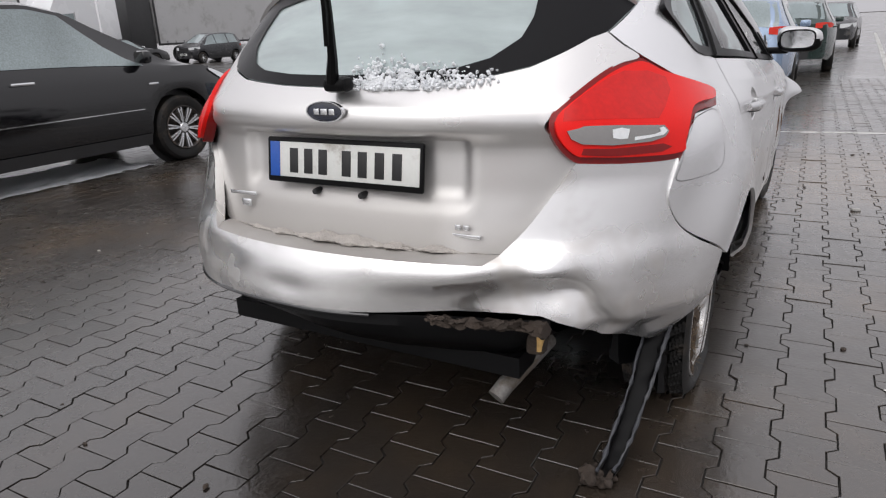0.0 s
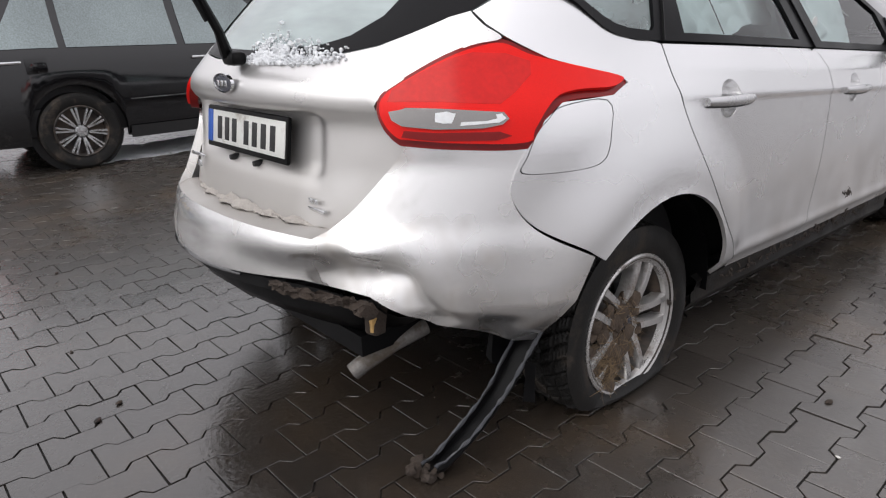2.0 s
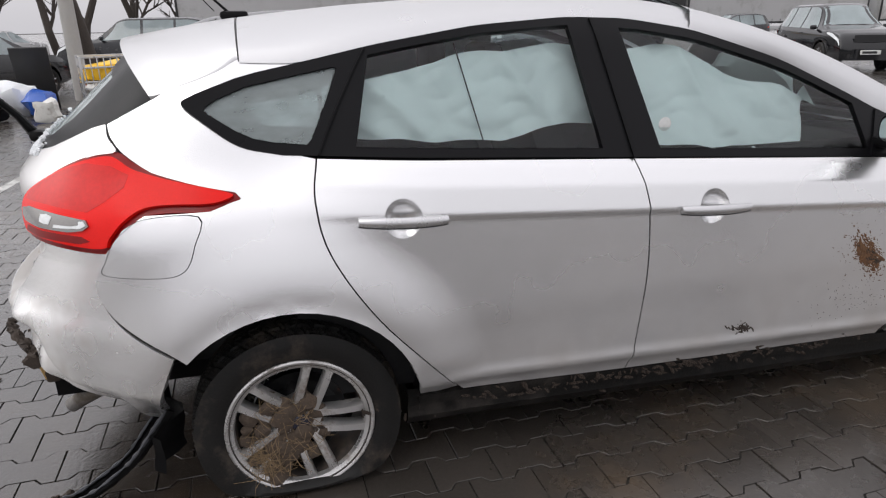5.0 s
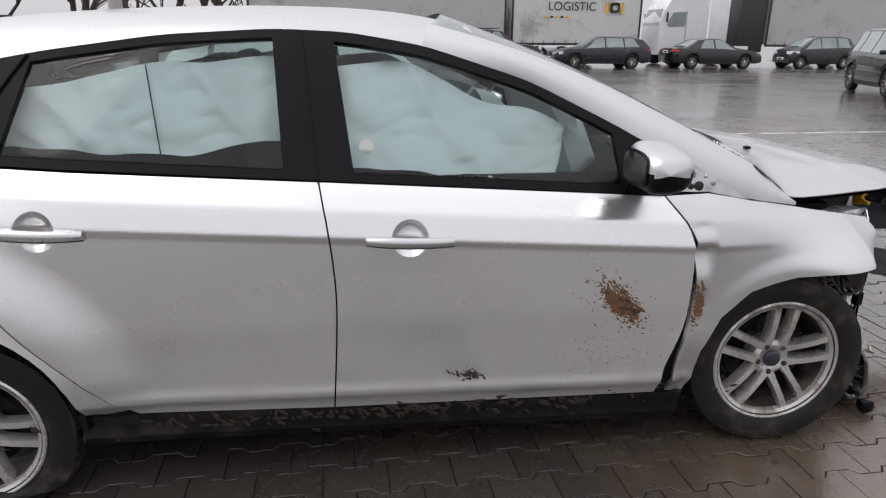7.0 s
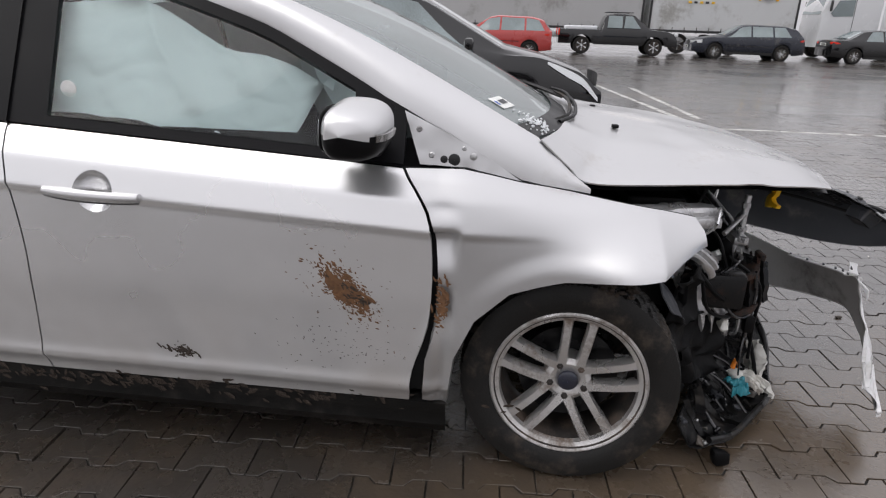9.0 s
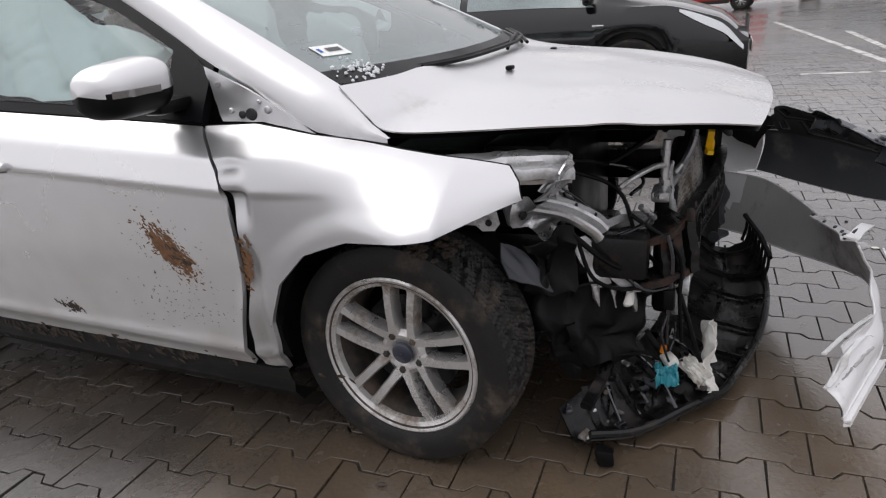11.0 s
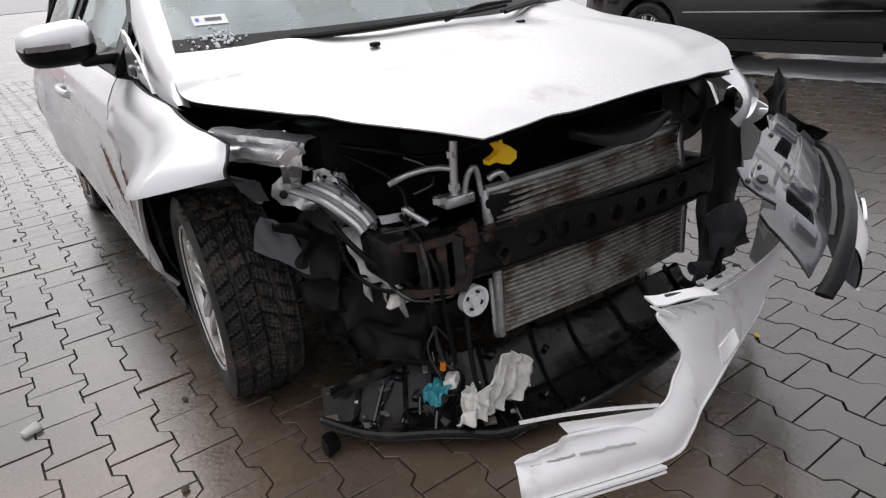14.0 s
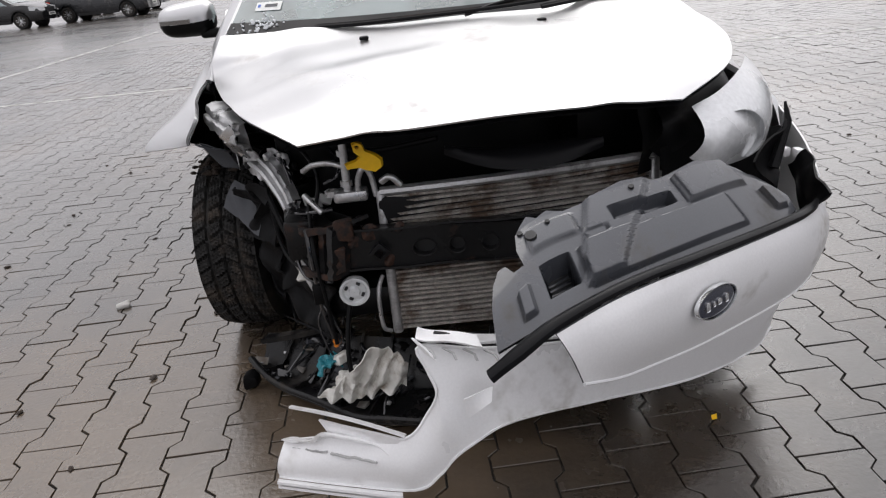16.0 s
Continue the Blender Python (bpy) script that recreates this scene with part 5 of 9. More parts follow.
def bent_fender(y, z):
    """The right fender: folded at the door, its front corner torn outwards."""
    x = fender_x(y, z)
    x += 0.082 * smooth((y - 2.50) / 0.33) * smooth((0.82 - z) / 0.12)
    x = lerp(x, 0.818 - 0.03 * smooth((z - 0.75) / 0.06), max(0.0, min(1.0, (y - 2.838) / 0.150)))
    r = math.hypot(y - FRONT, z - 0.33)
    x += 0.012 * smooth((0.42 - r) / 0.06) * smooth((y - 2.3) / 0.1)
    x = lerp(side_x(min(y, 2.26), z) - 0.002, x, smooth((y - 2.22) / 0.42))
    # the notch behind the wheel arch and the crease under it
    x -= 0.024 * smooth((2.330 - y) / 0.035) * smooth((0.782 - z) / 0.010) * smooth((z - 0.66) / 0.10)
    x += 0.005 * smooth((2.335 - y) / 0.03) * bell((z - 0.800) / 0.018) - 0.006 * bell((y - 2.275) / 0.035) * bell((z - 0.838) / 0.014)
    x -= 0.014 * bell((y - 2.285) / 0.022) * smooth((0.64 - z) / 0.05)
    x += 0.002 * noise.noise(Vector((y * 7, z * 7, 4)))
    return (x, y, z)


BENT = [(p[0] + 0.008 + 0.016 * smooth((0.90 - p[1]) / 0.5), min(p[1], 0.927)) for p in nose[:-8]] + [(2.240, 0.40), (2.232, 0.25), (2.30, 0.237), (2.318, 0.41), (2.37, 0.53), (2.46, 0.617), (2.60, 0.668), (2.72, 0.688), (2.79, 0.697), (2.835, 0.703), (2.985, 0.742), (2.975, 0.78), (2.950, 0.813), (2.85, 0.833), (2.70, 0.858), (2.55, 0.884), (2.475, 0.896), (2.40, 0.912), (2.32, 0.926)]
right_fender = part("front_fender", panel(BENT, bent_fender, 0.009, 0.012, RIGHT), silver_toned, wreck, "silver front fender torn loose and bent outwards")


def lining(line, fn, d, mat, name, parent, out=(1, 0, 0)):
    def in_by(u, v):
        p = Vector(fn(u, v))
        return p - Vector(out).normalized() * d
    return part(name, panel(line, in_by, 0.013, 0, out), mat, parent)


lining(BENT, bent_fender, 0.010, satin_black, "fender_inside", right_fender)
# dark sheet added behind the door gap in place of the shade in it
part("gap_backing", grid([[(side_x(2.2, z) - 0.045, y, z) for y in (2.12, 2.20, 2.30)] for z in np.linspace(0.26, 0.92, 9)]), interior, wreck)


def left_fender():
    line = [(2.205, 0.925), (2.262, 0.80), (2.265, 0.60), (2.225, 0.40), (2.215, 0.25), (2.30, 0.237)] + arc(FRONT, 0.32, 0.36, 165, 22, 16) + [(3.05, 0.50), (3.15, 0.60), (3.10, 0.72), (3.0, 0.78), (2.955, 0.812), (2.70, 0.858), (2.475, 0.896), (2.32, 0.926)]
    return mirror(panel(line, lambda y, z: (fender_x(y, z), y, z), 0.03, 0.015, RIGHT))


part("front_fender", left_fender(), silver_toned, wreck, "silver front fender")


def hinge_plate():
    line = [(2.160, 1.066), (2.205, 0.930), (2.33, 0.926), (2.475, 0.896), (2.39, 0.950), (2.28, 1.010)]
    return panel(line, lambda y, z: (0.834 - 0.03 * (y - 2.2) - 0.16 * (z - 0.93) + 0.004 * noise.noise(Vector((y * 30, z * 30, 0))), y, z), 0.02, 0.01, RIGHT)


plate_h = part("hinge_plate", hinge_plate(), silver_toned, wreck, "bare body panel at the door hinge")
for y, z, r, m in ((2.20, 1.02, 0.008, bare_metal), (2.235, 0.955, 0.008, bare_metal), (2.268, 0.945, 0.010, ink), (2.295, 0.945, 0.016, ink), (2.345, 0.955, 0.010, bare_metal), (2.32, 0.975, 0.006, bare_metal)):
    part("bolt", lathe([(0.0, r), (0.006, r), (0.008, r * 0.7), (0.008, 0.0005)], 14), m, plate_h, "", Matrix.Translation((0.831 - 0.03 * (y - 2.2) - 0.16 * (z - 0.93), y, z)))

# --- hood, pushed up and kinked
EDGE_R = [(0.768, 2.522, 1.000), (0.792, 2.60, 0.935), (0.785, 2.66, 0.893), (0.735, 2.85, 0.882), (0.655, 3.10, 0.876), (0.555, 3.31, 0.862), (0.424, 3.476, 0.827)]
EDGE_L = [(-0.768, 2.522, 1.000), (-0.80, 2.62, 0.96), (-0.80, 2.72, 0.940), (-0.78, 2.90, 0.925), (-0.72, 3.12, 0.905), (-0.62, 3.32, 0.875), (-0.447, 3.470, 0.836)]
EDGE_C = [(0.0, 2.655, 0.995), (0.0, 2.72, 0.985), (0.0, 2.80, 0.975), (0.0, 2.95, 0.958), (0.0, 3.15, 0.932), (0.0, 3.36, 0.897), (0.0, 3.515, 0.855)]


def hood_rows(n=6, m=40, lift=0.0):
    a, b, c = cr(EDGE_L, n), cr(EDGE_R, n), cr(EDGE_C, n)
    rows = []
    for i, (l, r, k) in enumerate(zip(a, b, c)):
        v = i / (len(a) - 1)
        row = []
        for j in range(m + 1):
            u = lerp(-1, 1, j / m)
            e = r if u > 0 else l
            q = abs(u) ** 2.3
            p = Vector((e.x * abs(u), lerp(k.y, e.y, q), lerp(k.z, e.z, q)))
            # two raised ribs, the fold across the middle and shallow buckles
            p.z += 0.010 * bell((abs(u) - 0.62) / 0.10) * (1 - v * 0.5)
            p.z += 0.006 * noise.noise(Vector((p.x * 3.2, p.y * 3.2, 1.0))) + 0.005 * bell((p.y - 3.0 - 0.25 * p.x) / 0.05) * smooth((p.x + 0.1) / 0.3)
            p.z -= 0.005 * bell((p.x - 0.35) / 0.12) * bell((p.y - 2.98) / 0.06)
            p.z -= 0.0022 * bell((p.x - 0.18 - 0.5 * (p.y - 3.05)) / 0.018) * smooth((p.x + 0.02) / 0.1) * smooth((0.42 - p.x) / 0.08)
            p.z += lift
            row.append(p)
        rows.append(row)
    return rows


hood = part("hood", thicken(grid(hood_rows()), 0.004), silver_toned, wreck, "silver hood, buckled and pushed up")
part("hood_underside", grid([[p - Vector((0.006 * (1 if p.x > 0 else -1), 0.006, 0.016)) for p in row] for row in hood_rows()]), satin_black, hood)
for x, y in ((0.275, 2.805), (-0.275, 2.805)):
    part("washer_jet", block(0.028, 0.022, 0.012, 0.004, (x, y, 0.972)), black_plastic, hood)


def cowl():
    return grid([[(0.76 * k, lerp(2.665, 2.53, abs(k) ** 2.2) + 0.05 * (i / 3 - 0.7), lerp(0.975, 0.985, abs(k) ** 2.2) - 0.012 * i) for k in np.linspace(-1, 1, 25)] for i in range(4)])


part("scuttle_panel", cowl(), black_plastic, wreck, "black scuttle below the windscreen")
for pts in ([(0.44, 2.60, 1.002), (0.25, 2.67, 1.004), (-0.10, 2.70, 1.012), (-0.33, 2.67, 1.02)], [(-0.30, 2.70, 1.0), (-0.55, 2.60, 1.015), (-0.66, 2.53, 1.03)]):
    w = part("wiper_arm", tube(cr(pts, 5), 0.0065, 8), black_plastic, wreck, "black windscreen wiper")
    part("wiper_blade", ribbon([p + Vector((0, -0.02, 0.002)) for p in cr(pts, 5)], 0.010, 0.010, (0, 1, 0.4)), rubber, w)
part("twigs", tube(cr([(-0.05, 2.70, 1.0), (-0.2, 2.68, 1.03), (-0.38, 2.64, 1.03)], 4), 0.006, 6), black_plastic, wreck)
stick = part("windscreen_sticker", grid([[screen_point(lerp(0.775, 0.905, i / 6), lerp(0.115, 0.160, j / 4), 0.003) for i in range(7)] for j in range(5)]), paper, wreck, "white paper sticker on the windscreen")
for a0, a1, m in ((0.880, 0.894, plate_blue), (0.795, 0.858, grey_plastic)):
    part("print_bar", grid([[screen_point(lerp(a0, a1, i / 3), lerp(0.130, 0.146, j / 2), 0.0045) for i in range(4)] for j in range(3)]), m, stick)
random.seed(71)
crumbs = bmesh.new()
for _ in range(70):
    c = screen_point(random.gauss(0.855, 0.045), abs(random.gauss(0.045, 0.020)), random.uniform(0.002, 0.008))
    for v in bmesh.ops.create_icosphere(crumbs, subdivisions=1, radius=random.uniform(0.002, 0.007))["verts"]:
        v.co = v.co * (1 + 0.5 * noise.noise(v.co * 300 + c * 40)) + c
tagged(part("snow_crumbs", crumbs, snow, wreck, "crumbs of snow at the foot of the windscreen"), kind="stuff")


# --- left headlamp, still in place
HT = cr([(-0.50, 3.40, 0.800), (-0.58, 3.37, 0.825), (-0.69, 3.25, 0.850), (-0.775, 3.10, 0.855), (-0.805, 3.0, 0.855)], 5)
HB = cr([(-0.48, 3.45, 0.690), (-0.54, 3.445, 0.655), (-0.70, 3.36, 0.660), (-0.795, 3.22, 0.70), (-0.815, 3.05, 0.755)], 5)
hl_rows = [[t.lerp(b, k / 8) + Vector((-0.35, 0.9, 0)).normalized() * 0.045 * math.sin(math.pi * k / 8) for k in range(9)] for t, b in zip(HT, HB)]
lamp_l = part("headlamp", grid(hl_rows), lens_clear, wreck, "clear headlamp still in its place")
part("lamp_bowl", lathe([(0.0, 0.005), (-0.02, 0.04), (0.03, 0.062)], 24, "y"), chrome, lamp_l, "", Matrix.Translation((-0.62, 3.38, 0.72)))
part("lamp_back", grid([[p + Vector((0.06, -0.10, 0)) for p in row] for row in hl_rows]), black_plastic, lamp_l)

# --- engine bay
# a solid block fills the bay, its near-black colour standing for the shade inside
bay = part("engine_bay", block(0.98, 0.50, 0.50, 0.03, (-0.02, 2.72, 0.53)), black_plastic, wreck, "near-black block filling the engine bay")
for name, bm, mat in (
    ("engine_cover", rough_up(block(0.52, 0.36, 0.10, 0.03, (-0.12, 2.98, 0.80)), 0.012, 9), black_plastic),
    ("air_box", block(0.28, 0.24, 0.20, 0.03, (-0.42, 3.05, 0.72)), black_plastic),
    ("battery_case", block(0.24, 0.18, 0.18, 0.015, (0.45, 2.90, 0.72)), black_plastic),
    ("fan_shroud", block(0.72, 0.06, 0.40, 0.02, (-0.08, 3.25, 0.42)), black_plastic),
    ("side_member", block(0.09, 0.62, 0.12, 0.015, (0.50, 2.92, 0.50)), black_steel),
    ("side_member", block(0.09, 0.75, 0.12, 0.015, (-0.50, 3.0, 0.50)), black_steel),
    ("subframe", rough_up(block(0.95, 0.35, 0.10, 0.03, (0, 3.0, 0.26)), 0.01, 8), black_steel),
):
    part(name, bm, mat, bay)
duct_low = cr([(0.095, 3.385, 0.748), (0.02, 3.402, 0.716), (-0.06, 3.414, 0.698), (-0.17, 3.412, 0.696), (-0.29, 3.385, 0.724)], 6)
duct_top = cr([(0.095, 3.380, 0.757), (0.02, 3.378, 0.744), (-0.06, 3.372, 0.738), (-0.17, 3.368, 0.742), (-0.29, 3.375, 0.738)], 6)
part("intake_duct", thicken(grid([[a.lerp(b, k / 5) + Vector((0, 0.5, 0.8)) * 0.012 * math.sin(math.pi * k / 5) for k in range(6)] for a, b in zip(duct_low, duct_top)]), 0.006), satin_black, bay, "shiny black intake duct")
# two dark sheets added to close the gaps beside radiator and headlamp
part("bay_backing", rough_up(grid([[(lerp(-0.440, -0.80, i / 8), lerp(3.392, 3.29, (i / 8) ** 0.6), lerp(0.12, 0.70, j / 8)) for j in range(9)] for i in range(9)]), 0.03, 9), backing_black, bay)
part("lamp_gap_backing", rough_up(grid([[(lerp(-0.40, -0.66, i / 6), lerp(3.34, 3.16, i / 6), lerp(0.62, 0.825, j / 6)) for j in range(7)] for i in range(7)]), 0.02, 11), backing_black, bay)
for pts, r in (([(0.60, 2.9, 0.78), (0.45, 3.05, 0.74), (0.30, 3.10, 0.70), (0.10, 3.2, 0.74)], 0.008), ([(0.52, 3.0, 0.74), (0.44, 3.14, 0.66), (0.46, 3.20, 0.52), (0.40, 3.28, 0.40)], 0.006), ([(0.62, 3.02, 0.62), (0.56, 3.13, 0.50), (0.50, 3.22, 0.44), (0.46, 3.24, 0.40), (0.38, 3.30, 0.43)], 0.008), ([(0.47, 3.18, 0.60), (0.46, 3.30, 0.50), (0.45, 3.31, 0.36), (0.44, 3.32, 0.22)], 0.006), ([(0.60, 3.06, 0.58), (0.585, 3.10, 0.46), (0.54, 3.18, 0.415), (0.46, 3.25, 0.42)], 0.006), ([(0.38, 3.30, 0.36), (0.40, 3.33, 0.28), (0.41, 3.36, 0.18), (0.40, 3.38, 0.12)], 0.007), ([(0.24, 3.24, 0.78), (0.12, 3.28, 0.80), (-0.1, 3.3, 0.79)], 0.009)):
    part("hose", tube(cr(pts, 6), r, 8), black_plastic, bay)

# loose cables round the torn corner
for pts, r in (
    ([(0.548, 3.020, 0.680), (0.522, 3.062, 0.610), (0.528, 3.098, 0.510), (0.520, 3.118, 0.430)], 0.006),
    ([(0.535, 3.130, 0.540), (0.534, 3.165, 0.465), (0.516, 3.220, 0.408), (0.478, 3.275, 0.400), (0.425, 3.318, 0.412)], 0.006),
    ([(0.530, 3.128, 0.548), (0.500, 3.182, 0.566), (0.455, 3.222, 0.578), (0.400, 3.235, 0.586)], 0.0055),
    ([(0.560, 3.010, 0.700), (0.530, 3.075, 0.640), (0.515, 3.120, 0.560), (0.512, 3.135, 0.505)], 0.004),
    ([(0.476, 3.272, 0.552), (0.472, 3.288, 0.480), (0.470, 3.286, 0.390), (0.466, 3.280, 0.300), (0.452, 3.280, 0.215)], 0.007),
    ([(0.466, 3.282, 0.330), (0.440, 3.300, 0.280), (0.425, 3.300, 0.225), (0.440, 3.290, 0.190)], 0.0035),
    ([(0.468, 3.282, 0.320), (0.488, 3.270, 0.265), (0.478, 3.280, 0.205), (0.462, 3.290, 0.165)], 0.0035),
    ([(0.420, 3.170, 0.640), (0.380, 3.200, 0.665), (0.372, 3.170, 0.700), (0.400, 3.110, 0.720)], 0.005),
):
    part("cable", tube(cr(pts, 8), r, 8), black_gloss, bay)
part("cable_plug", block(0.034, 0.030, 0.060, 0.006, (0.468, 3.284, 0.365)), black_plastic, bay)
part("cable_plug", block(0.040, 0.022, 0.024, 0.005), paper, bay, "pale plug on a cable", pose(0.430, 3.150, 0.588, 20, -35, 30))
random.seed(21)
for k in range(10):
    p = (random.uniform(0.50, 0.62), random.uniform(2.98, 3.08), random.uniform(0.46, 0.70))
    part("metal_clip", rough_up(block(random.uniform(0.012, 0.03), 0.010, random.uniform(0.010, 0.022), 0.003), 0.006, 40), bare_metal if k % 2 else black_steel, bay, "", pose(*p, random.uniform(-40, 40), random.uniform(-40, 40), random.uniform(0, 90)))

# radiator: flat tubes between side tanks, bent by the blow
RAD_R, RAD_L = Vector((0.266, 3.292, 0)), Vector((-0.455, 3.328, 0))


def rad_point(k, z, d=0.0):
    p = RAD_R.lerp(RAD_L, k)
    lean = -0.035 * smooth((z - 0.40) / 0.25) + 0.018 * math.sin(k * math.pi)
    return Vector((p.x + 0.1 * d, p.y + lean + d, z + 0.03 * k))


radiator = part("radiator", thicken(grid([[rad_point(k, z, -0.012) for k in np.linspace(0, 1, 15)] for z in np.linspace(0.226, 0.625, 22)]), 0.02), fin_core, wreck, "bent radiator with dirty fins")
for i in range(27):
    z = 0.236 + i * 0.0145
    part("radiator_tube", ribbon([rad_point(k, z + 0.002 * math.sin(7 * k + i), 0.002) for k in np.linspace(0.02, 0.98, 9)], 0.0066, 0.014, (0, 0.15, 1)), fins, radiator)
for k in (0.0, 1.0):
    part("side_tank", tube([rad_point(k, z, 0.0) for z in np.linspace(0.222, 0.632, 9)], 0.014, 10), bare_metal, radiator)
part("top_rail", tube([rad_point(k, 0.630, 0.004) for k in np.linspace(0, 1, 13)], 0.013, 8), bare_metal, radiator)
part("condenser_pipe", tube(cr([(0.29, 3.29, 0.40), (0.305, 3.315, 0.36), (0.305, 3.32, 0.26), (0.285, 3.31, 0.235)], 5), 0.006, 8), bare_metal, radiator)


# bumper beam with its row of holes
def beam_point(s, z):
    x = lerp(0.40, -0.47, s)
    y = knots(s, (0.0, 0.25, 0.45, 0.6, 0.85, 1.0), (3.308, 3.336, 3.362, 3.386, 3.402, 3.398), 0.05)
    return Vector((x, y, z + 0.030 * s))


holes = [[(0.268 + 0.098 * i + (0.036 if i == 0 else 0.025) * math.cos(t), 0.483 + 0.024 * math.sin(t)) for t in (2 * math.pi * k / 14 for k in range(14))] for i in range(7)]
beam_line = [(0.0, 0.440), (0.2, 0.432), (1.0, 0.440), (1.0, 0.530), (0.5, 0.535), (0.2, 0.545), (0.0, 0.552)]
beam = part("bumper_beam", panel(beam_line, lambda s, z: beam_point(s, z), 0.03, 0.03, (0, 1, 0), holes=holes), black_steel, wreck, "black steel bumper beam with a row of holes")
for z in (0.434, 0.545):
    part("beam_flange", ribbon([beam_point(s, z + 0.002 * math.sin(23 * s)) + Vector((0, -0.006, 0)) for s in np.linspace(0, 1, 25)], 0.034, 0.006, (0, 1, 0.15)), black_steel, beam)
for i in range(7):
    rim = [beam_point(0.268 + 0.098 * i + (0.036 if i == 0 else 0.025) * math.cos(t), 0.483 + 0.024 * math.sin(t)) + Vector((0, 0.002, 0)) for t in (2 * math.pi * k / 20 for k in range(21))]
    part("hole_rim", tube(rim, 0.0022, 5, False), black_steel, beam)
# a black sheet behind the holes stands for the shade inside the beam
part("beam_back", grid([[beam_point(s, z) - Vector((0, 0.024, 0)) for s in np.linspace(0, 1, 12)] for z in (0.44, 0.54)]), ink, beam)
part("tow_socket", lathe([(0.0, 0.026), (0.02, 0.028), (0.022, 0.016), (0.0, 0.014)], 4, "y"), black_steel, beam, "", Matrix.Translation((0.285, 3.330, 0.492)))
for s0, z0, r0 in ((0.06, 0.515, 0.016), (0.16, 0.455, 0.014), (0.11, 0.540, 0.020), (0.20, 0.548, 0.012), (0.02, 0.45, 0.018)):
    part("rust_patch", rough_up(lathe([(0.001, r0 * 1.2), (0.003, r0), (0.004, r0 * 0.5), (0.004, 0.0005)], 14, "y"), 0.012, 40, s0), rust, beam, "", Matrix.Translation(beam_point(s0, z0)))


def bar(a, b, w, t, across, mat, parent, name="crash_web", seed=0.0, n=10, bend=0.006):
    pts = [Vector(a).lerp(Vector(b), k / n) + bend * noise.noise_vector(Vector(a) * 9 + Vector((k * 0.7, seed, 0))) for k in range(n + 1)]
    return part(name, ribbon(pts, w, t, across), mat, parent)


# the box's back is a black sheet that paints its inside dark
crash = part("crash_box", thicken(grid([[(lerp(0.505, 0.375, k / 5) - 0.02, lerp(3.03, 3.17, k / 5), z) for k in range(6)] for z in (0.40, 0.46, 0.53)]), 0.004), ink, wreck, "crushed steel box at the end of the beam")
BACK = Vector((0.80, 0.60, 0))
UPPER = [(0.520, 3.122, 0.532), (0.505, 3.195, 0.536), (0.478, 3.262, 0.541), (0.428, 3.292, 0.552), (0.375, 3.313, 0.566)]
LOWER = [(0.510, 3.172, 0.400), (0.502, 3.225, 0.414), (0.480, 3.276, 0.426), (0.440, 3.312, 0.430), (0.400, 3.334, 0.434)]
for line, wide, seed in ((UPPER, 0.085, 1), (LOWER, 0.075, 2)):
    mid = [Vector(p) - BACK * wide * 0.5 for p in cr(line, 4)]
    part("crash_plate", rough_up(ribbon(mid, wide, 0.010, BACK), 0.012, 21, seed), black_steel, crash)
    part("rusty_edge", rough_up(ribbon([Vector(p) + Vector((0.002, 0.004, 0.0)) for p in cr(line, 4)], 0.012, 0.017, BACK), 0.008, 30, seed), rust, crash)
for k, (a, b, w) in enumerate((((0.512, 3.125, 0.530), (0.505, 3.172, 0.396), 0.022), ((0.470, 3.262, 0.540), (0.474, 3.276, 0.426), 0.014), ((0.385, 3.312, 0.566), (0.402, 3.332, 0.430), 0.055), ((0.430, 3.290, 0.550), (0.440, 3.310, 0.432), 0.012))):
    bar(a, b, w, 0.026, BACK, black_steel, crash, "crash_web", 5 + k)
part("rust_patch", rough_up(block(0.035, 0.016, 0.075, 0.005, (0.392, 3.338, 0.478)), 0.016, 25), rust, crash)
part("rust_patch", rough_up(block(0.045, 0.018, 0.05, 0.006, (0.372, 3.322, 0.556)), 0.018, 28), rust, crash)
part("rust_patch", rough_up(block(0.030, 0.014, 0.022, 0.004, (0.478, 3.268, 0.540)), 0.010, 28), rust, crash)


# torn sheet metal at the lost headlamp
def sheet(corners, amount, seed, n=10, mat=bare_metal, name="torn_bracket", parent=None, thick=0.005):
    a, b, c, d = (Vector(q) for q in corners)
    rows = []
    for i in range(n + 1):
        row = []
        for j in range(n + 1):
            p = a.lerp(b, i / n).lerp(d.lerp(c, i / n), j / n)
            p += amount * noise.noise_vector(p * 14 + Vector((seed, 0, 0)))
            row.append(p)
        rows.append(row)
    bm = thicken(grid(rows), thick)
    bmesh.ops.recalc_face_normals(bm, faces=bm.faces[:])
    return part(name, bm, mat, parent or brackets)


RAIL = cr([(0.790, 2.805, 0.822), (0.752, 2.890, 0.816), (0.728, 2.930, 0.816), (0.700, 2.985, 0.812), (0.664, 3.036, 0.806), (0.640, 3.060, 0.800)], 5)
OUT = Vector((0.84, 0.54, 0))
RAIL_SHAPE = ((-0.060, 0.004), (-0.020, 0.006), (0.000, 0.002), (0.006, -0.010), (0.004, -0.022), (0.016, -0.026), (0.020, -0.034), (0.018, -0.052), (0.004, -0.056), (0.002, -0.066), (-0.020, -0.070))
rail_rows = []
for i, p in enumerate(RAIL):
    rail_rows.append([p + OUT * (a * (1 + 0.08 * math.sin(i * 0.9 + b * 60))) + Vector((0, 0, b)) + 0.004 * noise.noise_vector(p * 22 + Vector((a * 60, b * 60, 0))) for a, b in RAIL_SHAPE])
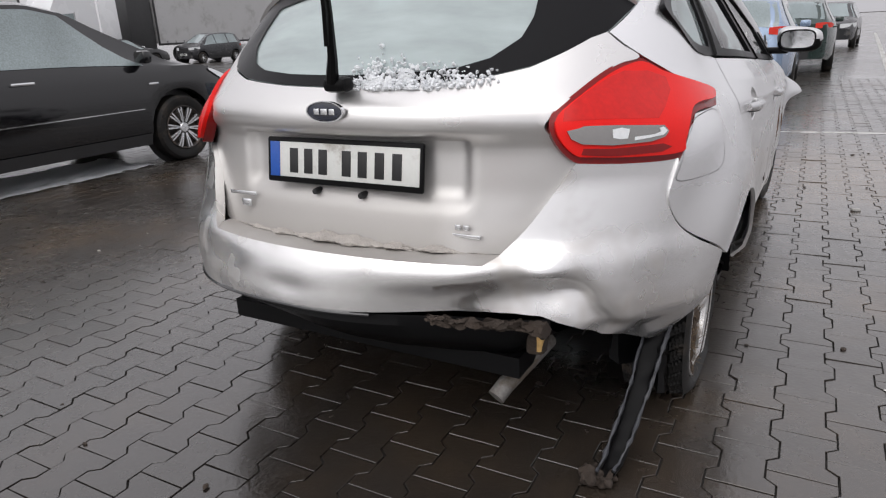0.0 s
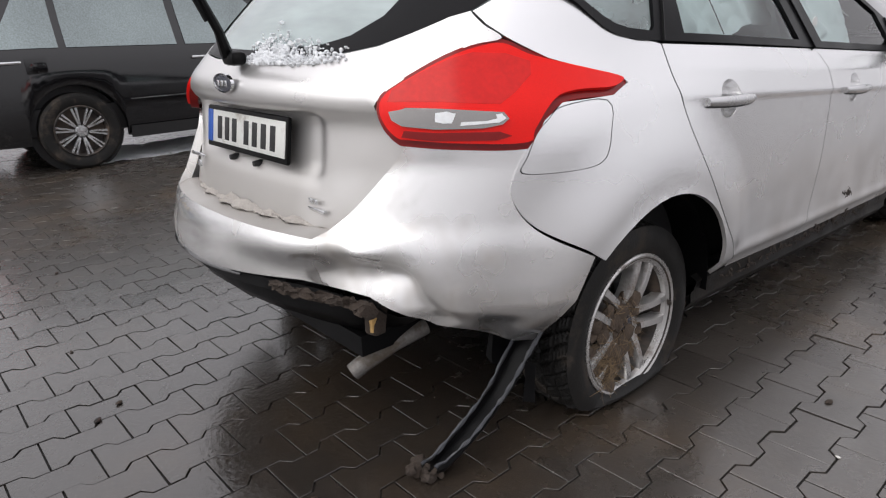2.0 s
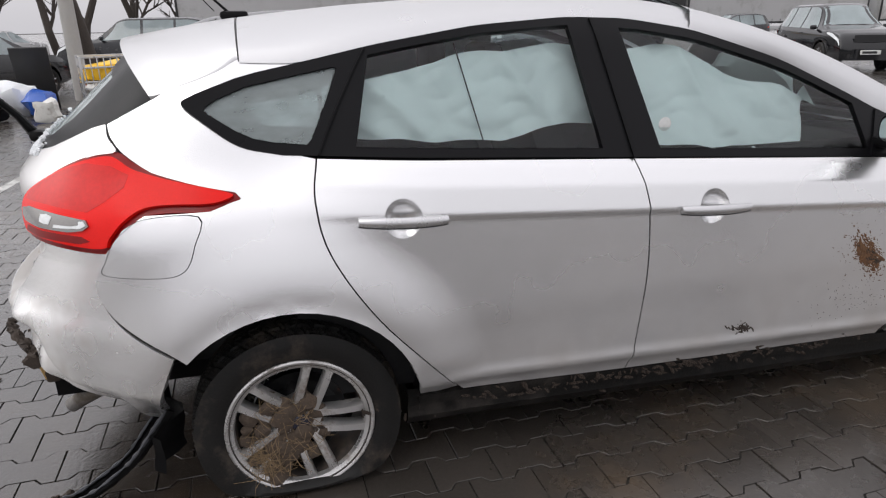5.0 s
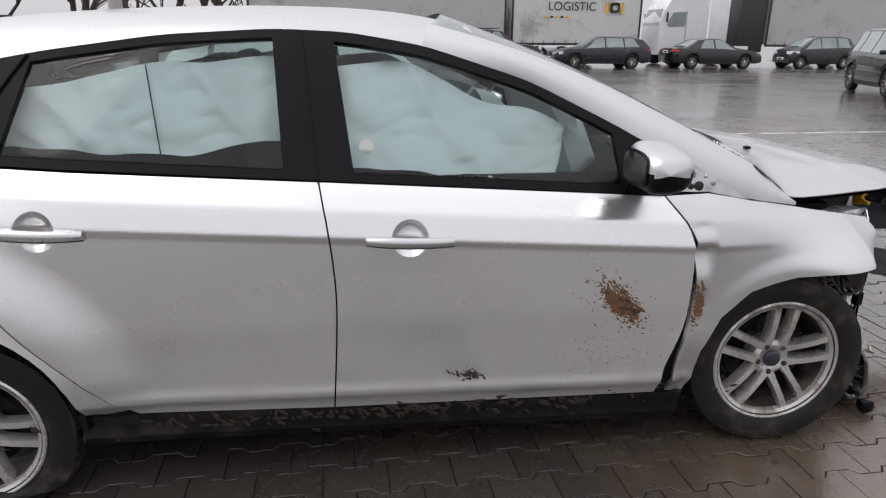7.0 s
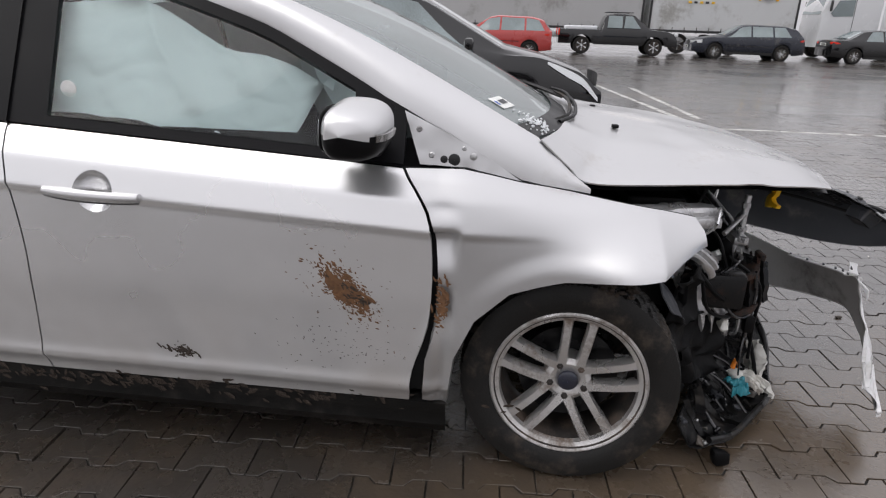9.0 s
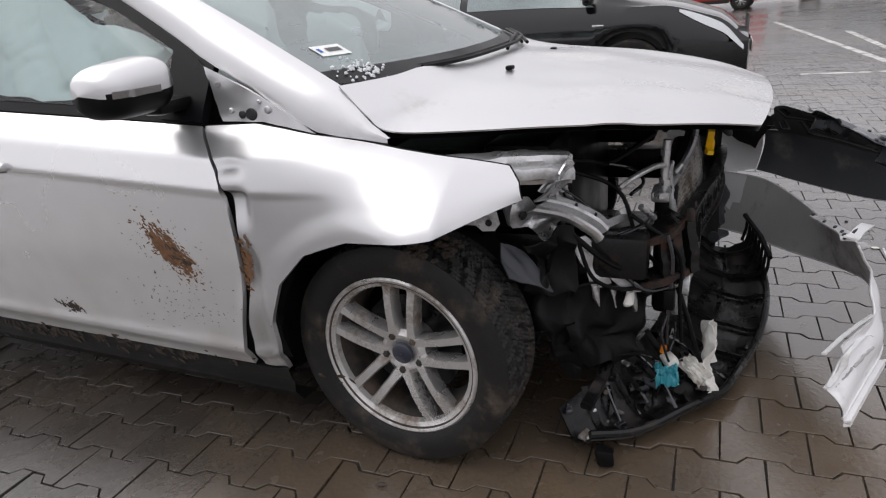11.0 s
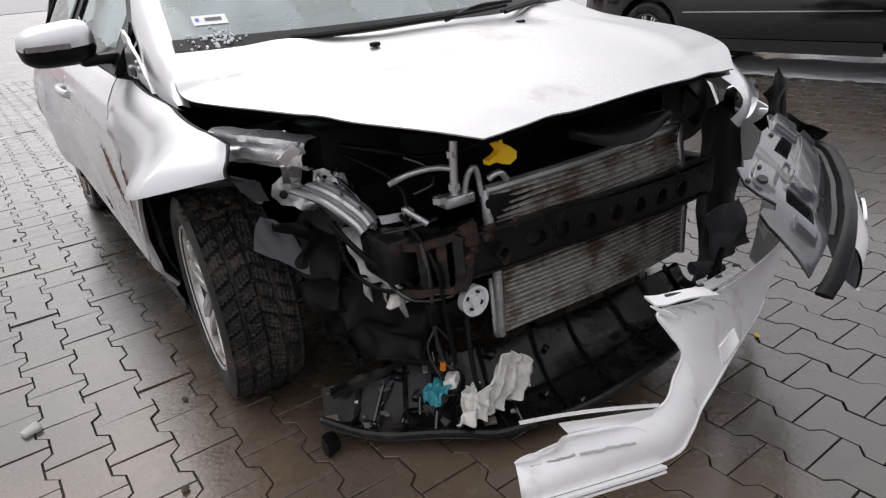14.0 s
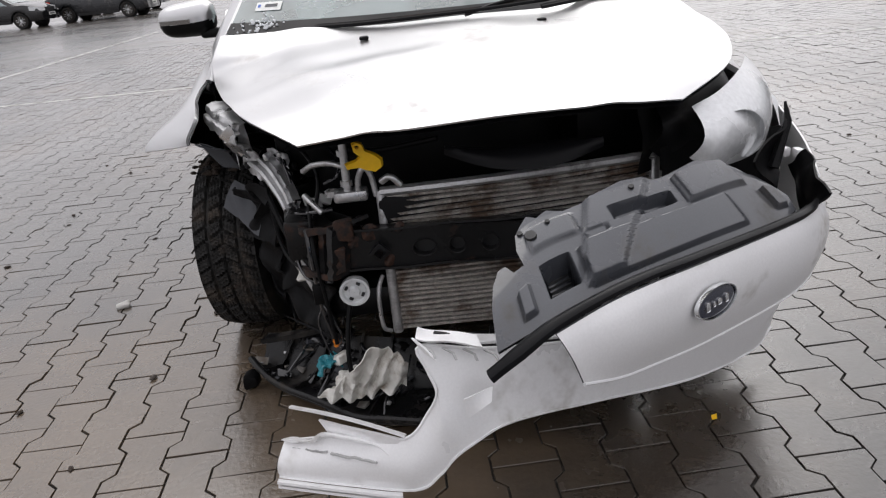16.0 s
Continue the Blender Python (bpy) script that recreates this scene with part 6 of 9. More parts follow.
brackets = part("headlamp_mount", thicken(grid(rail_rows), 0.003), bare_metal, wreck, "torn galvanised sheet where the headlamp sat")
# its end folded down into a gusset
sheet([(0.652, 3.066, 0.806), (0.628, 3.050, 0.800), (0.640, 2.985, 0.700), (0.676, 2.990, 0.716)], 0.010, 2)
sheet([(0.700, 3.030, 0.752), (0.655, 3.062, 0.744), (0.648, 3.000, 0.690), (0.682, 2.975, 0.690)], 0.010, 5)
# the plate that sweeps down from the gusset to the crash box
SW_O, SW_A = Vector((0.676, 2.918, 0.648)), Vector((-0.80, 0.60, 0.0))


def swept(u, v):
    p = SW_O + SW_A * u + Vector((0, 0, v))
    lip = 0.012 * smooth((0.018 - abs(v + 0.035 - 0.35 * (u - 0.06))) / 0.010)
    return p + Vector((0.6, 0.8, 0)) * (lip + 0.014 * noise.noise(Vector((u * 22, v * 22, 3))))


SWEPT = [(-0.020, 0.000), (-0.012, 0.030), (0.018, 0.052), (0.050, 0.044), (0.078, 0.010), (0.096, 0.022), (0.100, 0.060), (0.128, 0.064), (0.150, 0.050), (0.178, 0.046), (0.190, 0.010), (0.176, -0.040), (0.186, -0.090), (0.176, -0.128), (0.146, -0.138), (0.112, -0.112), (0.078, -0.062), (0.040, -0.030), (0.000, -0.028)]
round_hole = lambda u, v, r: [(u + r * math.cos(t), v + r * math.sin(t)) for t in (2 * math.pi * k / 10 for k in range(10))]
part("swept_plate", thicken(panel(SWEPT, swept, 0.009, 0, (0.6, 0.8, 0), holes=[round_hole(0.150, 0.016, 0.009), round_hole(0.156, -0.030, 0.009), round_hole(0.128, 0.040, 0.006), round_hole(0.162, -0.100, 0.008), round_hole(0.135, -0.085, 0.006)]), 0.003), bare_metal, brackets)
part("bolt", lathe([(0.0, 0.012), (0.006, 0.012), (0.010, 0.007), (0.010, 0.0005)], 6), black_steel, brackets, "", Matrix.Translation(Vector(swept(0.018, 0.006)) + Vector((0.004, 0.006, 0))) @ pose(0, 0, 0, 0, 0, 53))
# a folded channel down to the crash box, and a bright gusset at the end of the rail
LEFT_EDGE = cr([(0.661, 2.949, 0.660), (0.606, 3.022, 0.628), (0.560, 3.084, 0.572), (0.547, 3.101, 0.545)], 5)
RIGHT_EDGE = cr([(0.575, 2.985, 0.680), (0.545, 3.030, 0.655), (0.515, 3.085, 0.618), (0.500, 3.115, 0.585)], 5)
channel = []
for a, b in zip(LEFT_EDGE, RIGHT_EDGE):
    channel.append([a.lerp(b, q / 12) + Vector((0.60, 0.72, 0.34)) * (0.016 + h) for q, h in zip(range(13), (-0.014, 0.0, 0.004, 0.004, -0.010, -0.012, 0.0, 0.010, 0.011, -0.002, -0.004, 0.006, -0.012))])
strut = part("channel_strut", thicken(grid(channel), 0.003), bare_metal, brackets)
for i in (6, 10):
    p = channel[i][10]
    part("strut_hole", block(0.010, 0.004, 0.020, 0.003), ink, strut, "", pose(p.x + 0.004, p.y + 0.005, p.z + 0.002, -15, 0, -35))
sheet([(0.708, 3.044, 0.772), (0.668, 3.060, 0.804), (0.655, 3.070, 0.786), (0.682, 3.040, 0.744)], 0.004, 17, 8, mat=alloy_clean, name="gusset")
sheet([(0.690, 3.036, 0.760), (0.668, 3.052, 0.762), (0.652, 3.020, 0.706), (0.668, 3.008, 0.700)], 0.004, 18, 8, mat=alloy_clean, name="gusset")
# the strip that hooks round the end of the crash box
for line, w, seed in (([(0.560, 3.052, 0.560), (0.545, 3.085, 0.500), (0.540, 3.105, 0.445), (0.532, 3.118, 0.415)], 0.052, 4), ([(0.515, 3.100, 0.575), (0.518, 3.128, 0.510), (0.520, 3.150, 0.450), (0.508, 3.185, 0.410), (0.482, 3.225, 0.396), (0.450, 3.255, 0.402)], 0.036, 8)):
    part("torn_strip", rough_up(ribbon(cr(line, 6), w, 0.006, (-0.55, 0.80, 0.2)), 0.016, 26, seed), bare_metal, brackets)
sheet([(0.500, 3.110, 0.590), (0.440, 3.165, 0.592), (0.436, 3.170, 0.570), (0.496, 3.118, 0.566)], 0.008, 7)
for x, y, z in ((0.520, 3.140, 0.392), (0.500, 3.190, 0.380), (0.548, 3.100, 0.405)):
    part("torn_spike", rough_up(tube([(x, y, z + 0.02), (x + 0.004, y + 0.006, z - 0.015), (x - 0.002, y + 0.010, z - 0.045)], [0.012, 0.008, 0.002], 6), 0.01, 40, x), bare_metal, brackets)
sheet([(0.80, 2.93, 0.735), (0.72, 2.93, 0.700), (0.705, 2.915, 0.640), (0.745, 2.93, 0.655)], 0.006, 6, mat=grey_plastic)
part("torn_foil", rough_up(block(0.07, 0.02, 0.04, 0.006, (0.50, 3.185, 0.385)), 0.02, 30), foil, brackets)
# aluminium pipes of the cooling circuit
pipe_block = part("pipe_block", block(0.09, 0.05, 0.03, 0.008, (0.345, 3.245, 0.625)), bare_metal, wreck, "aluminium pipe block over the radiator")
for pts, r in (([(0.352, 3.25, 0.63), (0.350, 3.252, 0.70), (0.347, 3.256, 0.775)], 0.011), ([(0.325, 3.255, 0.63), (0.318, 3.26, 0.675), (0.300, 3.265, 0.70), (0.285, 3.262, 0.675), (0.278, 3.262, 0.62)], 0.008), ([(0.35, 3.254, 0.705), (0.39, 3.23, 0.712), (0.44, 3.19, 0.70), (0.475, 3.15, 0.675)], 0.008), ([(0.26, 3.27, 0.66), (0.235, 3.285, 0.675), (0.21, 3.285, 0.65)], 0.009), ([(0.43, 3.235, 0.58), (0.455, 3.22, 0.605), (0.475, 3.205, 0.625)], 0.009)):
    part("cooling_pipe", tube(cr(pts, 5), r, 10), bare_metal, pipe_block)
for x, y, z, r in ((0.352, 3.252, 0.66, 0.016), (0.352, 3.252, 0.742, 0.014), (0.395, 3.245, 0.635, 0.018)):
    part("pipe_nut", lathe([(-0.008, r * 0.6), (-0.008, r), (0.008, r), (0.008, r * 0.6)], 6, "z"), bare_metal, pipe_block, "", Matrix.Translation((x, y, z)))
part("yellow_lever", thicken(panel([(-0.022, 0.040), (-0.012, 0.046), (0.001, 0.040), (0.006, 0.022), (0.026, 0.012), (0.042, -0.002), (0.042, -0.020), (0.026, -0.032), (0.004, -0.026), (-0.012, -0.018), (-0.040, -0.018), (-0.043, -0.007), (-0.018, -0.002), (-0.006, 0.008), (-0.020, 0.024)], lambda u, v: (0.292 - u, 3.366 + 0.1 * v + 4 * u * u, 0.748 + v), 0.008, 0, (0, 1, 0), holes=[[(-0.011 + 0.005 * math.cos(t), 0.034 + 0.005 * math.sin(t)) for t in (2 * math.pi * k / 10 for k in range(10))]]), 0.016), yellow, wreck, "yellow plastic lever")
pulley = part("pulley", lathe([(-0.012, 0.040), (0.012, 0.041), (0.012, 0.034), (0.004, 0.030), (0.004, 0.016), (0.014, 0.013), (0.014, 0.0005)], 32, "y"), white_gloss, wreck, "bright pulley low in the engine bay", Matrix.Translation((0.368, 3.318, 0.378)))
for k in range(4):
    part("pulley_slot", block(0.008, 0.006, 0.012, 0.002), ink, pulley, "", pose(0.024 * math.cos(k * 1.57 + 0.5), 0.006, 0.024 * math.sin(k * 1.57 + 0.5), 0, -math.degrees(k * 1.57 + 0.5), 0))

# wheel-house liner, torn and folded beside the front tyre
FLAP_O, FLAP_A, FLAP_B = Vector((0.730, 2.898, 0.600)), Vector((0.047, 0.032, -0.074)), Vector((-0.086, 0.102, -0.120))
part("liner_flap", thicken(panel([(0.0, 0.0), (0.55, -0.02), (1.0, 0.0), (0.80, 0.34), (0.62, 0.62), (0.45, 1.0), (0.05, 0.90), (-0.28, 0.52), (-0.18, 0.20)], lambda u, v: FLAP_O + FLAP_A * u + FLAP_B * v + 0.006 * noise.noise_vector(Vector((u * 3, v * 3, 1))), 0.06, 0, (0.6, 0.8, 0)), 0.004), grey_plastic, wreck, "torn grey liner flap beside the tyre")
sheet([(0.845, 2.735, 0.668), (0.800, 2.975, 0.738), (0.735, 2.935, 0.700), (0.742, 2.800, 0.664)], 0.006, 41, 8, mat=grey_plastic, name="fender_lining", parent=right_fender)
TAB = panel([(0.0, 0.012), (0.03, -0.010), (0.07, -0.014), (0.085, -0.030), (0.115, -0.030), (0.128, -0.012), (0.122, 0.020), (0.0, 0.022)], lambda u, v: (0.742 - 0.25 * u, 2.765 + u, 0.655 + v), 0.012, 0, (1, 0.3, 0))
tab = part("fender_tab", thicken(TAB, 0.003), bare_metal, right_fender, "bare bracket with holes under the fender")
for u, v in ((0.045, 0.006), (0.102, -0.008)):
    part("tab_hole", lathe([(0.0, 0.009), (0.003, 0.008), (0.003, 0.0005)], 12), ink, tab, "", Matrix.Translation((0.745 - 0.25 * u, 2.765 + u, 0.655 + v)))
# black sheets paint the shaded hollow between tyre and radiator
sheet([(0.70, 2.95, 0.62), (0.60, 3.06, 0.60), (0.58, 3.05, 0.16), (0.64, 3.01, 0.20)], 0.06, 12, 20, mat=backing_black, name="shade_backing", parent=wreck)
sheet([(0.62, 3.02, 0.45), (0.45, 3.22, 0.42), (0.44, 3.22, 0.16), (0.60, 3.05, 0.18)], 0.05, 15, 20, mat=backing_black, name="shade_backing", parent=wreck)

# --- lower tray lying on the ground
TB = cr([(0.70, 3.03, 0.12), (0.58, 3.09, 0.13), (0.46, 3.14, 0.14), (0.32, 3.20, 0.15), (0.16, 3.24, 0.16), (0.0, 3.26, 0.17), (-0.16, 3.28, 0.18), (-0.30, 3.31, 0.20), (-0.42, 3.34, 0.23)], 5)
TF = cr([(0.745, 3.12, 0.075), (0.690, 3.195, 0.052), (0.572, 3.305, 0.046), (0.41, 3.430, 0.042), (0.24, 3.490, 0.044), (0.07, 3.545, 0.085), (-0.11, 3.566, 0.125), (-0.27, 3.553, 0.165), (-0.38, 3.515, 0.25)], 5)
tray_rows = []
for b, q in zip(TB, TF):
    tray_rows.append([b.lerp(q, k / 10) + Vector((0, 0, -0.05 * math.sin(math.pi * k / 10) + 0.01 * noise.noise(b * 6 + q * 4 * (k / 10)))) for k in range(11)])
for row in tray_rows:
    for p in row:
        p.z = max(p.z, 0.012)
tray = part("lower_tray", thicken(grid(tray_rows), 0.006), tray_black, wreck, "black plastic lower tray with ribs, dragging on the ground")
part("tray_rim", tube([row[-1] + Vector((0, 0, 0.012)) for row in tray_rows], 0.011, 8), tray_black, tray)
for i in (4, 9, 13, 16, 21, 25, 30, 34, 38):
    part("tray_rib", ribbon([p + Vector((0, 0, 0.012)) for p in tray_rows[i]], 0.007, 0.012 + 0.010 * ((i * 7) % 5) / 5, (1, 0.2, 0)), tray_black, tray)
for k in (5,):
    part("tray_rib", ribbon([row[k] + Vector((0, 0, 0.006)) for row in tray_rows[14:]], 0.008, 0.010, (0, 1, 0.1)), tray_black, tray)
part("tray_step", ribbon([p + Vector((0, 0, 0.035)) for p in cr([(0.70, 3.10, 0.10), (0.60, 3.12, 0.115), (0.50, 3.13, 0.13), (0.44, 3.17, 0.125)], 4)], 0.030, 0.016, (0.3, 0.95, 0)), tray_black, tray)
part("tray_lug", rough_up(block(0.045, 0.05, 0.05, 0.015, (0.745, 3.16, 0.03)), 0.015, 30), black_plastic, tray)
for i in range(8):
    p = Vector((-0.20 - 0.030 * i, 3.555 - 0.010 * i, 0.150 + 0.010 * i))
    part("grille_slat", ribbon([p, p + Vector((0.0, 0.012, 0.05)), p + Vector((0.0, 0.014, 0.095))], 0.011, 0.01), black_plastic, tray)
part("grille_rail", tube([(-0.18, 3.570, 0.245), (-0.30, 3.545, 0.275), (-0.43, 3.490, 0.315)], 0.009, 8), black_plastic, tray)
part("fallen_strut", tube([(-0.44, 3.385, 0.215), (-0.50, 3.405, 0.208), (-0.545, 3.43, 0.196)], [0.022, 0.020, 0.013], 10), grey_plastic, tray)
sheet([(-0.50, 3.39, 0.38), (-0.64, 3.41, 0.40), (-0.68, 3.42, 0.24), (-0.53, 3.41, 0.23)], 0.035, 52, 14, mat=grey_plastic, name="crushed_duct", parent=tray)

# random shards and cables, added as clutter and to give the black tray glints
random.seed(33)
for k in range(46):
    row = tray_rows[random.randint(1, 22)]
    q = row[random.randint(1, 9)]
    s = random.uniform(0.012, 0.045)
    shard = rough_up(block(s, s * random.uniform(0.3, 0.8), s * random.uniform(0.15, 0.4), 0.002), s * 0.35, 45)
    part("glint_shard", shard, (black_gloss, grey_plastic, tray_black, black_gloss, muddy_pipe, bare_metal)[k % 6], tray, "", pose(q.x, q.y, q.z + 0.014, random.uniform(-35, 35), random.uniform(-35, 35), random.uniform(0, 180)))
for k in range(9):
    row = tray_rows[random.randint(4, 18)]
    a, b = row[random.randint(0, 4)], row[random.randint(5, 9)]
    m = (a + b) / 2 + Vector((random.uniform(-0.05, 0.05), random.uniform(-0.03, 0.03), 0.03))
    part("loose_cable", tube(cr([a + Vector((0, 0, 0.02)), m, b + Vector((0.03, 0, 0.014))], 7), random.uniform(0.003, 0.006), 6), black_gloss, tray)

# scraps on the tray
def crumple(cx, cy, cz, sx, sy, sz, seed, n=22):
    rows = []
    for i in range(n + 1):
        row = []
        for j in range(n + 1):
            u, v = i / n - 0.5, j / n - 0.5
            fold = 0.3 * math.sin(v * 46 + 2.5 * noise.noise(Vector((u * 3, v * 3, seed)))) * 0.25
            edge = 1 + 0.16 * noise.noise(Vector((u * 6, v * 6, seed + 3)))
            row.append(Vector((cx + sx * u * edge, cy + sy * v * edge, cz + sz * (0.5 - 2.2 * u * u + fold + 0.5 * noise.noise(Vector((u * 5, v * 5, seed)))))))
        rows.append(row)
    return thicken(grid(rows), 0.003)


SHEET = [(0.508, 0.108), (0.470, 0.128), (0.430, 0.145), (0.405, 0.175), (0.372, 0.205), (0.352, 0.232), (0.322, 0.238), (0.296, 0.222), (0.262, 0.204), (0.247, 0.176), (0.256, 0.140), (0.262, 0.108), (0.300, 0.094), (0.335, 0.100), (0.358, 0.078), (0.385, 0.084), (0.410, 0.072), (0.440, 0.092), (0.480, 0.096)]


def sheet_folds(u, v):
    w = Vector((u * 16, v * 16, 2.0))
    folds = 0.010 * math.sin(u * 150 + v * 70 + 3 * noise.noise(w)) + 0.022 * noise.noise(w * 0.9) + 0.012 * abs(noise.noise(w * 2.3))
    return (u, 3.395 + 0.10 * (0.16 - v) + 0.25 * max(0.0, u - 0.40) * -0.4 + folds, v + 0.006 * noise.noise(w * 1.7))


tagged(part("crumpled_sheet", thicken(panel(SHEET, sheet_folds, 0.0055, 0, (0, 1, 0)), 0.003), foil), "crumpled white plastic sheet standing on the tray", "debris")
tagged(part("crumpled_sheet", crumple(0, 0, 0, 0.09, 0.05, 0.03, 6), foil, None, "", pose(0.425, 3.36, 0.120, 30, 20, 50)), "torn strip of white plastic on the tray", "debris")
tagged(part("turquoise_scrap", crumple(0, 0, 0, 0.07, 0.06, 0.035, 9), blue_bit, None, "", pose(0.478, 3.285, 0.128, 0, 15, 10)), "shiny turquoise plastic scrap on the tray", "debris")
tagged(part("lamp_socket", rough_up(block(0.045, 0.035, 0.03, 0.008), 0.01, 40), foil, None, "", pose(0.440, 3.290, 0.155, 20, 0, 30)), "white lamp socket on the tray", "debris")
tagged(part("orange_plug", tube([(0, 0, 0), (0, 0.003, 0.022), (0.002, 0.004, 0.036)], [0.009, 0.008, 0.006], 8), orange, None, "", pose(0.450, 3.272, 0.185)), "small orange plug hanging from a cable", "debris")

# --- torn-off nose of the front bumper, hanging forwards
T = cr([(-0.755, 3.545, 0.588), (-0.700, 3.612, 0.588), (-0.595, 3.699, 0.600), (-0.329, 3.859, 0.620), (-0.209, 3.923, 0.626), (-0.118, 3.970, 0.624), (-0.022, 4.012, 0.605)], 6)
B = cr([(-0.770, 3.535, 0.405), (-0.715, 3.596, 0.402), (-0.605, 3.676, 0.404), (-0.365, 3.826, 0.425), (-0.235, 3.905, 0.446), (-0.150, 3.962, 0.468), (-0.068, 4.012, 0.500)], 6)


def cover_rows(d=0.0, n=12):
    rows = []
    for i, (t, b) in enumerate(zip(T, B)):
        j = min(i, len(T) - 2)
        along = (T[j + 1] - T[j]).normalized()
        out = along.cross((b - t).normalized())
        out = out if out.y > 0 else -out
        rows.append([t.lerp(b, k / n) + out * (0.026 * math.sin(math.pi * (k / n) ** 0.8) * (1 - 0.6 * smooth((i - 28) / 8)) - d) for k in range(n + 1)])
    return rows


cover = part("front_bumper_cover", grid(cover_rows()), white_back, wreck, "torn-off white front bumper cover hanging to the ground")
part("cover_inside", grid(cover_rows(0.005)), grey_plastic, cover)
part("cover_edge", tube(B, 0.0035, 6), white_back, cover)
# its end, running back to the wheel
flank_top = cr([(-0.757, 3.542, 0.592), (-0.800, 3.46, 0.622), (-0.840, 3.32, 0.668), (-0.862, 3.155, 0.716)], 6)
flank_low = cr([(-0.772, 3.532, 0.405), (-0.812, 3.45, 0.385), (-0.848, 3.32, 0.36), (-0.866, 3.155, 0.36)], 6)
part("cover_flank", thicken(grid([[t.lerp(b, k / 8) + Vector((-0.020, 0.012, 0)) * math.sin(math.pi * k / 8) for k in range(9)] for t, b in zip(flank_top, flank_low)]), 0.004), white_back, cover)
for k, (y, z) in enumerate(((3.36, 0.640), (3.30, 0.628), (3.42, 0.60))):
    part("clip_tooth", block(0.020, 0.030, 0.026, 0.005, (-0.805, y, z)), white_back, cover)
# black rubber trim along the top, its loose end drooping
trim_line = cr([(-0.742, 3.556, 0.590), (-0.692, 3.610, 0.596), (-0.590, 3.690, 0.608), (-0.335, 3.842, 0.630), (-0.212, 3.906, 0.636), (-0.120, 3.955, 0.634), (-0.022, 3.998, 0.615), (0.045, 4.018, 0.580), (0.091, 4.020, 0.546)], 6)
trim_rows = []
for i, p in enumerate(trim_line):
    d = (trim_line[min(i + 1, len(trim_line) - 1)] - trim_line[max(i - 1, 0)]).normalized()
    a = d.cross(Vector((0, 0, 1))).normalized()
    a = a if a.y > 0 else -a
    up = d.cross(a).normalized()
    up = up if up.z > 0 else -up
    w = lerp(0.012, 0.016, smooth((i - 30) / 12)) * (0.45 + 0.55 * smooth(i / 8))
    trim_rows.append([p + a * w * ca + up * w * 0.62 * cb for ca, cb in ((1.0, -0.5), (0.9, 0.45), (0.3, 0.95), (-0.35, 0.9), (-0.95, 0.35), (-1.0, -0.6), (0.0, -0.9))])
part("grille_trim", grid(trim_rows, closed=True, cap=True), satin_black, cover, "black grille trim along the top edge")
# black strip paints the deep shadow line beneath the trim
part("trim_shadow_line", ribbon([p + Vector((-0.012, -0.034, -0.016)) for p in trim_line[5:36]], 0.016, 0.010, (0.45, 0.89, 0.3)), ink, cover)
EMBLEM_AT = Vector((-0.352, 3.877, 0.550))
front_emblem = part("emblem", oval(0.058, 0.029, 0.006, (0, 0, 0)), emblem_dark, cover, "oval dark emblem with a chrome rim", look(EMBLEM_AT, EMBLEM_AT + Vector((-0.50, 0.85, 0.10))) @ pose(0, 0, 0, -90, 180, 0))
part("emblem_rim", oval_ring(0.061, 0.032, 0.007, (0, 0, 0), 0.08), chrome, front_emblem)
for dx, w, h in ((-0.030, 0.012, 0.020), (-0.012, 0.008, 0.012), (0.004, 0.012, 0.013), (0.026, 0.010, 0.018)):
    part("emblem_mark", block(w, 0.003, h, 0.003, (dx, -0.0075, 0)), chrome, front_emblem)

# grey air guide behind the trim, moulded with pockets
G_OUT = cr([(0.072, 3.985, 0.566), (-0.030, 3.958, 0.602), (-0.152, 3.886, 0.606), (-0.380, 3.770, 0.607), (-0.600, 3.648, 0.594), (-0.690, 3.580, 0.588)], 6)
G_IN = cr([(0.066, 3.885, 0.640), (-0.010, 3.786, 0.699), (-0.115, 3.738, 0.714), (-0.325, 3.655, 0.722), (-0.497, 3.562, 0.712), (-0.650, 3.552, 0.625)], 6)


def guide_point(s, q):
    """s along the trim from its loose end, q from the trim (0) inwards (1)."""
    i = max(0.0, min(s, 0.9999)) * (len(G_OUT) - 1)
    k = int(i)
    p = G_OUT[k].lerp(G_OUT[k + 1], i - k).lerp(G_IN[k].lerp(G_IN[k + 1], i - k), q)
    up = Vector((0.18, 0.38, 0.91))
    h = 0.010 * math.sin(max(0.0, min(1.0, q)) * math.pi)
    for s0, s1, q0, q1, dz, e in ((0.215, 0.335, 0.16, 0.50, -0.055, 0.008), (0.47, 0.60, 0.60, 0.80, -0.034, 0.008), (0.36, 0.72, 0.06, 0.50, 0.012, 0.012), (0.105, 0.165, 0.10, 0.42, 0.014, 0.012), (0.62, 0.80, 0.52, 0.96, 0.016, 0.014), (0.20, 0.40, 0.62, 0.94, 0.010, 0.02), (0.82, 0.90, 0.10, 0.46, 0.016, 0.012), (0.40, 0.455, 0.52, 0.62, -0.006, 0.008)):
        h += dz * smooth((s - s0) / e) * smooth((s1 - s) / e) * smooth((q - q0) / (e * 3)) * smooth((q1 - q) / (e * 3))
    # a ridge that runs slantwise across the middle
    h += 0.012 * smooth((s - 0.33 - 0.10 * q) / 0.02) * smooth((0.44 + 0.14 * q - s) / 0.02) * smooth((q - 0.08) / 0.05)
    return p + up * h


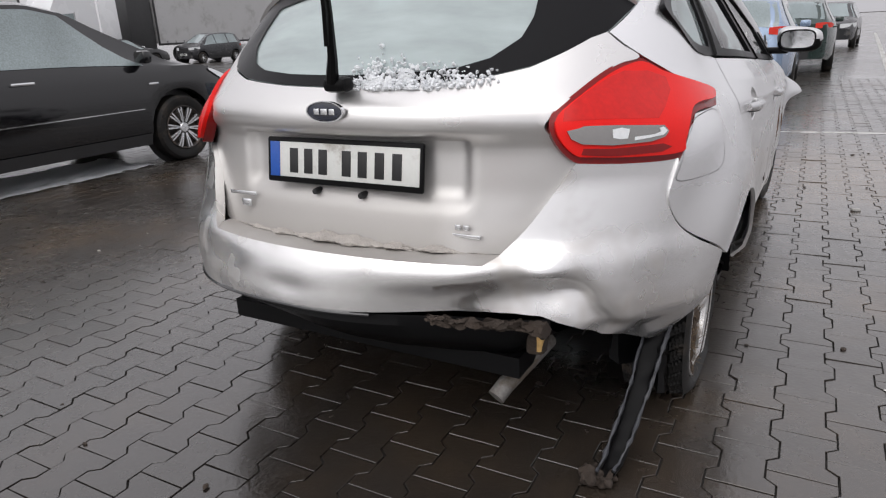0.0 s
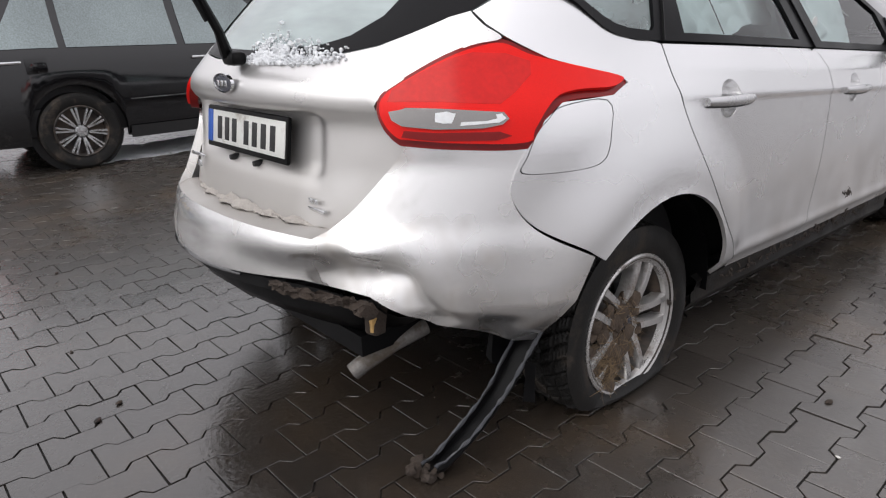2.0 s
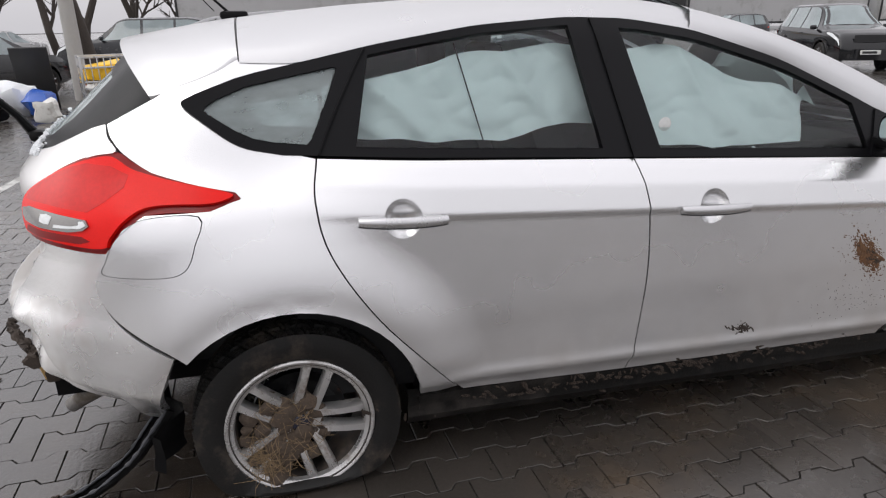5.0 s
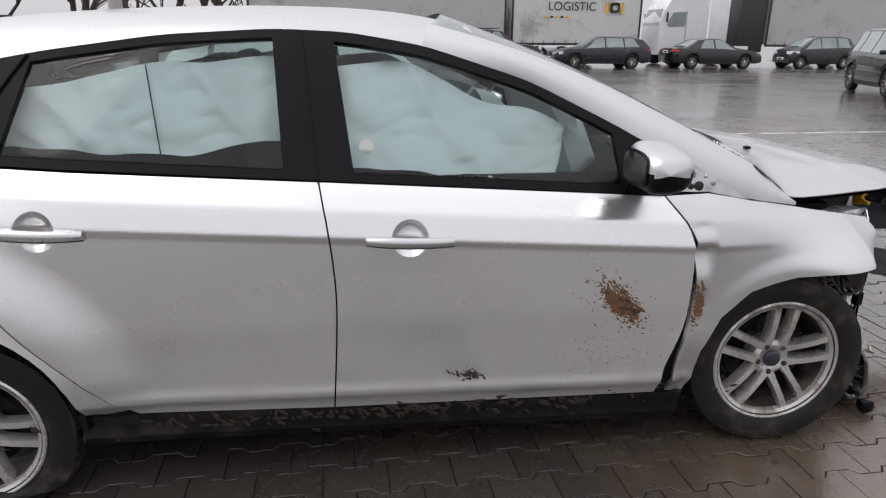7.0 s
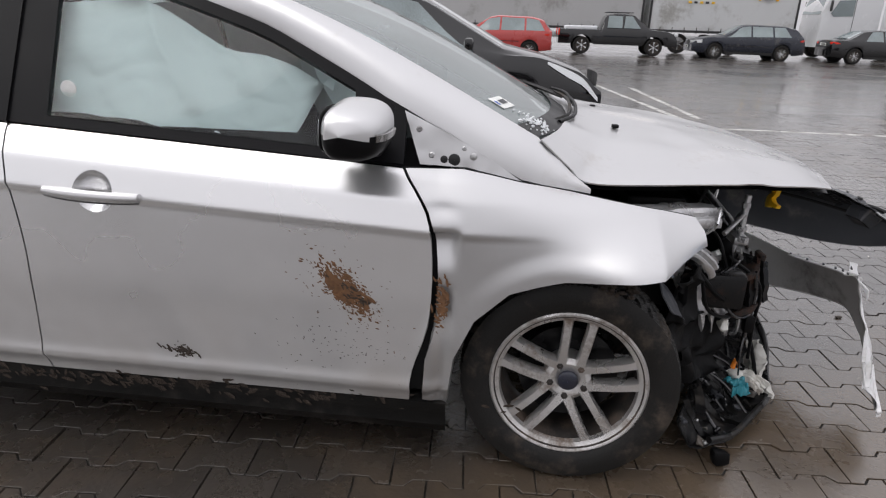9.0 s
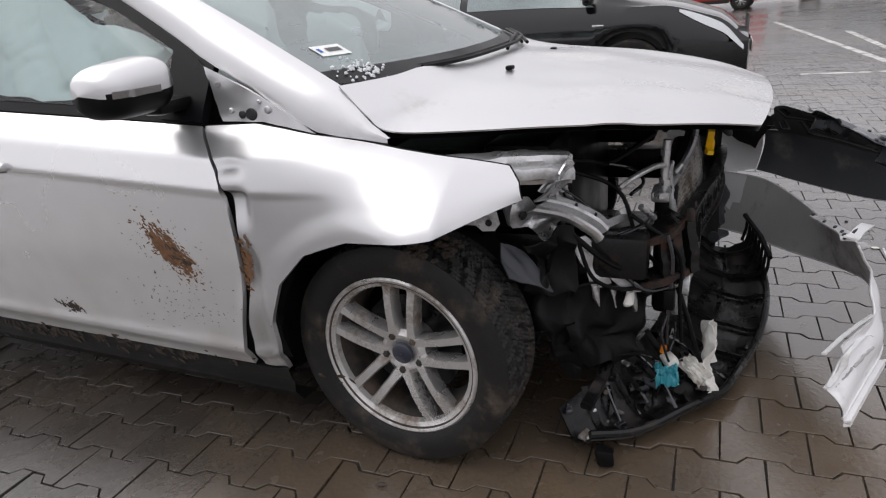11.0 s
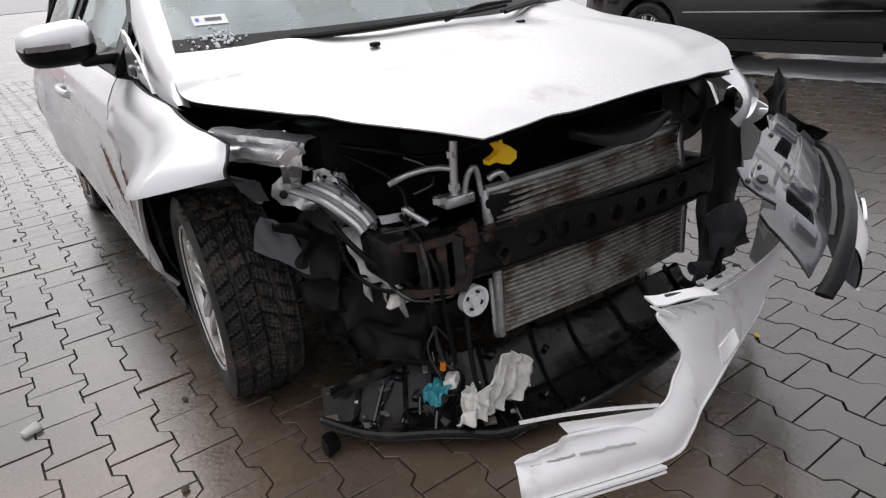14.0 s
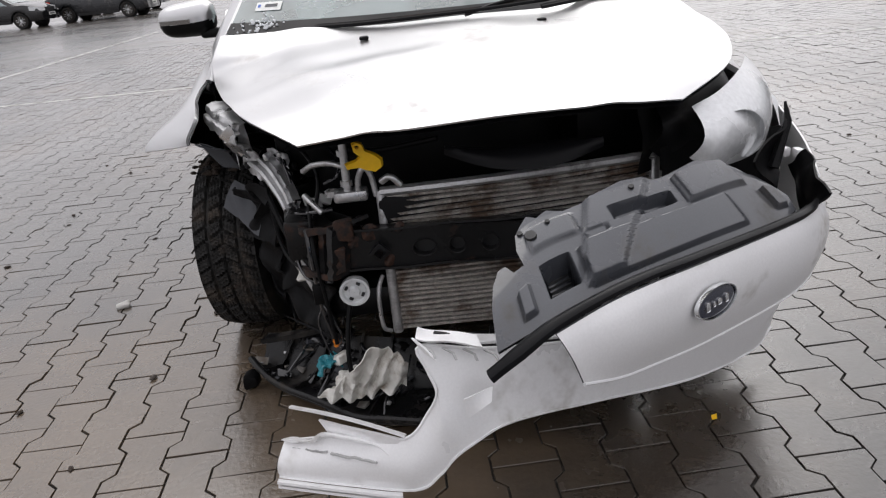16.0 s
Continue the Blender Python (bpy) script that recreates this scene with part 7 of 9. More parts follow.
guide_line = [(0.0, 0.0), (0.4, -0.02), (0.7, -0.02), (0.94, 0.0), (0.97, 0.40), (0.93, 0.95), (0.86, 0.80), (0.80, 1.0), (0.72, 1.05), (0.60, 1.0), (0.52, 1.06), (0.46, 1.0), (0.38, 0.98), (0.33, 1.05), (0.28, 1.01), (0.24, 1.08), (0.205, 1.04), (0.17, 1.0), (0.155, 0.84), (0.165, 0.62), (0.12, 0.66), (0.09, 0.86), (0.05, 0.98), (0.015, 0.90), (-0.0, 0.60)]
air_guide = part("air_guide", thicken(panel(guide_line, guide_point, 0.0085, 0, (0, 0.3, 1)), 0.004), guide_grey, cover, "grey moulded air guide behind the trim")
# a black copy below puts the shade of the guide's underside into colour
part("guide_underside", panel(guide_line, lambda u, v: guide_point(u, v) - Vector((0.002, 0.004, 0.007)), 0.02, 0, (0, 0.3, 1)), satin_black, air_guide)
for s, q, r in ((0.225, 0.80, 0.012), (0.19, 0.96, 0.006), (0.31, 0.86, 0.005), (0.53, 0.93, 0.006)):
    part("guide_hole", lathe([(0.0, r), (0.005, r * 0.9), (0.005, 0.0005)], 14, "z"), ink, air_guide, "", Matrix.Translation(guide_point(s, q)) @ pose(0, 0, 0, -22, 10, 0))
for k in range(6):
    a, b = guide_point(0.232, 0.21 + 0.048 * k), guide_point(0.318, 0.21 + 0.048 * k)
    part("pocket_mesh", tube([a + Vector((0, 0, 0.004)), b + Vector((0, 0, 0.004))], 0.0022, 5), ink, air_guide)

# the apron below, torn from the nose strip and hanging to the ground
AT = cr([(-0.79, 3.40, 0.39), (-0.70, 3.555, 0.385), (-0.45, 3.655, 0.385), (-0.17, 3.715, 0.395), (0.07, 3.757, 0.430), (0.205, 3.752, 0.452), (0.195, 3.775, 0.405), (0.181, 3.799, 0.364), (0.205, 3.80, 0.315), (0.259, 3.805, 0.262), (0.38, 3.735, 0.232), (0.545, 3.668, 0.188)], 5)
AB = cr([(-0.78, 3.38, 0.14), (-0.66, 3.50, 0.155), (-0.44, 3.625, 0.185), (-0.19, 3.730, 0.240), (-0.03, 3.792, 0.272), (0.056, 3.822, 0.277), (0.115, 3.832, 0.250), (0.158, 3.836, 0.222), (0.195, 3.842, 0.185), (0.250, 3.838, 0.150), (0.40, 3.775, 0.130), (0.562, 3.710, 0.120)], 5)


def apron_rows(d=0.0, n=14):
    rows = []
    for i, (t, b) in enumerate(zip(AT, AB)):
        row = []
        for k in range(n + 1):
            q = k / n
            p = t.lerp(b, q)
            out = Vector((0.55, 0.83, 0.05))
            row.append(p + out * (0.022 * math.sin(math.pi * q) * (0.3 + 0.4 * i / len(AT)) - d) + 0.003 * noise.noise_vector(p * 18))
        rows.append(row)
    return rows


apron = part("bumper_apron", grid(apron_rows()), white_back, cover, "white lower skin torn down to the ground")
part("apron_inside", grid(apron_rows(0.005)), inner_grey, apron)
part("apron_edge", tube(AT, 0.0035, 6), white_back, apron)
part("apron_edge", tube(AB, 0.0035, 6), white_back, apron)
# ledge with clip holes along its top
sheet([(0.215, 3.745, 0.462), (0.08, 3.80, 0.462), (0.09, 3.765, 0.475), (0.205, 3.715, 0.475)], 0.012, 21, 12, mat=white_back, name="cover_bracket", parent=apron)
part("bracket_slot", block(0.05, 0.008, 0.005, 0.002), ink, apron, "", pose(0.15, 3.752, 0.474, 0, 0, -22))
part("apron_ledge", ribbon([p + Vector((-0.008, -0.022, 0.008)) for p in AT[15:26]], 0.038, 0.005, (0.35, 0.93, 0.1)), white_back, apron)
for k in range(6):
    p = AT[15 + 2 * k] + Vector((-0.012, -0.030, 0.013))
    part("bracket_clip", block(0.016, 0.008, 0.006, 0.002), grey_plastic, apron, "", pose(p.x, p.y, p.z, 0, 0, -25))
# fog lamp frame at the loose end: a thin strip above, a stepped pocket below
part("frame_strip", ribbon(cr([(0.257, 3.803, 0.268), (0.34, 3.755, 0.274), (0.43, 3.705, 0.276), (0.518, 3.657, 0.272)], 5), 0.010, 0.005, (0.45, 0.85, 0.3)), white_back, apron)
sheet([(0.265, 3.800, 0.262), (0.45, 3.700, 0.262), (0.42, 3.715, 0.215), (0.29, 3.790, 0.205)], 0.004, 23, 8, mat=white_back, name="lamp_frame", parent=apron)
sheet([(0.29, 3.792, 0.205), (0.42, 3.715, 0.215), (0.54, 3.662, 0.185), (0.36, 3.765, 0.175)], 0.006, 24, 10, mat=white_back, name="lamp_frame", parent=apron)
# grey strips paint the shade of two creases on the white frame
for a, b in (((0.520, 3.690, 0.182), (0.440, 3.738, 0.196)), ((0.430, 3.744, 0.196), (0.325, 3.800, 0.206))):
    bar(a, b, 0.006, 0.004, (0.45, 0.85, 0.3), inner_grey, apron, "frame_crease", 3, bend=0.004)
part("frame_lip", rough_up(ribbon(cr([(0.548, 3.672, 0.196), (0.470, 3.712, 0.212), (0.440, 3.722, 0.236), (0.330, 3.776, 0.236), (0.296, 3.800, 0.222)], 5), 0.012, 0.004, (0.45, 0.85, 0.3)), 0.006, 30), white_back, apron)
sheet([(0.130, 3.850, 0.378), (0.070, 3.846, 0.396), (0.074, 3.862, 0.372), (0.128, 3.858, 0.338)], 0.004, 61, 6, mat=white_back, name="torn_flap", parent=apron)
sheet([(0.222, 3.745, 0.470), (0.196, 3.770, 0.458), (0.176, 3.790, 0.436), (0.198, 3.765, 0.444)], 0.006, 62, 6, mat=white_back, name="torn_flap", parent=apron)
for k in range(4):
    p = Vector((0.20, 3.752, 0.452)).lerp(Vector((0.075, 3.785, 0.448)), k / 3)
    part("bracket_ridge", ribbon([p + Vector((0, 0.006, 0)), p + Vector((-0.02, 0.024, -0.004)), p + Vector((-0.024, 0.034, -0.014))], 0.005, 0.004, (1, 0, 0)), inner_grey, apron)
for d in (0.004, 0.016):
    part("spoiler_lip", ribbon([b + Vector((0.004, 0.010, -d)) for b in AB[46:]], 0.016, 0.006, (0, 1, 0.3)), white_back, apron)
part("parking_sensor", lathe([(0.0, 0.010), (0.004, 0.009), (0.005, 0.0005)], 16, "y"), white_back, cover, "", Matrix.Translation((-0.33, 3.690, 0.30)))
# broken black brackets at the far corner
sheet([(-0.62, 3.52, 0.70), (-0.70, 3.45, 0.78), (-0.74, 3.40, 0.72), (-0.66, 3.50, 0.62)], 0.03, 31, 10, mat=black_plastic, name="broken_bracket", parent=cover)
sheet([(-0.74, 3.60, 0.62), (-0.80, 3.40, 0.66), (-0.81, 3.34, 0.60), (-0.75, 3.52, 0.50)], 0.02, 33, 10, mat=black_plastic, name="broken_bracket", parent=cover)
part("bracket_spike", tube([(-0.66, 3.50, 0.66), (-0.70, 3.47, 0.76), (-0.70, 3.45, 0.80)], [0.014, 0.009, 0.003], 8), black_plastic, cover)

# ---------------------------------------------------------------- cabin, handles and mirrors
def curtain(y0, y1, low, seed, folds=9.0):
    """An inflated curtain airbag hanging behind the side windows."""
    rows = []
    n, m = 70, 40
    for i in range(n + 1):
        y = lerp(y0, y1, i / n)
        zt, zb = top_z(y) - 0.085 + 0.035 * noise.noise(Vector((y * 4, seed, 1))), low(y)
        row = []
        for j in range(m + 1):
            k = j / m
            z = lerp(zt, zb, k)
            x = side_x(y, max(z, belt(y))) - 0.055 - 0.05 * k
            w = 0.034 * noise.noise(Vector((y * 3.4, z * 5.5, seed))) + 0.024 * noise.noise(Vector((y * folds, z * 9 + y * 6, seed + 4)))
            crease = 0.050 * abs(noise.noise(Vector((y * 6 + z * 5, z * 3, seed + 9))))
            fold = 0.020 * abs(noise.noise(Vector((y * 9 - z * 11, z * 12 + y * 3, seed + 2))))
            row.append((x + w - crease + fold, y, z))
        rows.append(row)
    return grid(rows)


two("curtain_airbag", lambda: curtain(0.18, 1.09, lambda y: belt(y) + 0.03 + 0.05 * smooth((y - 0.70) / 0.25) + 0.012 * noise.noise(Vector((y * 9, 0, 0))), 3.0), cloth, "limp pale green curtain airbag behind the rear door window")
two("curtain_airbag", lambda: curtain(1.10, 1.94, lambda y: belt(y) + 0.018 + 0.02 * noise.noise(Vector((y * 7, 3, 0))) - 0.02 * bell((y - 1.78) / 0.08) + 0.20 * smooth((y - 1.82) / 0.13), 8.0, 6.0), cloth, "limp pale green curtain airbag behind the front door window")
two("curtain_airbag", lambda: curtain(-0.14, 0.17, lambda y: belt(max(y, 0)) + 0.06 + 0.15 * smooth((0.02 - y) / 0.15), 5.0), cloth, "limp pale green curtain airbag behind the quarter window")
part("airbag_strap", tube([(side_x(0.66, z) - 0.048 - 0.05 * (1 - (z - 1.03) / 0.35), 0.60 + 0.18 * (1.35 - z), z) for z in np.linspace(1.34, 1.06, 9)], 0.002, 6), interior, wreck)
part("window_disc", lathe([(-0.001, 0.022), (0.001, 0.022), (0.002, 0.0005)], 24), paper, wreck, "round white sticker on the window", Matrix.Translation((side_x(1.245, 1.082) - 0.001, 1.245, 1.082)))


def seat(x, y, bench=False):
    w = 0.52 if not bench else 1.25
    body = part("seat", block(w, 0.50, 0.20, 0.05, (x, y, 0.48)), seat_cloth, wreck, "dark cloth seat")
    rows = [[(x + w / 2 * math.copysign(min(1, abs(k) ** 0.6), k), y - 0.24 - 0.22 * v + 0.03 * abs(k), 0.55 + 0.62 * v) for k in np.linspace(-1, 1, 13)] for v in np.linspace(0, 1, 8)]
    part("backrest", thicken(grid(rows), 0.11), seat_cloth, body)
    for hx in ((x,) if not bench else (x - 0.38, x, x + 0.38)):
        part("headrest", block(0.25, 0.09, 0.17, 0.035, (hx, y - 0.47, 1.25)), seat_cloth, body)


seat(0.37, 1.25), seat(-0.37, 1.25), seat(0, 0.32, True)
dash_rows = [[(k, 2.30 - 0.10 * abs(k) - 0.55 * v, 0.955 - 0.05 * v - 0.30 * max(0, v - 0.75) * 4) for k in np.linspace(-0.74, 0.74, 19)] for v in np.linspace(0, 1, 9)]
part("dashboard", grid(dash_rows), interior, wreck, "dark dashboard")
part("burst_airbag", rough_up(lathe([(0.0, 0.001), (0.03, 0.14), (0.08, 0.19), (0.14, 0.14), (0.17, 0.001)], 28, "y"), 0.05, 9), cloth, wreck, "limp driver's airbag", pose(-0.37, 1.78, 0.98, 25, 0, 0))
part("burst_airbag", rough_up(lathe([(0.0, 0.001), (0.05, 0.20), (0.12, 0.25), (0.20, 0.18), (0.24, 0.001)], 28, "y"), 0.06, 7), cloth, wreck, "limp passenger airbag", pose(0.37, 1.80, 1.02, 25, 0, 0))
part("headliner", grid([[Vector(roof_point(lerp(-0.2, 1.48, i / 12), lerp(-0.93, 0.93, j / 14))) - Vector((0, 0, 0.03)) for j in range(15)] for i in range(13)]), interior, wreck)
part("parcel_shelf", thicken(grid([[(k, lerp(-0.58, -0.02, v), 1.02) for k in np.linspace(-0.52, 0.52, 7)] for v in (0, 0.5, 1)]), 0.02), interior, wreck)
part("boot_lining", block(1.10, 0.03, 0.45, 0.01, (0, -0.62, 0.78)), interior, wreck)
for x in (-0.78, 0.78):
    part("door_lining", grid([[(x + (0.02 if x < 0 else -0.02) * v, y, lerp(0.28, 0.985, v)) for y in np.linspace(0.05, 2.2, 14)] for v in np.linspace(0, 1, 6)]), interior, wreck)


def handle(y0, y1, z, door):
    ym = (y0 + y1) / 2
    def cup(u, v):
        r = min(1.0, math.hypot(u / CUP_Y, v / CUP_Z))
        return (side_x(ym + u, z + v) - 0.001 - 0.028 * (1 - r ** 3), ym + u, z + v)
    loop = [(CUP_Y * math.cos(t), CUP_Z * math.sin(t)) for t in (2 * math.pi * k / 28 for k in range(28))]
    part("handle_cup", panel(loop, cup, 0.010, 0, RIGHT), silver, door)
    rows = []
    for i in range(15):
        k = i / 14
        y = lerp(y0, y1, k)
        zz = z - 0.010 * (k - 0.5) - 0.004
        w = 0.016 * (0.55 + 0.45 * math.sin(math.pi * (0.08 + 0.84 * k)) ** 0.5)
        x = side_x(y, zz) + 0.006 + 0.026 * math.sin(math.pi * (0.06 + 0.88 * k)) ** 0.6
        rows.append([(x - 0.012 + 0.014 * math.cos(t), y, zz + w * math.sin(t)) for t in (2 * math.pi * j / 12 for j in range(12))])
    bar = part("door_handle", grid(rows, closed=True, cap=True), silver_toned, door, "silver door handle")
    part("handle_seam", tube([(r[9][0] + 0.001, r[9][1], r[9][2] - 0.001) for r in rows], 0.0022, 5), ink, bar)


handle(0.232, 0.482, 0.888, rear_door_right)
handle(1.232, 1.486, 0.836, front_door_right)


def splash(n, cy, cz, sy, sz, seed, size=0.008, slope=0.0):
    random.seed(seed)
    bm = bmesh.new()
    for _ in range(n):
        y, z = random.gauss(cy, sy), random.gauss(cz, sz)
        z += slope * (y - cy)
        s = size * random.uniform(0.3, 1.3)
        got = bmesh.ops.create_icosphere(bm, subdivisions=1, radius=s)
        a = random.gauss(-0.6, 0.5)
        for v in got["verts"]:
            v.co = Vector((v.co.x * min(0.28, 0.0013 / s), v.co.y * 1.8 * math.cos(a) - v.co.z * math.sin(a) * 0.6, v.co.y * 1.8 * math.sin(a) + v.co.z * math.cos(a) * 0.6))
            v.co *= 1 + 0.5 * noise.noise(v.co * 200 + Vector((y, z, 0)) * 50)
            v.co += Vector((side_x(y, z) + 0.0005, y, z))
    return bm


for args, m, lab in (((60, 2.015, 0.604, 0.022, 0.013, 11, 0.0125, -0.7), splash_brown, "mud and straw splashed on the door"), ((30, 2.035, 0.590, 0.024, 0.012, 12, 0.010, -0.7), mud, "mud and straw splashed on the door"), ((420, 2.025, 0.600, 0.036, 0.026, 1, 0.0034, -0.7), splash_brown, "mud and straw splashed on the door"), ((260, 2.02, 0.600, 0.032, 0.024, 2, 0.0042, -0.7), splash_brown, "mud and straw splashed on the door"), ((160, 2.03, 0.60, 0.075, 0.055, 3, 0.0022, -0.6), splash_brown, "specks of mud on the door"), ((60, 1.535, 0.376, 0.028, 0.008, 4, 0.005, 0.0), mud, "smear of mud on the door"), ((120, 2.02, 0.42, 0.12, 0.045, 5, 0.0017, 0.0), mud, "specks of mud on the door")):
    tagged(part("mud_splash", splash(*args), m, front_door_right, lab), kind="stuff")
tagged(part("rust_patch", splash(90, 2.282, 0.575, 0.008, 0.035, 6, 0.006), splash_brown, right_fender, "rust and soil in the folded fender"), kind="stuff")
tagged(part("sill_mud", splash(200, 1.2, 0.235, 0.5, 0.018, 7, 0.010), mud, wreck, "mud caked on the sill"), kind="stuff")
for ob in list(scene.objects):
    if ob.name.startswith(("straw", "wheel_mud", "tread_mud")):
        ob["kind"] = "stuff"


def door_mirror():
    c = Vector((0.985, 2.055, 1.045))
    rows = []
    for i in range(31):
        k = i / 30
        x = lerp(-0.105, 0.120, k)
        e = max(0.0, 1 - abs(2 * k - 1) ** 4.0) ** 0.42
        row = []
        for j in range(48):
            t = 2 * math.pi * j / 48
            sy, sz = math.cos(t), math.sin(t)
            py = math.copysign(abs(sy) ** 0.75, sy)
            pz = math.copysign(abs(sz) ** 0.72, sz)
            yy = (0.095 if sy > 0 else 0.055) * py * e
            row.append(c + Vector((x, yy - 0.05 * x + 0.0, ((0.066 if sz > 0 else 0.078) - 0.012 * k) * pz * e - 0.18 * x * 0.3)))
        rows.append(row)
    return rows


def rows_slice(rows, keep):
    bm = grid(rows, closed=True, cap=True)
    bmesh.ops.delete(bm, geom=[f for f in bm.faces if not keep(f.calc_center_median())], context="FACES")
    return bm


mr = door_mirror()
cut = 1.034
for s in (1, -1):
    flip = (lambda b: b) if s > 0 else mirror
    housing = part("door_mirror", flip(rows_slice(mr, lambda c: c.z > cut)), silver_toned, wreck, "silver door mirror with black foot and indicator")
    part("mirror_foot", flip(rows_slice(mr, lambda c: c.z <= cut)), black_plastic, housing)
    track = []
    for row in mr[11:28]:
        front = sorted((p for p in row if p.y > 2.05), key=lambda p: p.z)
        zs = [p.z for p in front]
        track.append(Vector([float(np.interp(cut + 0.002, zs, [p[c] for p in front])) for c in (0, 1, 2)]))
    part("indicator", flip(ribbon([p + Vector((0.002, 0.004, 0)) for p in track], 0.016, 0.006, (0, 0.15, 1))), lamp_clear, housing)
    arm = block(0.12, 0.07, 0.035, 0.012)
    bmesh.ops.translate(arm, verts=arm.verts[:], vec=(0.885, 2.085, 0.982))
    part("mirror_arm", flip(arm), black_plastic, housing)
    for rx, rz, y, m, nm in ((0.088, 0.052, 2.004, satin_black, "mirror_rim"), (0.080, 0.044, 2.0005, chrome, "mirror_glass")):
        disc = []
        for q in (0.02, 0.5, 0.85, 1.0):
            disc.append([(0.984 + rx * q * math.copysign(abs(math.cos(t)) ** 0.6, math.cos(t)), y - 0.05 * (rx * q * math.cos(t)), 1.040 + rz * q * math.copysign(abs(math.sin(t)) ** 0.6, math.sin(t))) for t in (2 * math.pi * k / 40 for k in range(40))])
        part(nm, flip(thicken(grid(disc, closed=True), 0.003)), m, housing)
sail = panel([(2.03, 0.945), (2.165, 0.935), (2.165, 1.045), (2.11, 1.085)], flat(0.012), 0.03, 0.01, RIGHT)
part("mirror_sail", sail, satin_black, wreck)

# ---------------------------------------------------------------- other vehicles in the yard
# opaque panes: the pale base stands for sky reflected in the glass
pane_dark = material("car_pane", (0.21, 0.255, 0.26), 0.05, 0, 0.5, 1.6, coat=0.8)
paint_black = material("black_car_paint", (0.004, 0.004, 0.005), 0.10, 0.0, 0.15, 2, coat=0.5, spec=0.5, rough_vary=0.04, dirt=(0.030, 0.028, 0.027), dirt_amount=0.3, dirt_low=(0.2, 0.7))
paint_navy = material("navy_car_paint", (0.010, 0.013, 0.024), 0.25, 0.2, 0.1, 2, coat=0.4, dirt=(0.10, 0.095, 0.09), dirt_amount=0.3)
paint_grey = material("grey_car_paint", (0.030, 0.031, 0.034), 0.25, 0.4, 0.1, 2, coat=0.4, dirt=(0.12, 0.11, 0.10), dirt_amount=0.3)
paint_red = material("red_car_paint", (0.42, 0.035, 0.03), 0.3, 0, 0.1, 2, coat=0.8)
paint_blue = material("pale_blue_car_paint", (0.25, 0.33, 0.46), 0.28, 0.4, 0.08, 2, coat=0.8)
paint_green = material("dark_green_car_paint", (0.012, 0.030, 0.026), 0.25, 0.2, 0.1, 2, coat=0.8)
paint_silver = material("silver_car_paint", (0.5, 0.5, 0.5), 0.3, 0.6, 0.06, 2, coat=0.6)
bg_trim = material("grey_bumper_plastic", (0.03, 0.03, 0.031), 0.55, 0, 0.15, 6)
lamp_red_far = material("tail_lamp_red", (0.70, 0.035, 0.02), 0.15, 0, coat=0.1)


def plain_tyre(r, w):
    h = w / 2
    return mesh_of(lathe([(-h * 0.8, r * 0.66), (-h, r * 0.78), (-h * 0.96, r * 0.93), (-h * 0.7, r), (h * 0.7, r), (h * 0.96, r * 0.93), (h, r * 0.78), (h * 0.8, r * 0.66)], 44))


def plain_rim(r, w):
    h = w / 2
    return mesh_of(lathe([(h * 0.9, r * 0.68), (h * 0.98, r * 0.655), (h * 0.80, r * 0.61), (h * 0.2, r * 0.60), (h * 0.1, 0.02)], 44))


def plain_spoke(r, w, a, b):
    h = w / 2
    rows = []
    for k in range(4):
        t = k / 3
        q = lerp(0.06, r * 0.63, t)
        c, s = math.sin(a), math.cos(a)
        d = Vector((0, c, s))
        n = Vector((0, s, -c)) * lerp(min(0.012, b * 0.7), b, t)
        x = Vector((h * 0.78 + 0.01 * math.sin(t * 2), 0, 0))
        rows.append([d * q + n + x, d * q - n + x, d * q - n * 0.8 + x - Vector((0.03, 0, 0)), d * q + n * 0.8 + x - Vector((0.03, 0, 0))])
    return mesh_of(grid(rows, closed=True, cap=True))


WHEELS = {}


def car_wheel(parent, x, y, r, spokes, w=0.20, rim_mat=None):
    key = (round(r, 3), spokes)
    if key not in WHEELS:
        WHEELS[key] = (plain_tyre(r, w), plain_rim(r, w), mesh_of(lathe([(0.07, 0.055), (0.085, 0.045), (0.088, 0.0005)], 24)), [plain_spoke(r, w, 2 * math.pi * k / spokes + (0.07 if k % 2 else -0.07) * (spokes > 9), 0.009 if spokes > 9 else 0.028) for k in range(spokes)])
    ty, ri, hub_m, sp = WHEELS[key]
    wh = part("wheel", hub_m, alloy_clean, parent, "", pose(x, y, r, 0, 0, 0 if x > 0 else 180))
    part("tyre", ty, rubber, wh)
    part("rim", ri, barrel, wh)
    for m in sp:
        part("spoke", m, alloy_clean, wh)


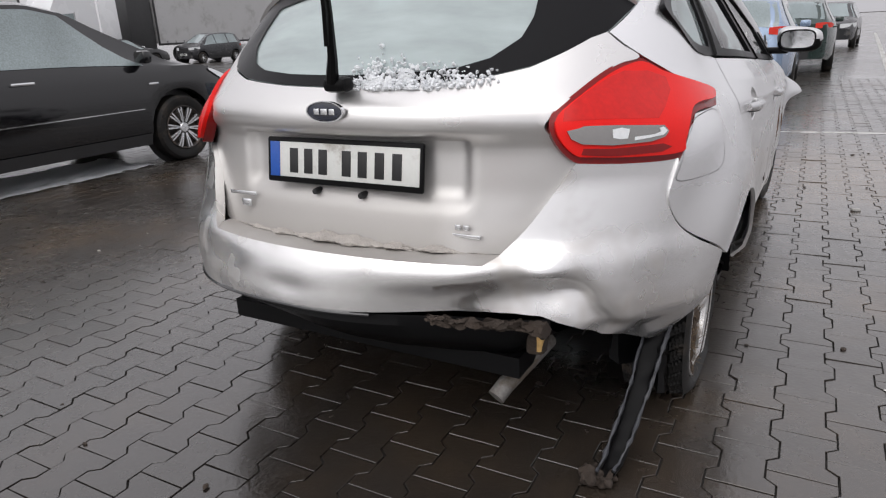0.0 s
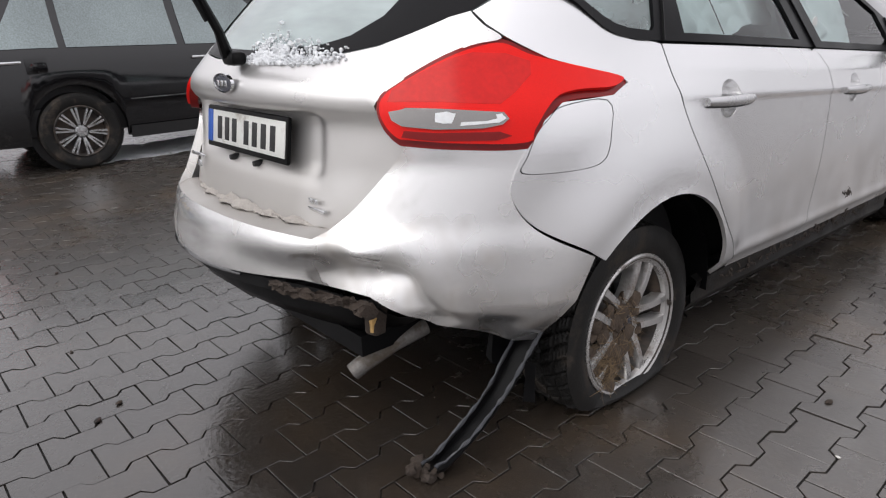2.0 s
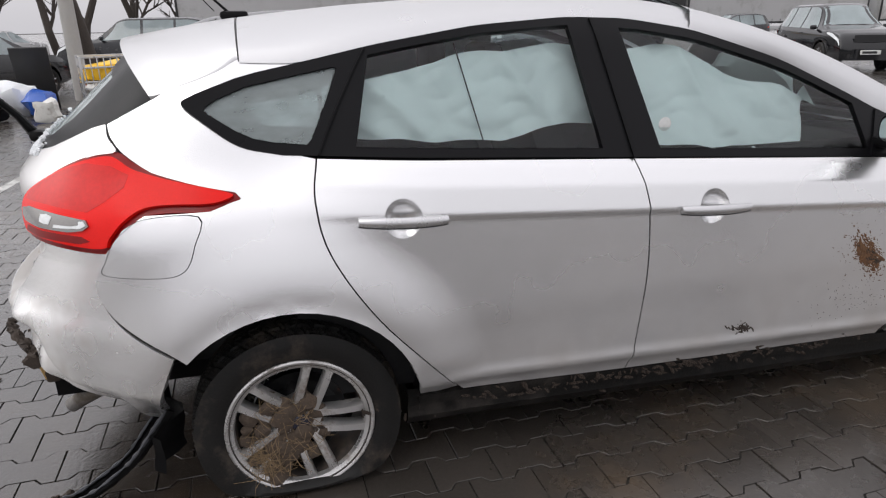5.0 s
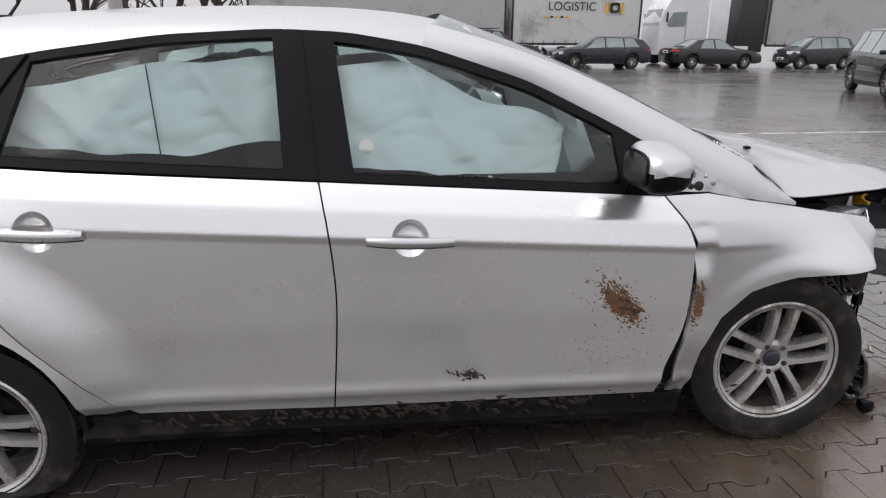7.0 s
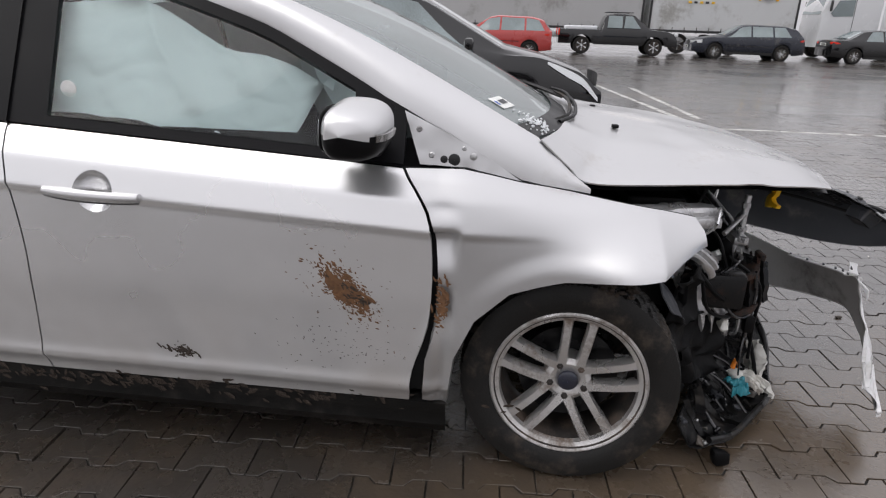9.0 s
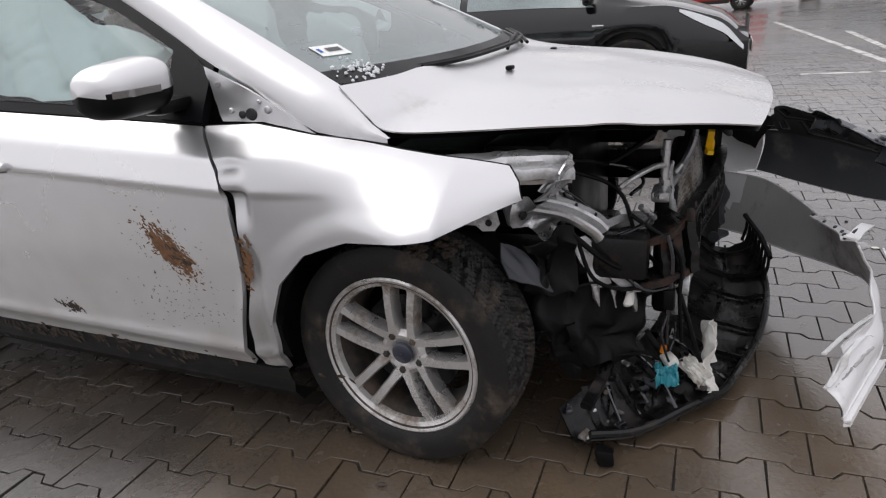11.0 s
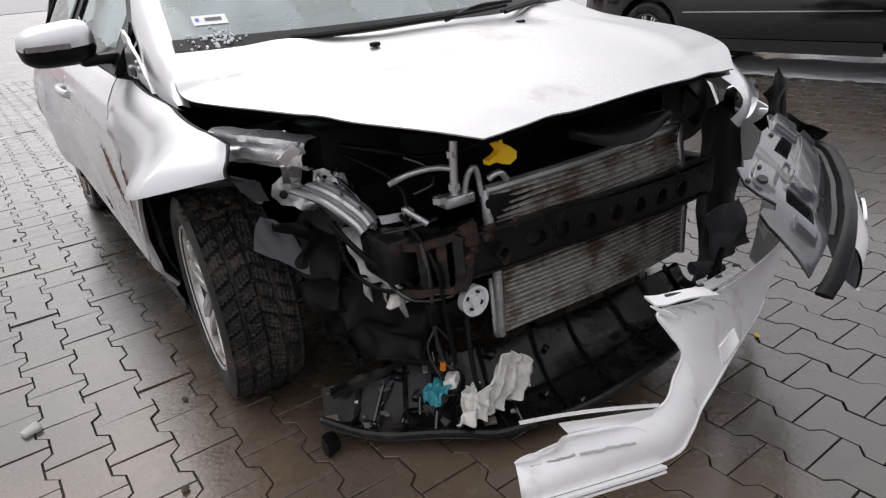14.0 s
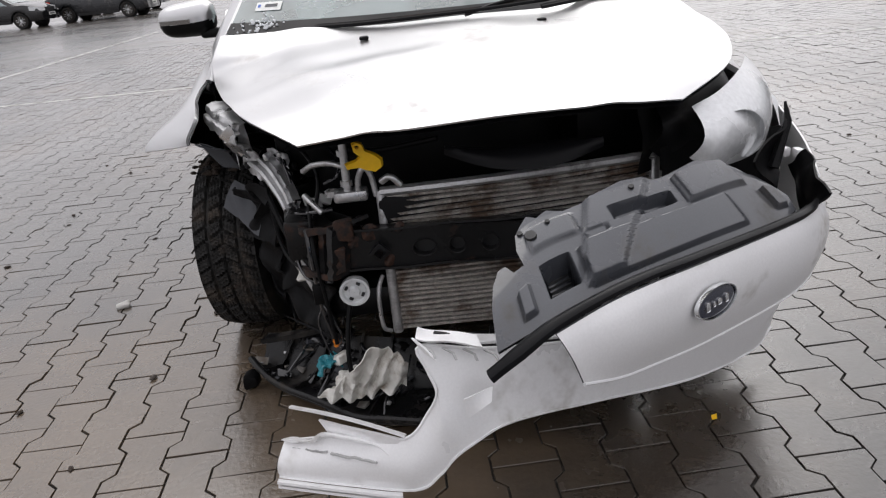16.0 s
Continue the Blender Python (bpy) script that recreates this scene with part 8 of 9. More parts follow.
def parked_car(label, at, turn, length=4.4, width=1.78, top=(), belt_z=(0.86, 0.95), axles=(-1.3, 1.35), r=0.31, paint=None, glass_y=(), rear_lamp=None, group="parked cars", spokes=10, category="car", nose_glass=None, tail_glass=None, trim=None, front_lamp=True, rails=False, detail=True):
    """A parked car: top gives its roofline from tail to nose as (y, z), nose_glass and tail_glass the stretches of that line that are windscreen and rear window."""
    car = thing("parked_car", label, category, at, turn, group)
    half = length / 2
    ty, tz = [p[0] for p in top], [p[1] for p in top]
    bz = lambda y: lerp(belt_z[1], belt_z[0], (y + half) / length)

    def wide(y):
        return width / 2 * (1 - 0.30 * max(0.0, abs(y) / half - 0.62) ** 2 / 0.38 ** 2 * 0.62)

    def bottom(y):
        z = 0.24 + 0.05 * smooth((abs(y) - half + 0.4) / 0.4)
        for a in axles:
            d = abs(y - a)
            if d < r + 0.06:
                z = max(z, r + math.sqrt((r + 0.06) ** 2 - d * d))
        return z

    def point(y, t):
        w, zt, zb, b = wide(y), knots(y, ty, tz, 0.05), bottom(y), bz(y)
        high = max(0.0, zt - b - 0.03)
        wt = lerp(w * 0.90, w * 0.66, smooth(high / 0.5))
        b = min(b, zt - 0.03)
        marks = [(w * 0.93, zb), (w * 0.995, max(zb + 0.01, 0.34)), (w * 1.0, max(zb + 0.02, 0.58)), (w * 0.995, max(zb + 0.03, b - 0.13)), (w * 0.955, max(zb + 0.04, b)), (lerp(w * 0.93, wt, 0.55), lerp(b, zt - 0.05, 0.55)), (wt, zt - 0.045), (wt * 0.80, zt - 0.012), (0.0, zt)]
        i = min(int(t), 7)
        a, c = marks[i], marks[i + 1]
        return Vector((lerp(a[0], c[0], t - i), y, lerp(a[1], c[1], t - i)))

    ys = sorted(set(list(np.linspace(-half, half, 56)) + [a + s * (r + 0.06) * k for a in axles for s in (-1, 1) for k in (1.0, 0.97, 0.85)]))
    ts = [0, 1, 2, 3, 3.5, 4, 4.5, 5, 6, 6.5, 7, 7.5, 8]
    rows = []
    for y in ys:
        right = [point(y, t) for t in ts]
        rows.append(right + [Vector((-p.x, p.y, p.z)) for p in right[::-1][1:]])
    bm = grid(rows, cap=True)
    bmesh.ops.recalc_face_normals(bm, faces=bm.faces[:])
    part("body", bm, paint, car)
    part("underbody", block(width * 0.86, length * 0.86, 0.25, 0.03, (0, 0, 0.42)), ink, car)

    def skin(y0, y1, t0, t1, d, n=8, m=4, slant=(0, 0)):
        out = []
        for i in range(n + 1):
            row = []
            for j in range(m + 1):
                k = j / m
                y = lerp(y0 + slant[0] * k, y1 + slant[1] * k, i / n)
                p = point(y, lerp(t0, t1, k))
                row.append(p + Vector((d, 0, d * 0.5)))
            out.append(row)
        return out

    for y0, y1, s0, s1 in glass_y:
        for s in (1, -1):
            g2 = skin(y0, y1, 4.12, 5.85, 0.006, slant=(s0, s1))
            g2 = [[Vector((p.x * s, p.y, p.z)) for p in row] for row in g2]
            part("side_window", grid(g2), pane_dark, car)
    for stretch in (nose_glass, tail_glass):
        if stretch:
            g2 = [[Vector((point(y, 6.05).x * k * 0.96, y, lerp(point(y, 8).z, point(y, 6.05).z, abs(k) ** 3)) ) + Vector((0, 0.004 if y > 0 else -0.004, 0.007)) for k in np.linspace(-1, 1, 11)] for y in np.linspace(stretch[0], stretch[1], 8)]
            part("windscreen" if stretch is nose_glass else "rear_window", grid(g2), pane_dark, car)
    for a in axles:
        for s in (1, -1):
            car_wheel(car, s * (width / 2 - 0.10), a, r, spokes)
            part("wheel_well", lathe([(0.0, 0.05), (0.0, r + 0.058)], 32), ink, car, "", pose(s * (width / 2 - 0.16), a, r))
    zl = min(bz(half) - 0.13, knots(half - 0.25, ty, tz, 0.05) - 0.12)
    for s in (1, -1):
        if front_lamp:
            lamp = [[Vector((s * (wide(y) * q), y + 0.012, zl + dz + 0.10 * (half - y))) for q, y in ((0.55, half - 0.01), (0.72, half - 0.03), (0.90, half - 0.10), (0.99, half - 0.24), (1.005, half - 0.42))] for dz in (-0.06, 0.0, 0.07)]
            if detail:
                lamp = []
                for i in range(13):
                    k = i / 12
                    y = lerp(half - 0.62, half - 0.05, k)
                    tall = 0.30 * math.sin(math.pi * (0.06 + 0.80 * k)) ** 0.7
                    c = lerp(3.75, 3.15, k)
                    lamp.append([point(y, c + tall * v) * 1.0 + Vector((0.012, 0.010, 0.004)) for v in np.linspace(-1, 1, 7)])
                lamp = [[Vector((p.x * s, p.y, p.z)) for p in row] for row in lamp]
            part("headlamp", grid(lamp), white_gloss, car)
        zr = rear_lamp or (bz(-half) - 0.12)
        lamp = [[Vector((s * (wide(y) * q), y - 0.008, zr + dz * h)) for q, y, h in ((0.70, -half - 0.002, 0.8), (0.86, -half + 0.006, 1.0), (0.96, -half + 0.05, 1.0), (1.002, -half + 0.13, 0.85), (1.010, -half + 0.22, 0.5), (1.008, -half + 0.28, 0.15))] for dz in (-0.055, -0.02, 0.02, 0.055)]
        part("tail_lamp", grid(lamp), lamp_red_far, car)
        if detail:
            for hy in (glass_y[0][0] + 0.10, glass_y[-1][0] + 0.12) if glass_y else ():
                p = point(hy, 3.4)
                part("door_handle", block(0.035, 0.20, 0.028, 0.012, (s * (p.x + 0.012), hy, p.z)), chrome if trim == "chrome" else paint, car)
            my = (glass_y[-1][1] if glass_y else 0.6) - 0.05
            p = point(my, 4.2)
            part("door_mirror", block(0.17, 0.10, 0.12, 0.035, (s * (p.x + 0.09), my, p.z + 0.07)), paint, car)
        side_strip = [[point(y, 2.0) * 1.0 + Vector((0.006, 0, dz - 0.01)) for y in np.linspace(axles[0] + r + 0.12, axles[1] - r - 0.12, 10)] for dz in ((-0.004, 0.004) if trim == "chrome" else (-0.012, 0.012))]
        part("side_strip", grid([[Vector((p.x * s, p.y, p.z)) for p in row] for row in side_strip]), chrome if trim == "chrome" else bg_trim, car)
        sill2 = [[Vector((s * (point(y, 1).x + 0.008 - 0.03 * k), y, 0.33 - 0.11 * k)) for y in np.linspace(axles[0] + r + 0.08, axles[1] - r - 0.08, 12)] for k in (0, 0.5, 1)]
        part("sill_trim", grid(sill2), bg_trim, car)
        if rails:
            part("roof_rail", tube([Vector((s * width * 0.33, y, knots(y, ty, tz, 0.05) + 0.025)) for y in np.linspace(rails[0], rails[1], 8)], 0.014, 8), bg_trim, car)
    for y, d in ((half, 1), (-half, -1)):
        part("bumper", grid([[Vector((wide(y) * k * 0.98, y + d * (0.03 - 0.16 * abs(k) ** 3.5), z)) for k in np.linspace(-1, 1, 13)] for z in (0.28, 0.36, 0.50, 0.56)]), bg_trim if trim == "plastic" else paint, car)
        pl = part("number_plate", block(0.50, 0.012, 0.11, 0.003, (0, y + d * 0.045, 0.48 if d > 0 else 0.78)), plate_white, car)
        part("plate_bar", block(0.36, 0.004, 0.06, 0.001, (0.02, y + d * 0.052, 0.48 if d > 0 else 0.78)), ink, pl)
    part("grille", grid([[Vector((0.42 * k, half + 0.012 - 0.03 * abs(k) ** 2, z)) for k in np.linspace(-1, 1, 9)] for z in (zl - 0.12, zl, zl + 0.06)]), ink, car)
    return car


HATCH = ((-2.1, 0.95), (-2.02, 1.05), (-1.75, 1.36), (-1.3, 1.46), (0.0, 1.48), (0.35, 1.42), (1.12, 0.98), (1.6, 0.90), (2.0, 0.76), (2.1, 0.62))
# black estate parked alongside
BLACK = ((-2.36, 0.66), (-2.34, 0.96), (-2.22, 1.14), (-1.98, 1.38), (-1.62, 1.51), (-1.0, 1.57), (0.1, 1.58), (0.45, 1.50), (1.30, 1.04), (1.75, 0.95), (2.15, 0.82), (2.36, 0.62))
near_car = parked_car("black estate car with chrome door handles and multi-spoke wheels", (-5.50, 1.20, 0), 0, 4.74, 1.80, BLACK, (0.93, 1.02), (-1.38, 1.32), 0.33, paint_black, ((-1.92, -1.42, 0.26, 0.02), (-1.36, -0.42, 0.02, 0.0), (-0.34, 0.98, 0.0, -0.62)), 0.95, spokes=20, trim="chrome", nose_glass=(0.42, 1.28), tail_glass=(-2.32, -1.92), rails=False)
part("wing_badge", block(0.012, 0.11, 0.022, 0.005, (0.905, 1.02, 0.80)), chrome, near_car)
part("filler_flap", block(0.008, 0.16, 0.13, 0.004, (0.893, -1.62, 0.90)), paint_black, near_car)
part("front_aerial", tube([(0.40, -1.55, 1.56), (0.40, -1.72, 1.75), (0.40, -1.9, 1.95)], 0.006, 6), black_plastic, near_car)
snow_strip = thing("snow_patch", "thin patch of old snow under the black car", "snow", (-5.2, 0.9, 0))
part("snow_sheet", rough_up(grid([[(-0.5 + 1.0 * i / 10, -1.0 + 2.3 * j / 20, 0.02 * math.sin(math.pi * i / 10) * math.sin(math.pi * j / 20) + 0.003) for i in range(11)] for j in range(21)]), 0.02, 5), snow, snow_strip)

ESTATE = ((-2.4, 0.70), (-2.36, 0.98), (-2.0, 1.36), (-1.5, 1.46), (0.0, 1.48), (0.3, 1.44), (1.05, 1.0), (1.8, 0.90), (2.3, 0.76), (2.4, 0.60))
SALOON = ((-2.4, 0.80), (-2.35, 0.96), (-1.75, 1.02), (-1.05, 1.38), (-0.5, 1.44), (0.1, 1.43), (0.95, 1.0), (1.8, 0.88), (2.3, 0.72), (2.4, 0.58))
VAN = ((-1.8, 0.70), (-1.77, 1.10), (-1.55, 1.50), (-1.0, 1.58), (0.2, 1.57), (0.5, 1.48), (1.25, 1.05), (1.6, 0.92), (1.8, 0.65))
SUV = ((-2.4, 0.80), (-2.35, 1.15), (-2.05, 1.62), (-1.5, 1.72), (0.3, 1.72), (0.55, 1.65), (1.15, 1.15), (1.9, 1.05), (2.3, 0.92), (2.4, 0.65))
win3 = ((-1.75, -1.05, 0.25, 0.02), (-0.98, -0.12, 0.02, 0.0), (-0.05, 0.95, 0.0, -0.5))
win2 = ((-1.05, -0.30, 0.30, 0.0), (-0.22, 0.85, 0.0, -0.5))
parked_car("dark blue estate car parked before the lorries", (-29.4, 13.6, 0), 178, 4.8, 1.82, ESTATE, (0.88, 0.98), (-1.42, 1.42), 0.32, paint_navy, win3, nose_glass=(0.28, 1.02), tail_glass=(-2.34, -1.9), detail=False)
parked_car("black saloon with smashed nose before the lorries", (-29.4, 19.5, 0), 2, 4.8, 1.80, SALOON, (0.86, 0.96), (-1.45, 1.40), 0.32, paint_black, win2, nose_glass=(0.15, 0.92), tail_glass=(-1.68, -1.1), front_lamp=False, detail=False)
parked_car("small dark grey tall hatchback before the lorries", (-29.5, 25.3, 0), 180, 3.6, 1.72, VAN, (0.90, 1.0), (-1.15, 1.25), 0.29, paint_grey, ((-1.45, -0.75, 0.12, 0.0), (-0.68, 0.15, 0.0, 0.0), (0.2, 1.1, 0.0, -0.5)), nose_glass=(0.45, 1.2), tail_glass=(-1.76, -1.5), detail=False)
parked_car("dark off-road car facing the yard", (-13.6, 16.2, 0), -112, 4.6, 1.82, [(y * 0.96, z) for y, z in SUV], (0.98, 1.08), (-1.35, 1.40), 0.36, paint_black, ((-1.9, -1.15, 0.2, 0.0), (-1.08, -0.2, 0.0, 0.0), (-0.12, 1.0, 0.0, -0.45)), nose_glass=(0.5, 1.1), tail_glass=(-2.2, -1.95))
parked_car("red hatchback parked behind the black estate", (-24.2, 2.6, 0), 175, 4.0, 1.68, [(y * 0.95, z) for y, z in HATCH], (0.86, 0.95), (-1.2, 1.25), 0.29, paint_red, win3, nose_glass=(0.35, 1.05), tail_glass=(-1.94, -1.7), detail=False)
parked_car("pale blue hatchback with red tail lamps parked ahead", (-0.15, 10.6, 0), 1, 4.1, 1.70, HATCH, (0.88, 0.97), (-1.25, 1.3), 0.30, paint_blue, win3, 0.95, nose_glass=(0.38, 1.1), tail_glass=(-2.05, -1.72))
parked_car("dark green car with a black mirror parked ahead", (0.35, 15.4, 0), 0, 4.3, 1.76, [(y * 1.02, z) for y, z in HATCH], (0.88, 0.97), (-1.3, 1.3), 0.31, paint_green, win3, 0.92, nose_glass=(0.38, 1.1), tail_glass=(-2.05, -1.72), trim="plastic")
parked_car("dark grey hatchback facing the yard", (1.1, 25.5, 0), 176, 4.0, 1.70, [(y * 0.95, z) for y, z in HATCH], (0.86, 0.95), (-1.2, 1.25), 0.30, paint_grey, win3, nose_glass=(0.35, 1.05), tail_glass=(-1.94, -1.7), detail=False)
parked_car("large dark grey off-road car under bare trees", (-20.5, -3.2, 0), 172, 4.9, 1.95, SUV, (1.02, 1.14), (-1.45, 1.45), 0.38, paint_grey, ((-1.95, -1.15, 0.15, 0.0), (-1.08, -0.2, 0.0, 0.0), (-0.12, 1.0, 0.0, -0.45)), nose_glass=(0.55, 1.12), tail_glass=(-2.32, -2.05))
parked_car("silver car with red tail lamps by the fence", (-31, -10.5, 0), 70, 4.3, 1.75, SALOON, (0.86, 0.96), (-1.35, 1.3), 0.31, paint_silver, win2, nose_glass=(0.15, 0.92), tail_glass=(-1.68, -1.1), detail=False)
parked_car("dark wreck at the edge of the yard", (-13.8, -5.9, 0), 60, 4.3, 1.75, HATCH, (0.86, 0.96), (-1.25, 1.3), 0.30, paint_black, win3, nose_glass=(0.38, 1.1), tail_glass=(-2.05, -1.72), front_lamp=False, detail=False)
for k, (x, y) in enumerate(((16.2, -25.0), (12.6, -26.8), (14.0, -33.0))):
    parked_car("dark car parked far across the yard", (x, y, 0), 88, 4.3, 1.75, HATCH, (0.86, 0.96), (-1.25, 1.3), 0.30, (paint_black, paint_grey, paint_navy)[k], win3, nose_glass=(0.38, 1.1), tail_glass=(-2.05, -1.72), group="far cars", detail=False)
parked_car("red van parked far behind", (3.6, -26.0, 0), 90, 4.8, 1.9, SUV, (1.0, 1.1), (-1.45, 1.45), 0.33, paint_red, (), nose_glass=(0.55, 1.12), detail=False)


# pick-up truck
pick = thing("pickup_truck", "black double-cab pick-up with roof bars, parked before the lorries", "truck", (-29.4, 7.9, 0), -2, "parked cars")
CAB = ((-0.75, 0.95), (-0.70, 1.30), (-0.55, 1.68), (0.0, 1.74), (0.65, 1.72), (1.35, 1.18), (1.45, 1.12), (2.2, 1.06), (2.5, 0.92), (2.6, 0.7))


def pick_body():
    rows = []
    for y in np.linspace(-2.6, 2.6, 60):
        w = 0.91 * (1 - 0.12 * max(0, abs(y) / 2.6 - 0.8) / 0.2)
        zb = 0.42
        for a in (-1.55, 1.60):
            if abs(y - a) < 0.46:
                zb = max(zb, 0.36 + math.sqrt(0.46 ** 2 - (y - a) ** 2))
        zt = float(np.interp(y, [p[0] for p in CAB], [p[1] for p in CAB])) if y > -0.75 else 1.06
        b = min(1.10, zt - 0.03)
        wt = lerp(w * 0.93, w * 0.72, smooth((zt - 1.15) / 0.4))
        half = [(w * 0.95, zb), (w, max(zb + 0.01, 0.6)), (w * 0.99, max(zb + 0.02, b - 0.1)), (w * 0.96, b), (wt, max(b, zt - 0.04)), (0, zt)]
        rows.append([Vector((x, y, z)) for x, z in half] + [Vector((-x, y, z)) for x, z in half[::-1][1:]])
    bm = grid(rows, cap=True)
    bmesh.ops.recalc_face_normals(bm, faces=bm.faces[:])
    return bm


part("body", pick_body(), paint_black, pick)
for s in (1, -1):
    for y0, y1 in ((-0.5, 0.15), (0.22, 0.95)):
        part("side_window", raw([(s * 0.905, y0, 1.14), (s * 0.905, y1, 1.14), (s * 0.735, y1 - (0.38 if y1 > 0.5 else 0.0), 1.64), (s * 0.735, y0 + 0.05, 1.64)], [(0, 1, 2, 3)]), pane_dark, pick)
    for a in (-1.55, 1.60):
        car_wheel(pick, s * 0.80, a, 0.37, 6)
    part("headlamp", block(0.12, 0.16, 0.16, 0.03, (s * 0.74, 2.53, 0.92)), white_gloss, pick)
    part("tail_lamp", block(0.12, 0.06, 0.30, 0.02, (s * 0.83, -2.59, 0.90)), lamp_red_far, pick)
    part("roof_bar", tube([(s * 0.60, -0.5, 1.79), (s * 0.60, 0.6, 1.79)], 0.02, 6), bg_trim, pick)
part("bed_load", rough_up(block(1.3, 1.4, 0.16, 0.04, (0, -1.6, 1.10)), 0.05, 4), snow, pick)

# ---------------------------------------------------------------- lorries along the edge of the yard
curtain_white = material("white_lorry_curtain", (0.62, 0.63, 0.63), 0.45, 0, 0.06, 0.8, 0.1, 40, dirt=(0.36, 0.35, 0.33), dirt_amount=0.5, dirt_scale=0.7)
curtain_grey = material("grey_lorry_curtain", (0.46, 0.46, 0.46), 0.5, 0, 0.08, 0.8, 0.1, 40, dirt=(0.3, 0.29, 0.28), dirt_amount=0.5, dirt_scale=0.7)
cab_white = material("white_cab_paint", (0.72, 0.73, 0.74), 0.25, 0, 0.04, 1, coat=0.6)


def trailer(y0, y1, x, mat, label):
    tr = thing("lorry_trailer", label, "trailer", (x, 0, 0), 0, "lorries")
    L = y1 - y0
    c = (y0 + y1) / 2
    n = int(L / 0.25)
    rows = [[Vector((1.24 + 0.018 * abs(math.sin(i * 1.3)) * math.sin(math.pi * k / 10), lerp(y0 + 0.06, y1 - 0.06, i / n), lerp(1.12, 3.90, k / 10))) for k in range(11)] for i in range(n + 1)]
    part("side_curtain", grid(rows), mat, tr)
    part("box", block(2.40, L - 0.04, 2.80, 0.02, (0, c, 2.52)), mat, tr)
    part("top_rail", block(0.06, L, 0.10, 0.01, (1.25, c, 3.94)), paint_silver, tr)
    part("bottom_rail", block(0.06, L, 0.12, 0.01, (1.25, c, 1.07)), bg_trim, tr)
    for y in (y0, y1):
        part("corner_post", block(0.08, 0.10, 2.9, 0.01, (1.25, y + (0.05 if y == y0 else -0.05), 2.5)), bg_trim, tr)
    k = int(L / 0.6)
    for i in range(1, k):
        part("strap", block(0.012, 0.035, 0.28, 0.003, (1.28, lerp(y0, y1, i / k), 1.12)), ink, tr)
    part("side_guard", block(0.04, L * 0.5, 0.28, 0.01, (1.15, c - L * 0.05, 0.72)), paint_silver, tr)
    for i in range(3):
        car_wheel(tr, 1.05, y0 + 1.6 + 1.3 * i, 0.48, 6, 0.35)
    return tr


trailer(-3.4, 9.8, -34.3, curtain_grey, "grey curtain-sided lorry trailer")
logo_trailer = trailer(10.1, 17.3, -34.3, curtain_white, "white curtain-sided trailer with dark lettering")
trailer(24.8, 38.0, -34.3, curtain_grey, "grey curtain-sided lorry trailer")
trailer(39.0, 52.0, -34.3, curtain_white, "white curtain-sided lorry trailer")
word = bpy.data.curves.new("word", "FONT")
word.body = "LOGISTIC"
word.size = 0.62
word.extrude = 0.004
tmp = bpy.data.objects.new("word", word)
scene.collection.objects.link(tmp)
word_mesh = bpy.data.meshes.new_from_object(tmp)
bpy.data.objects.remove(tmp)
word_mesh.materials.clear()
part("lettering", word_mesh, bg_trim, logo_trailer, "dark printed word", Matrix.Translation((1.275, 12.05, 2.78)) @ pose(0, 0, 0, 90, 0, 90))
for k in range(5):
    part("print_bar", block(0.01, 0.16, 0.10, 0.002, (1.275, 12.0 + 0.28 * k, 2.45)), (yellow, bg_trim)[k % 2], logo_trailer)
part("printed_mark", block(0.01, 0.5, 0.5, 0.1, (1.273, 15.75, 2.95)), bg_trim, logo_trailer)
part("printed_mark", block(0.012, 0.26, 0.26, 0.06, (1.273, 15.75, 2.95)), curtain_white, logo_trailer)
for s in (-1, 1):
    part("printed_mark", block(0.012, 0.12, 0.6, 0.05, (1.272, 15.75 + s * 0.42, 2.92)), yellow, logo_trailer)

cab = thing("lorry_cab", "white lorry tractor unit with a tall sleeper cab", "truck", (-34.2, 19.9, 0), 180, "lorries")


def cab_shell():
    rows = []
    for y, z0, z1, w in ((-1.3, 1.0, 3.55, 1.18), (-1.2, 0.95, 3.75, 1.22), (0.3, 0.95, 3.80, 1.24), (0.9, 0.75, 3.60, 1.24), (1.25, 0.6, 3.0, 1.22), (1.45, 0.55, 2.3, 1.15), (1.5, 0.55, 1.9, 1.05)):
        half = [(w * 0.97, z0), (w, z0 + 0.3), (w, lerp(z0, z1, 0.6)), (w * 0.97, z1 - 0.12), (w * 0.85, z1), (0, z1 + 0.05)]
        rows.append([Vector((x, y, z)) for x, z in half] + [Vector((-x, y, z)) for x, z in half[::-1][1:]])
    bm = grid(rows, cap=True)
    bmesh.ops.recalc_face_normals(bm, faces=bm.faces[:])
    return bm


part("body", cab_shell(), cab_white, cab)
for s in (1, -1):
    part("door_window", panel([(0.05, 2.05), (0.95, 2.0), (1.10, 2.15), (0.80, 2.75), (0.05, 2.80)], lambda y, z: (s * 1.255, y, z), 0.2, 0.01, (s, 0, 0)), pane_dark, cab)
    part("mirror", block(0.12, 0.10, 0.5, 0.03, (s * 1.40, 1.20, 2.5)), bg_trim, cab)
    part("door_seam", block(0.01, 0.02, 1.9, 0.002, (s * 1.245, 0.0, 1.9)), bg_trim, cab)
    car_wheel(cab, s * 1.03, 0.55, 0.5, 6, 0.32)
    part("side_skirt", block(0.05, 2.6, 0.55, 0.02, (s * 1.16, -2.6, 0.75)), cab_white, cab)
    car_wheel(cab, s * 1.0, -3.0, 0.5, 6, 0.5)
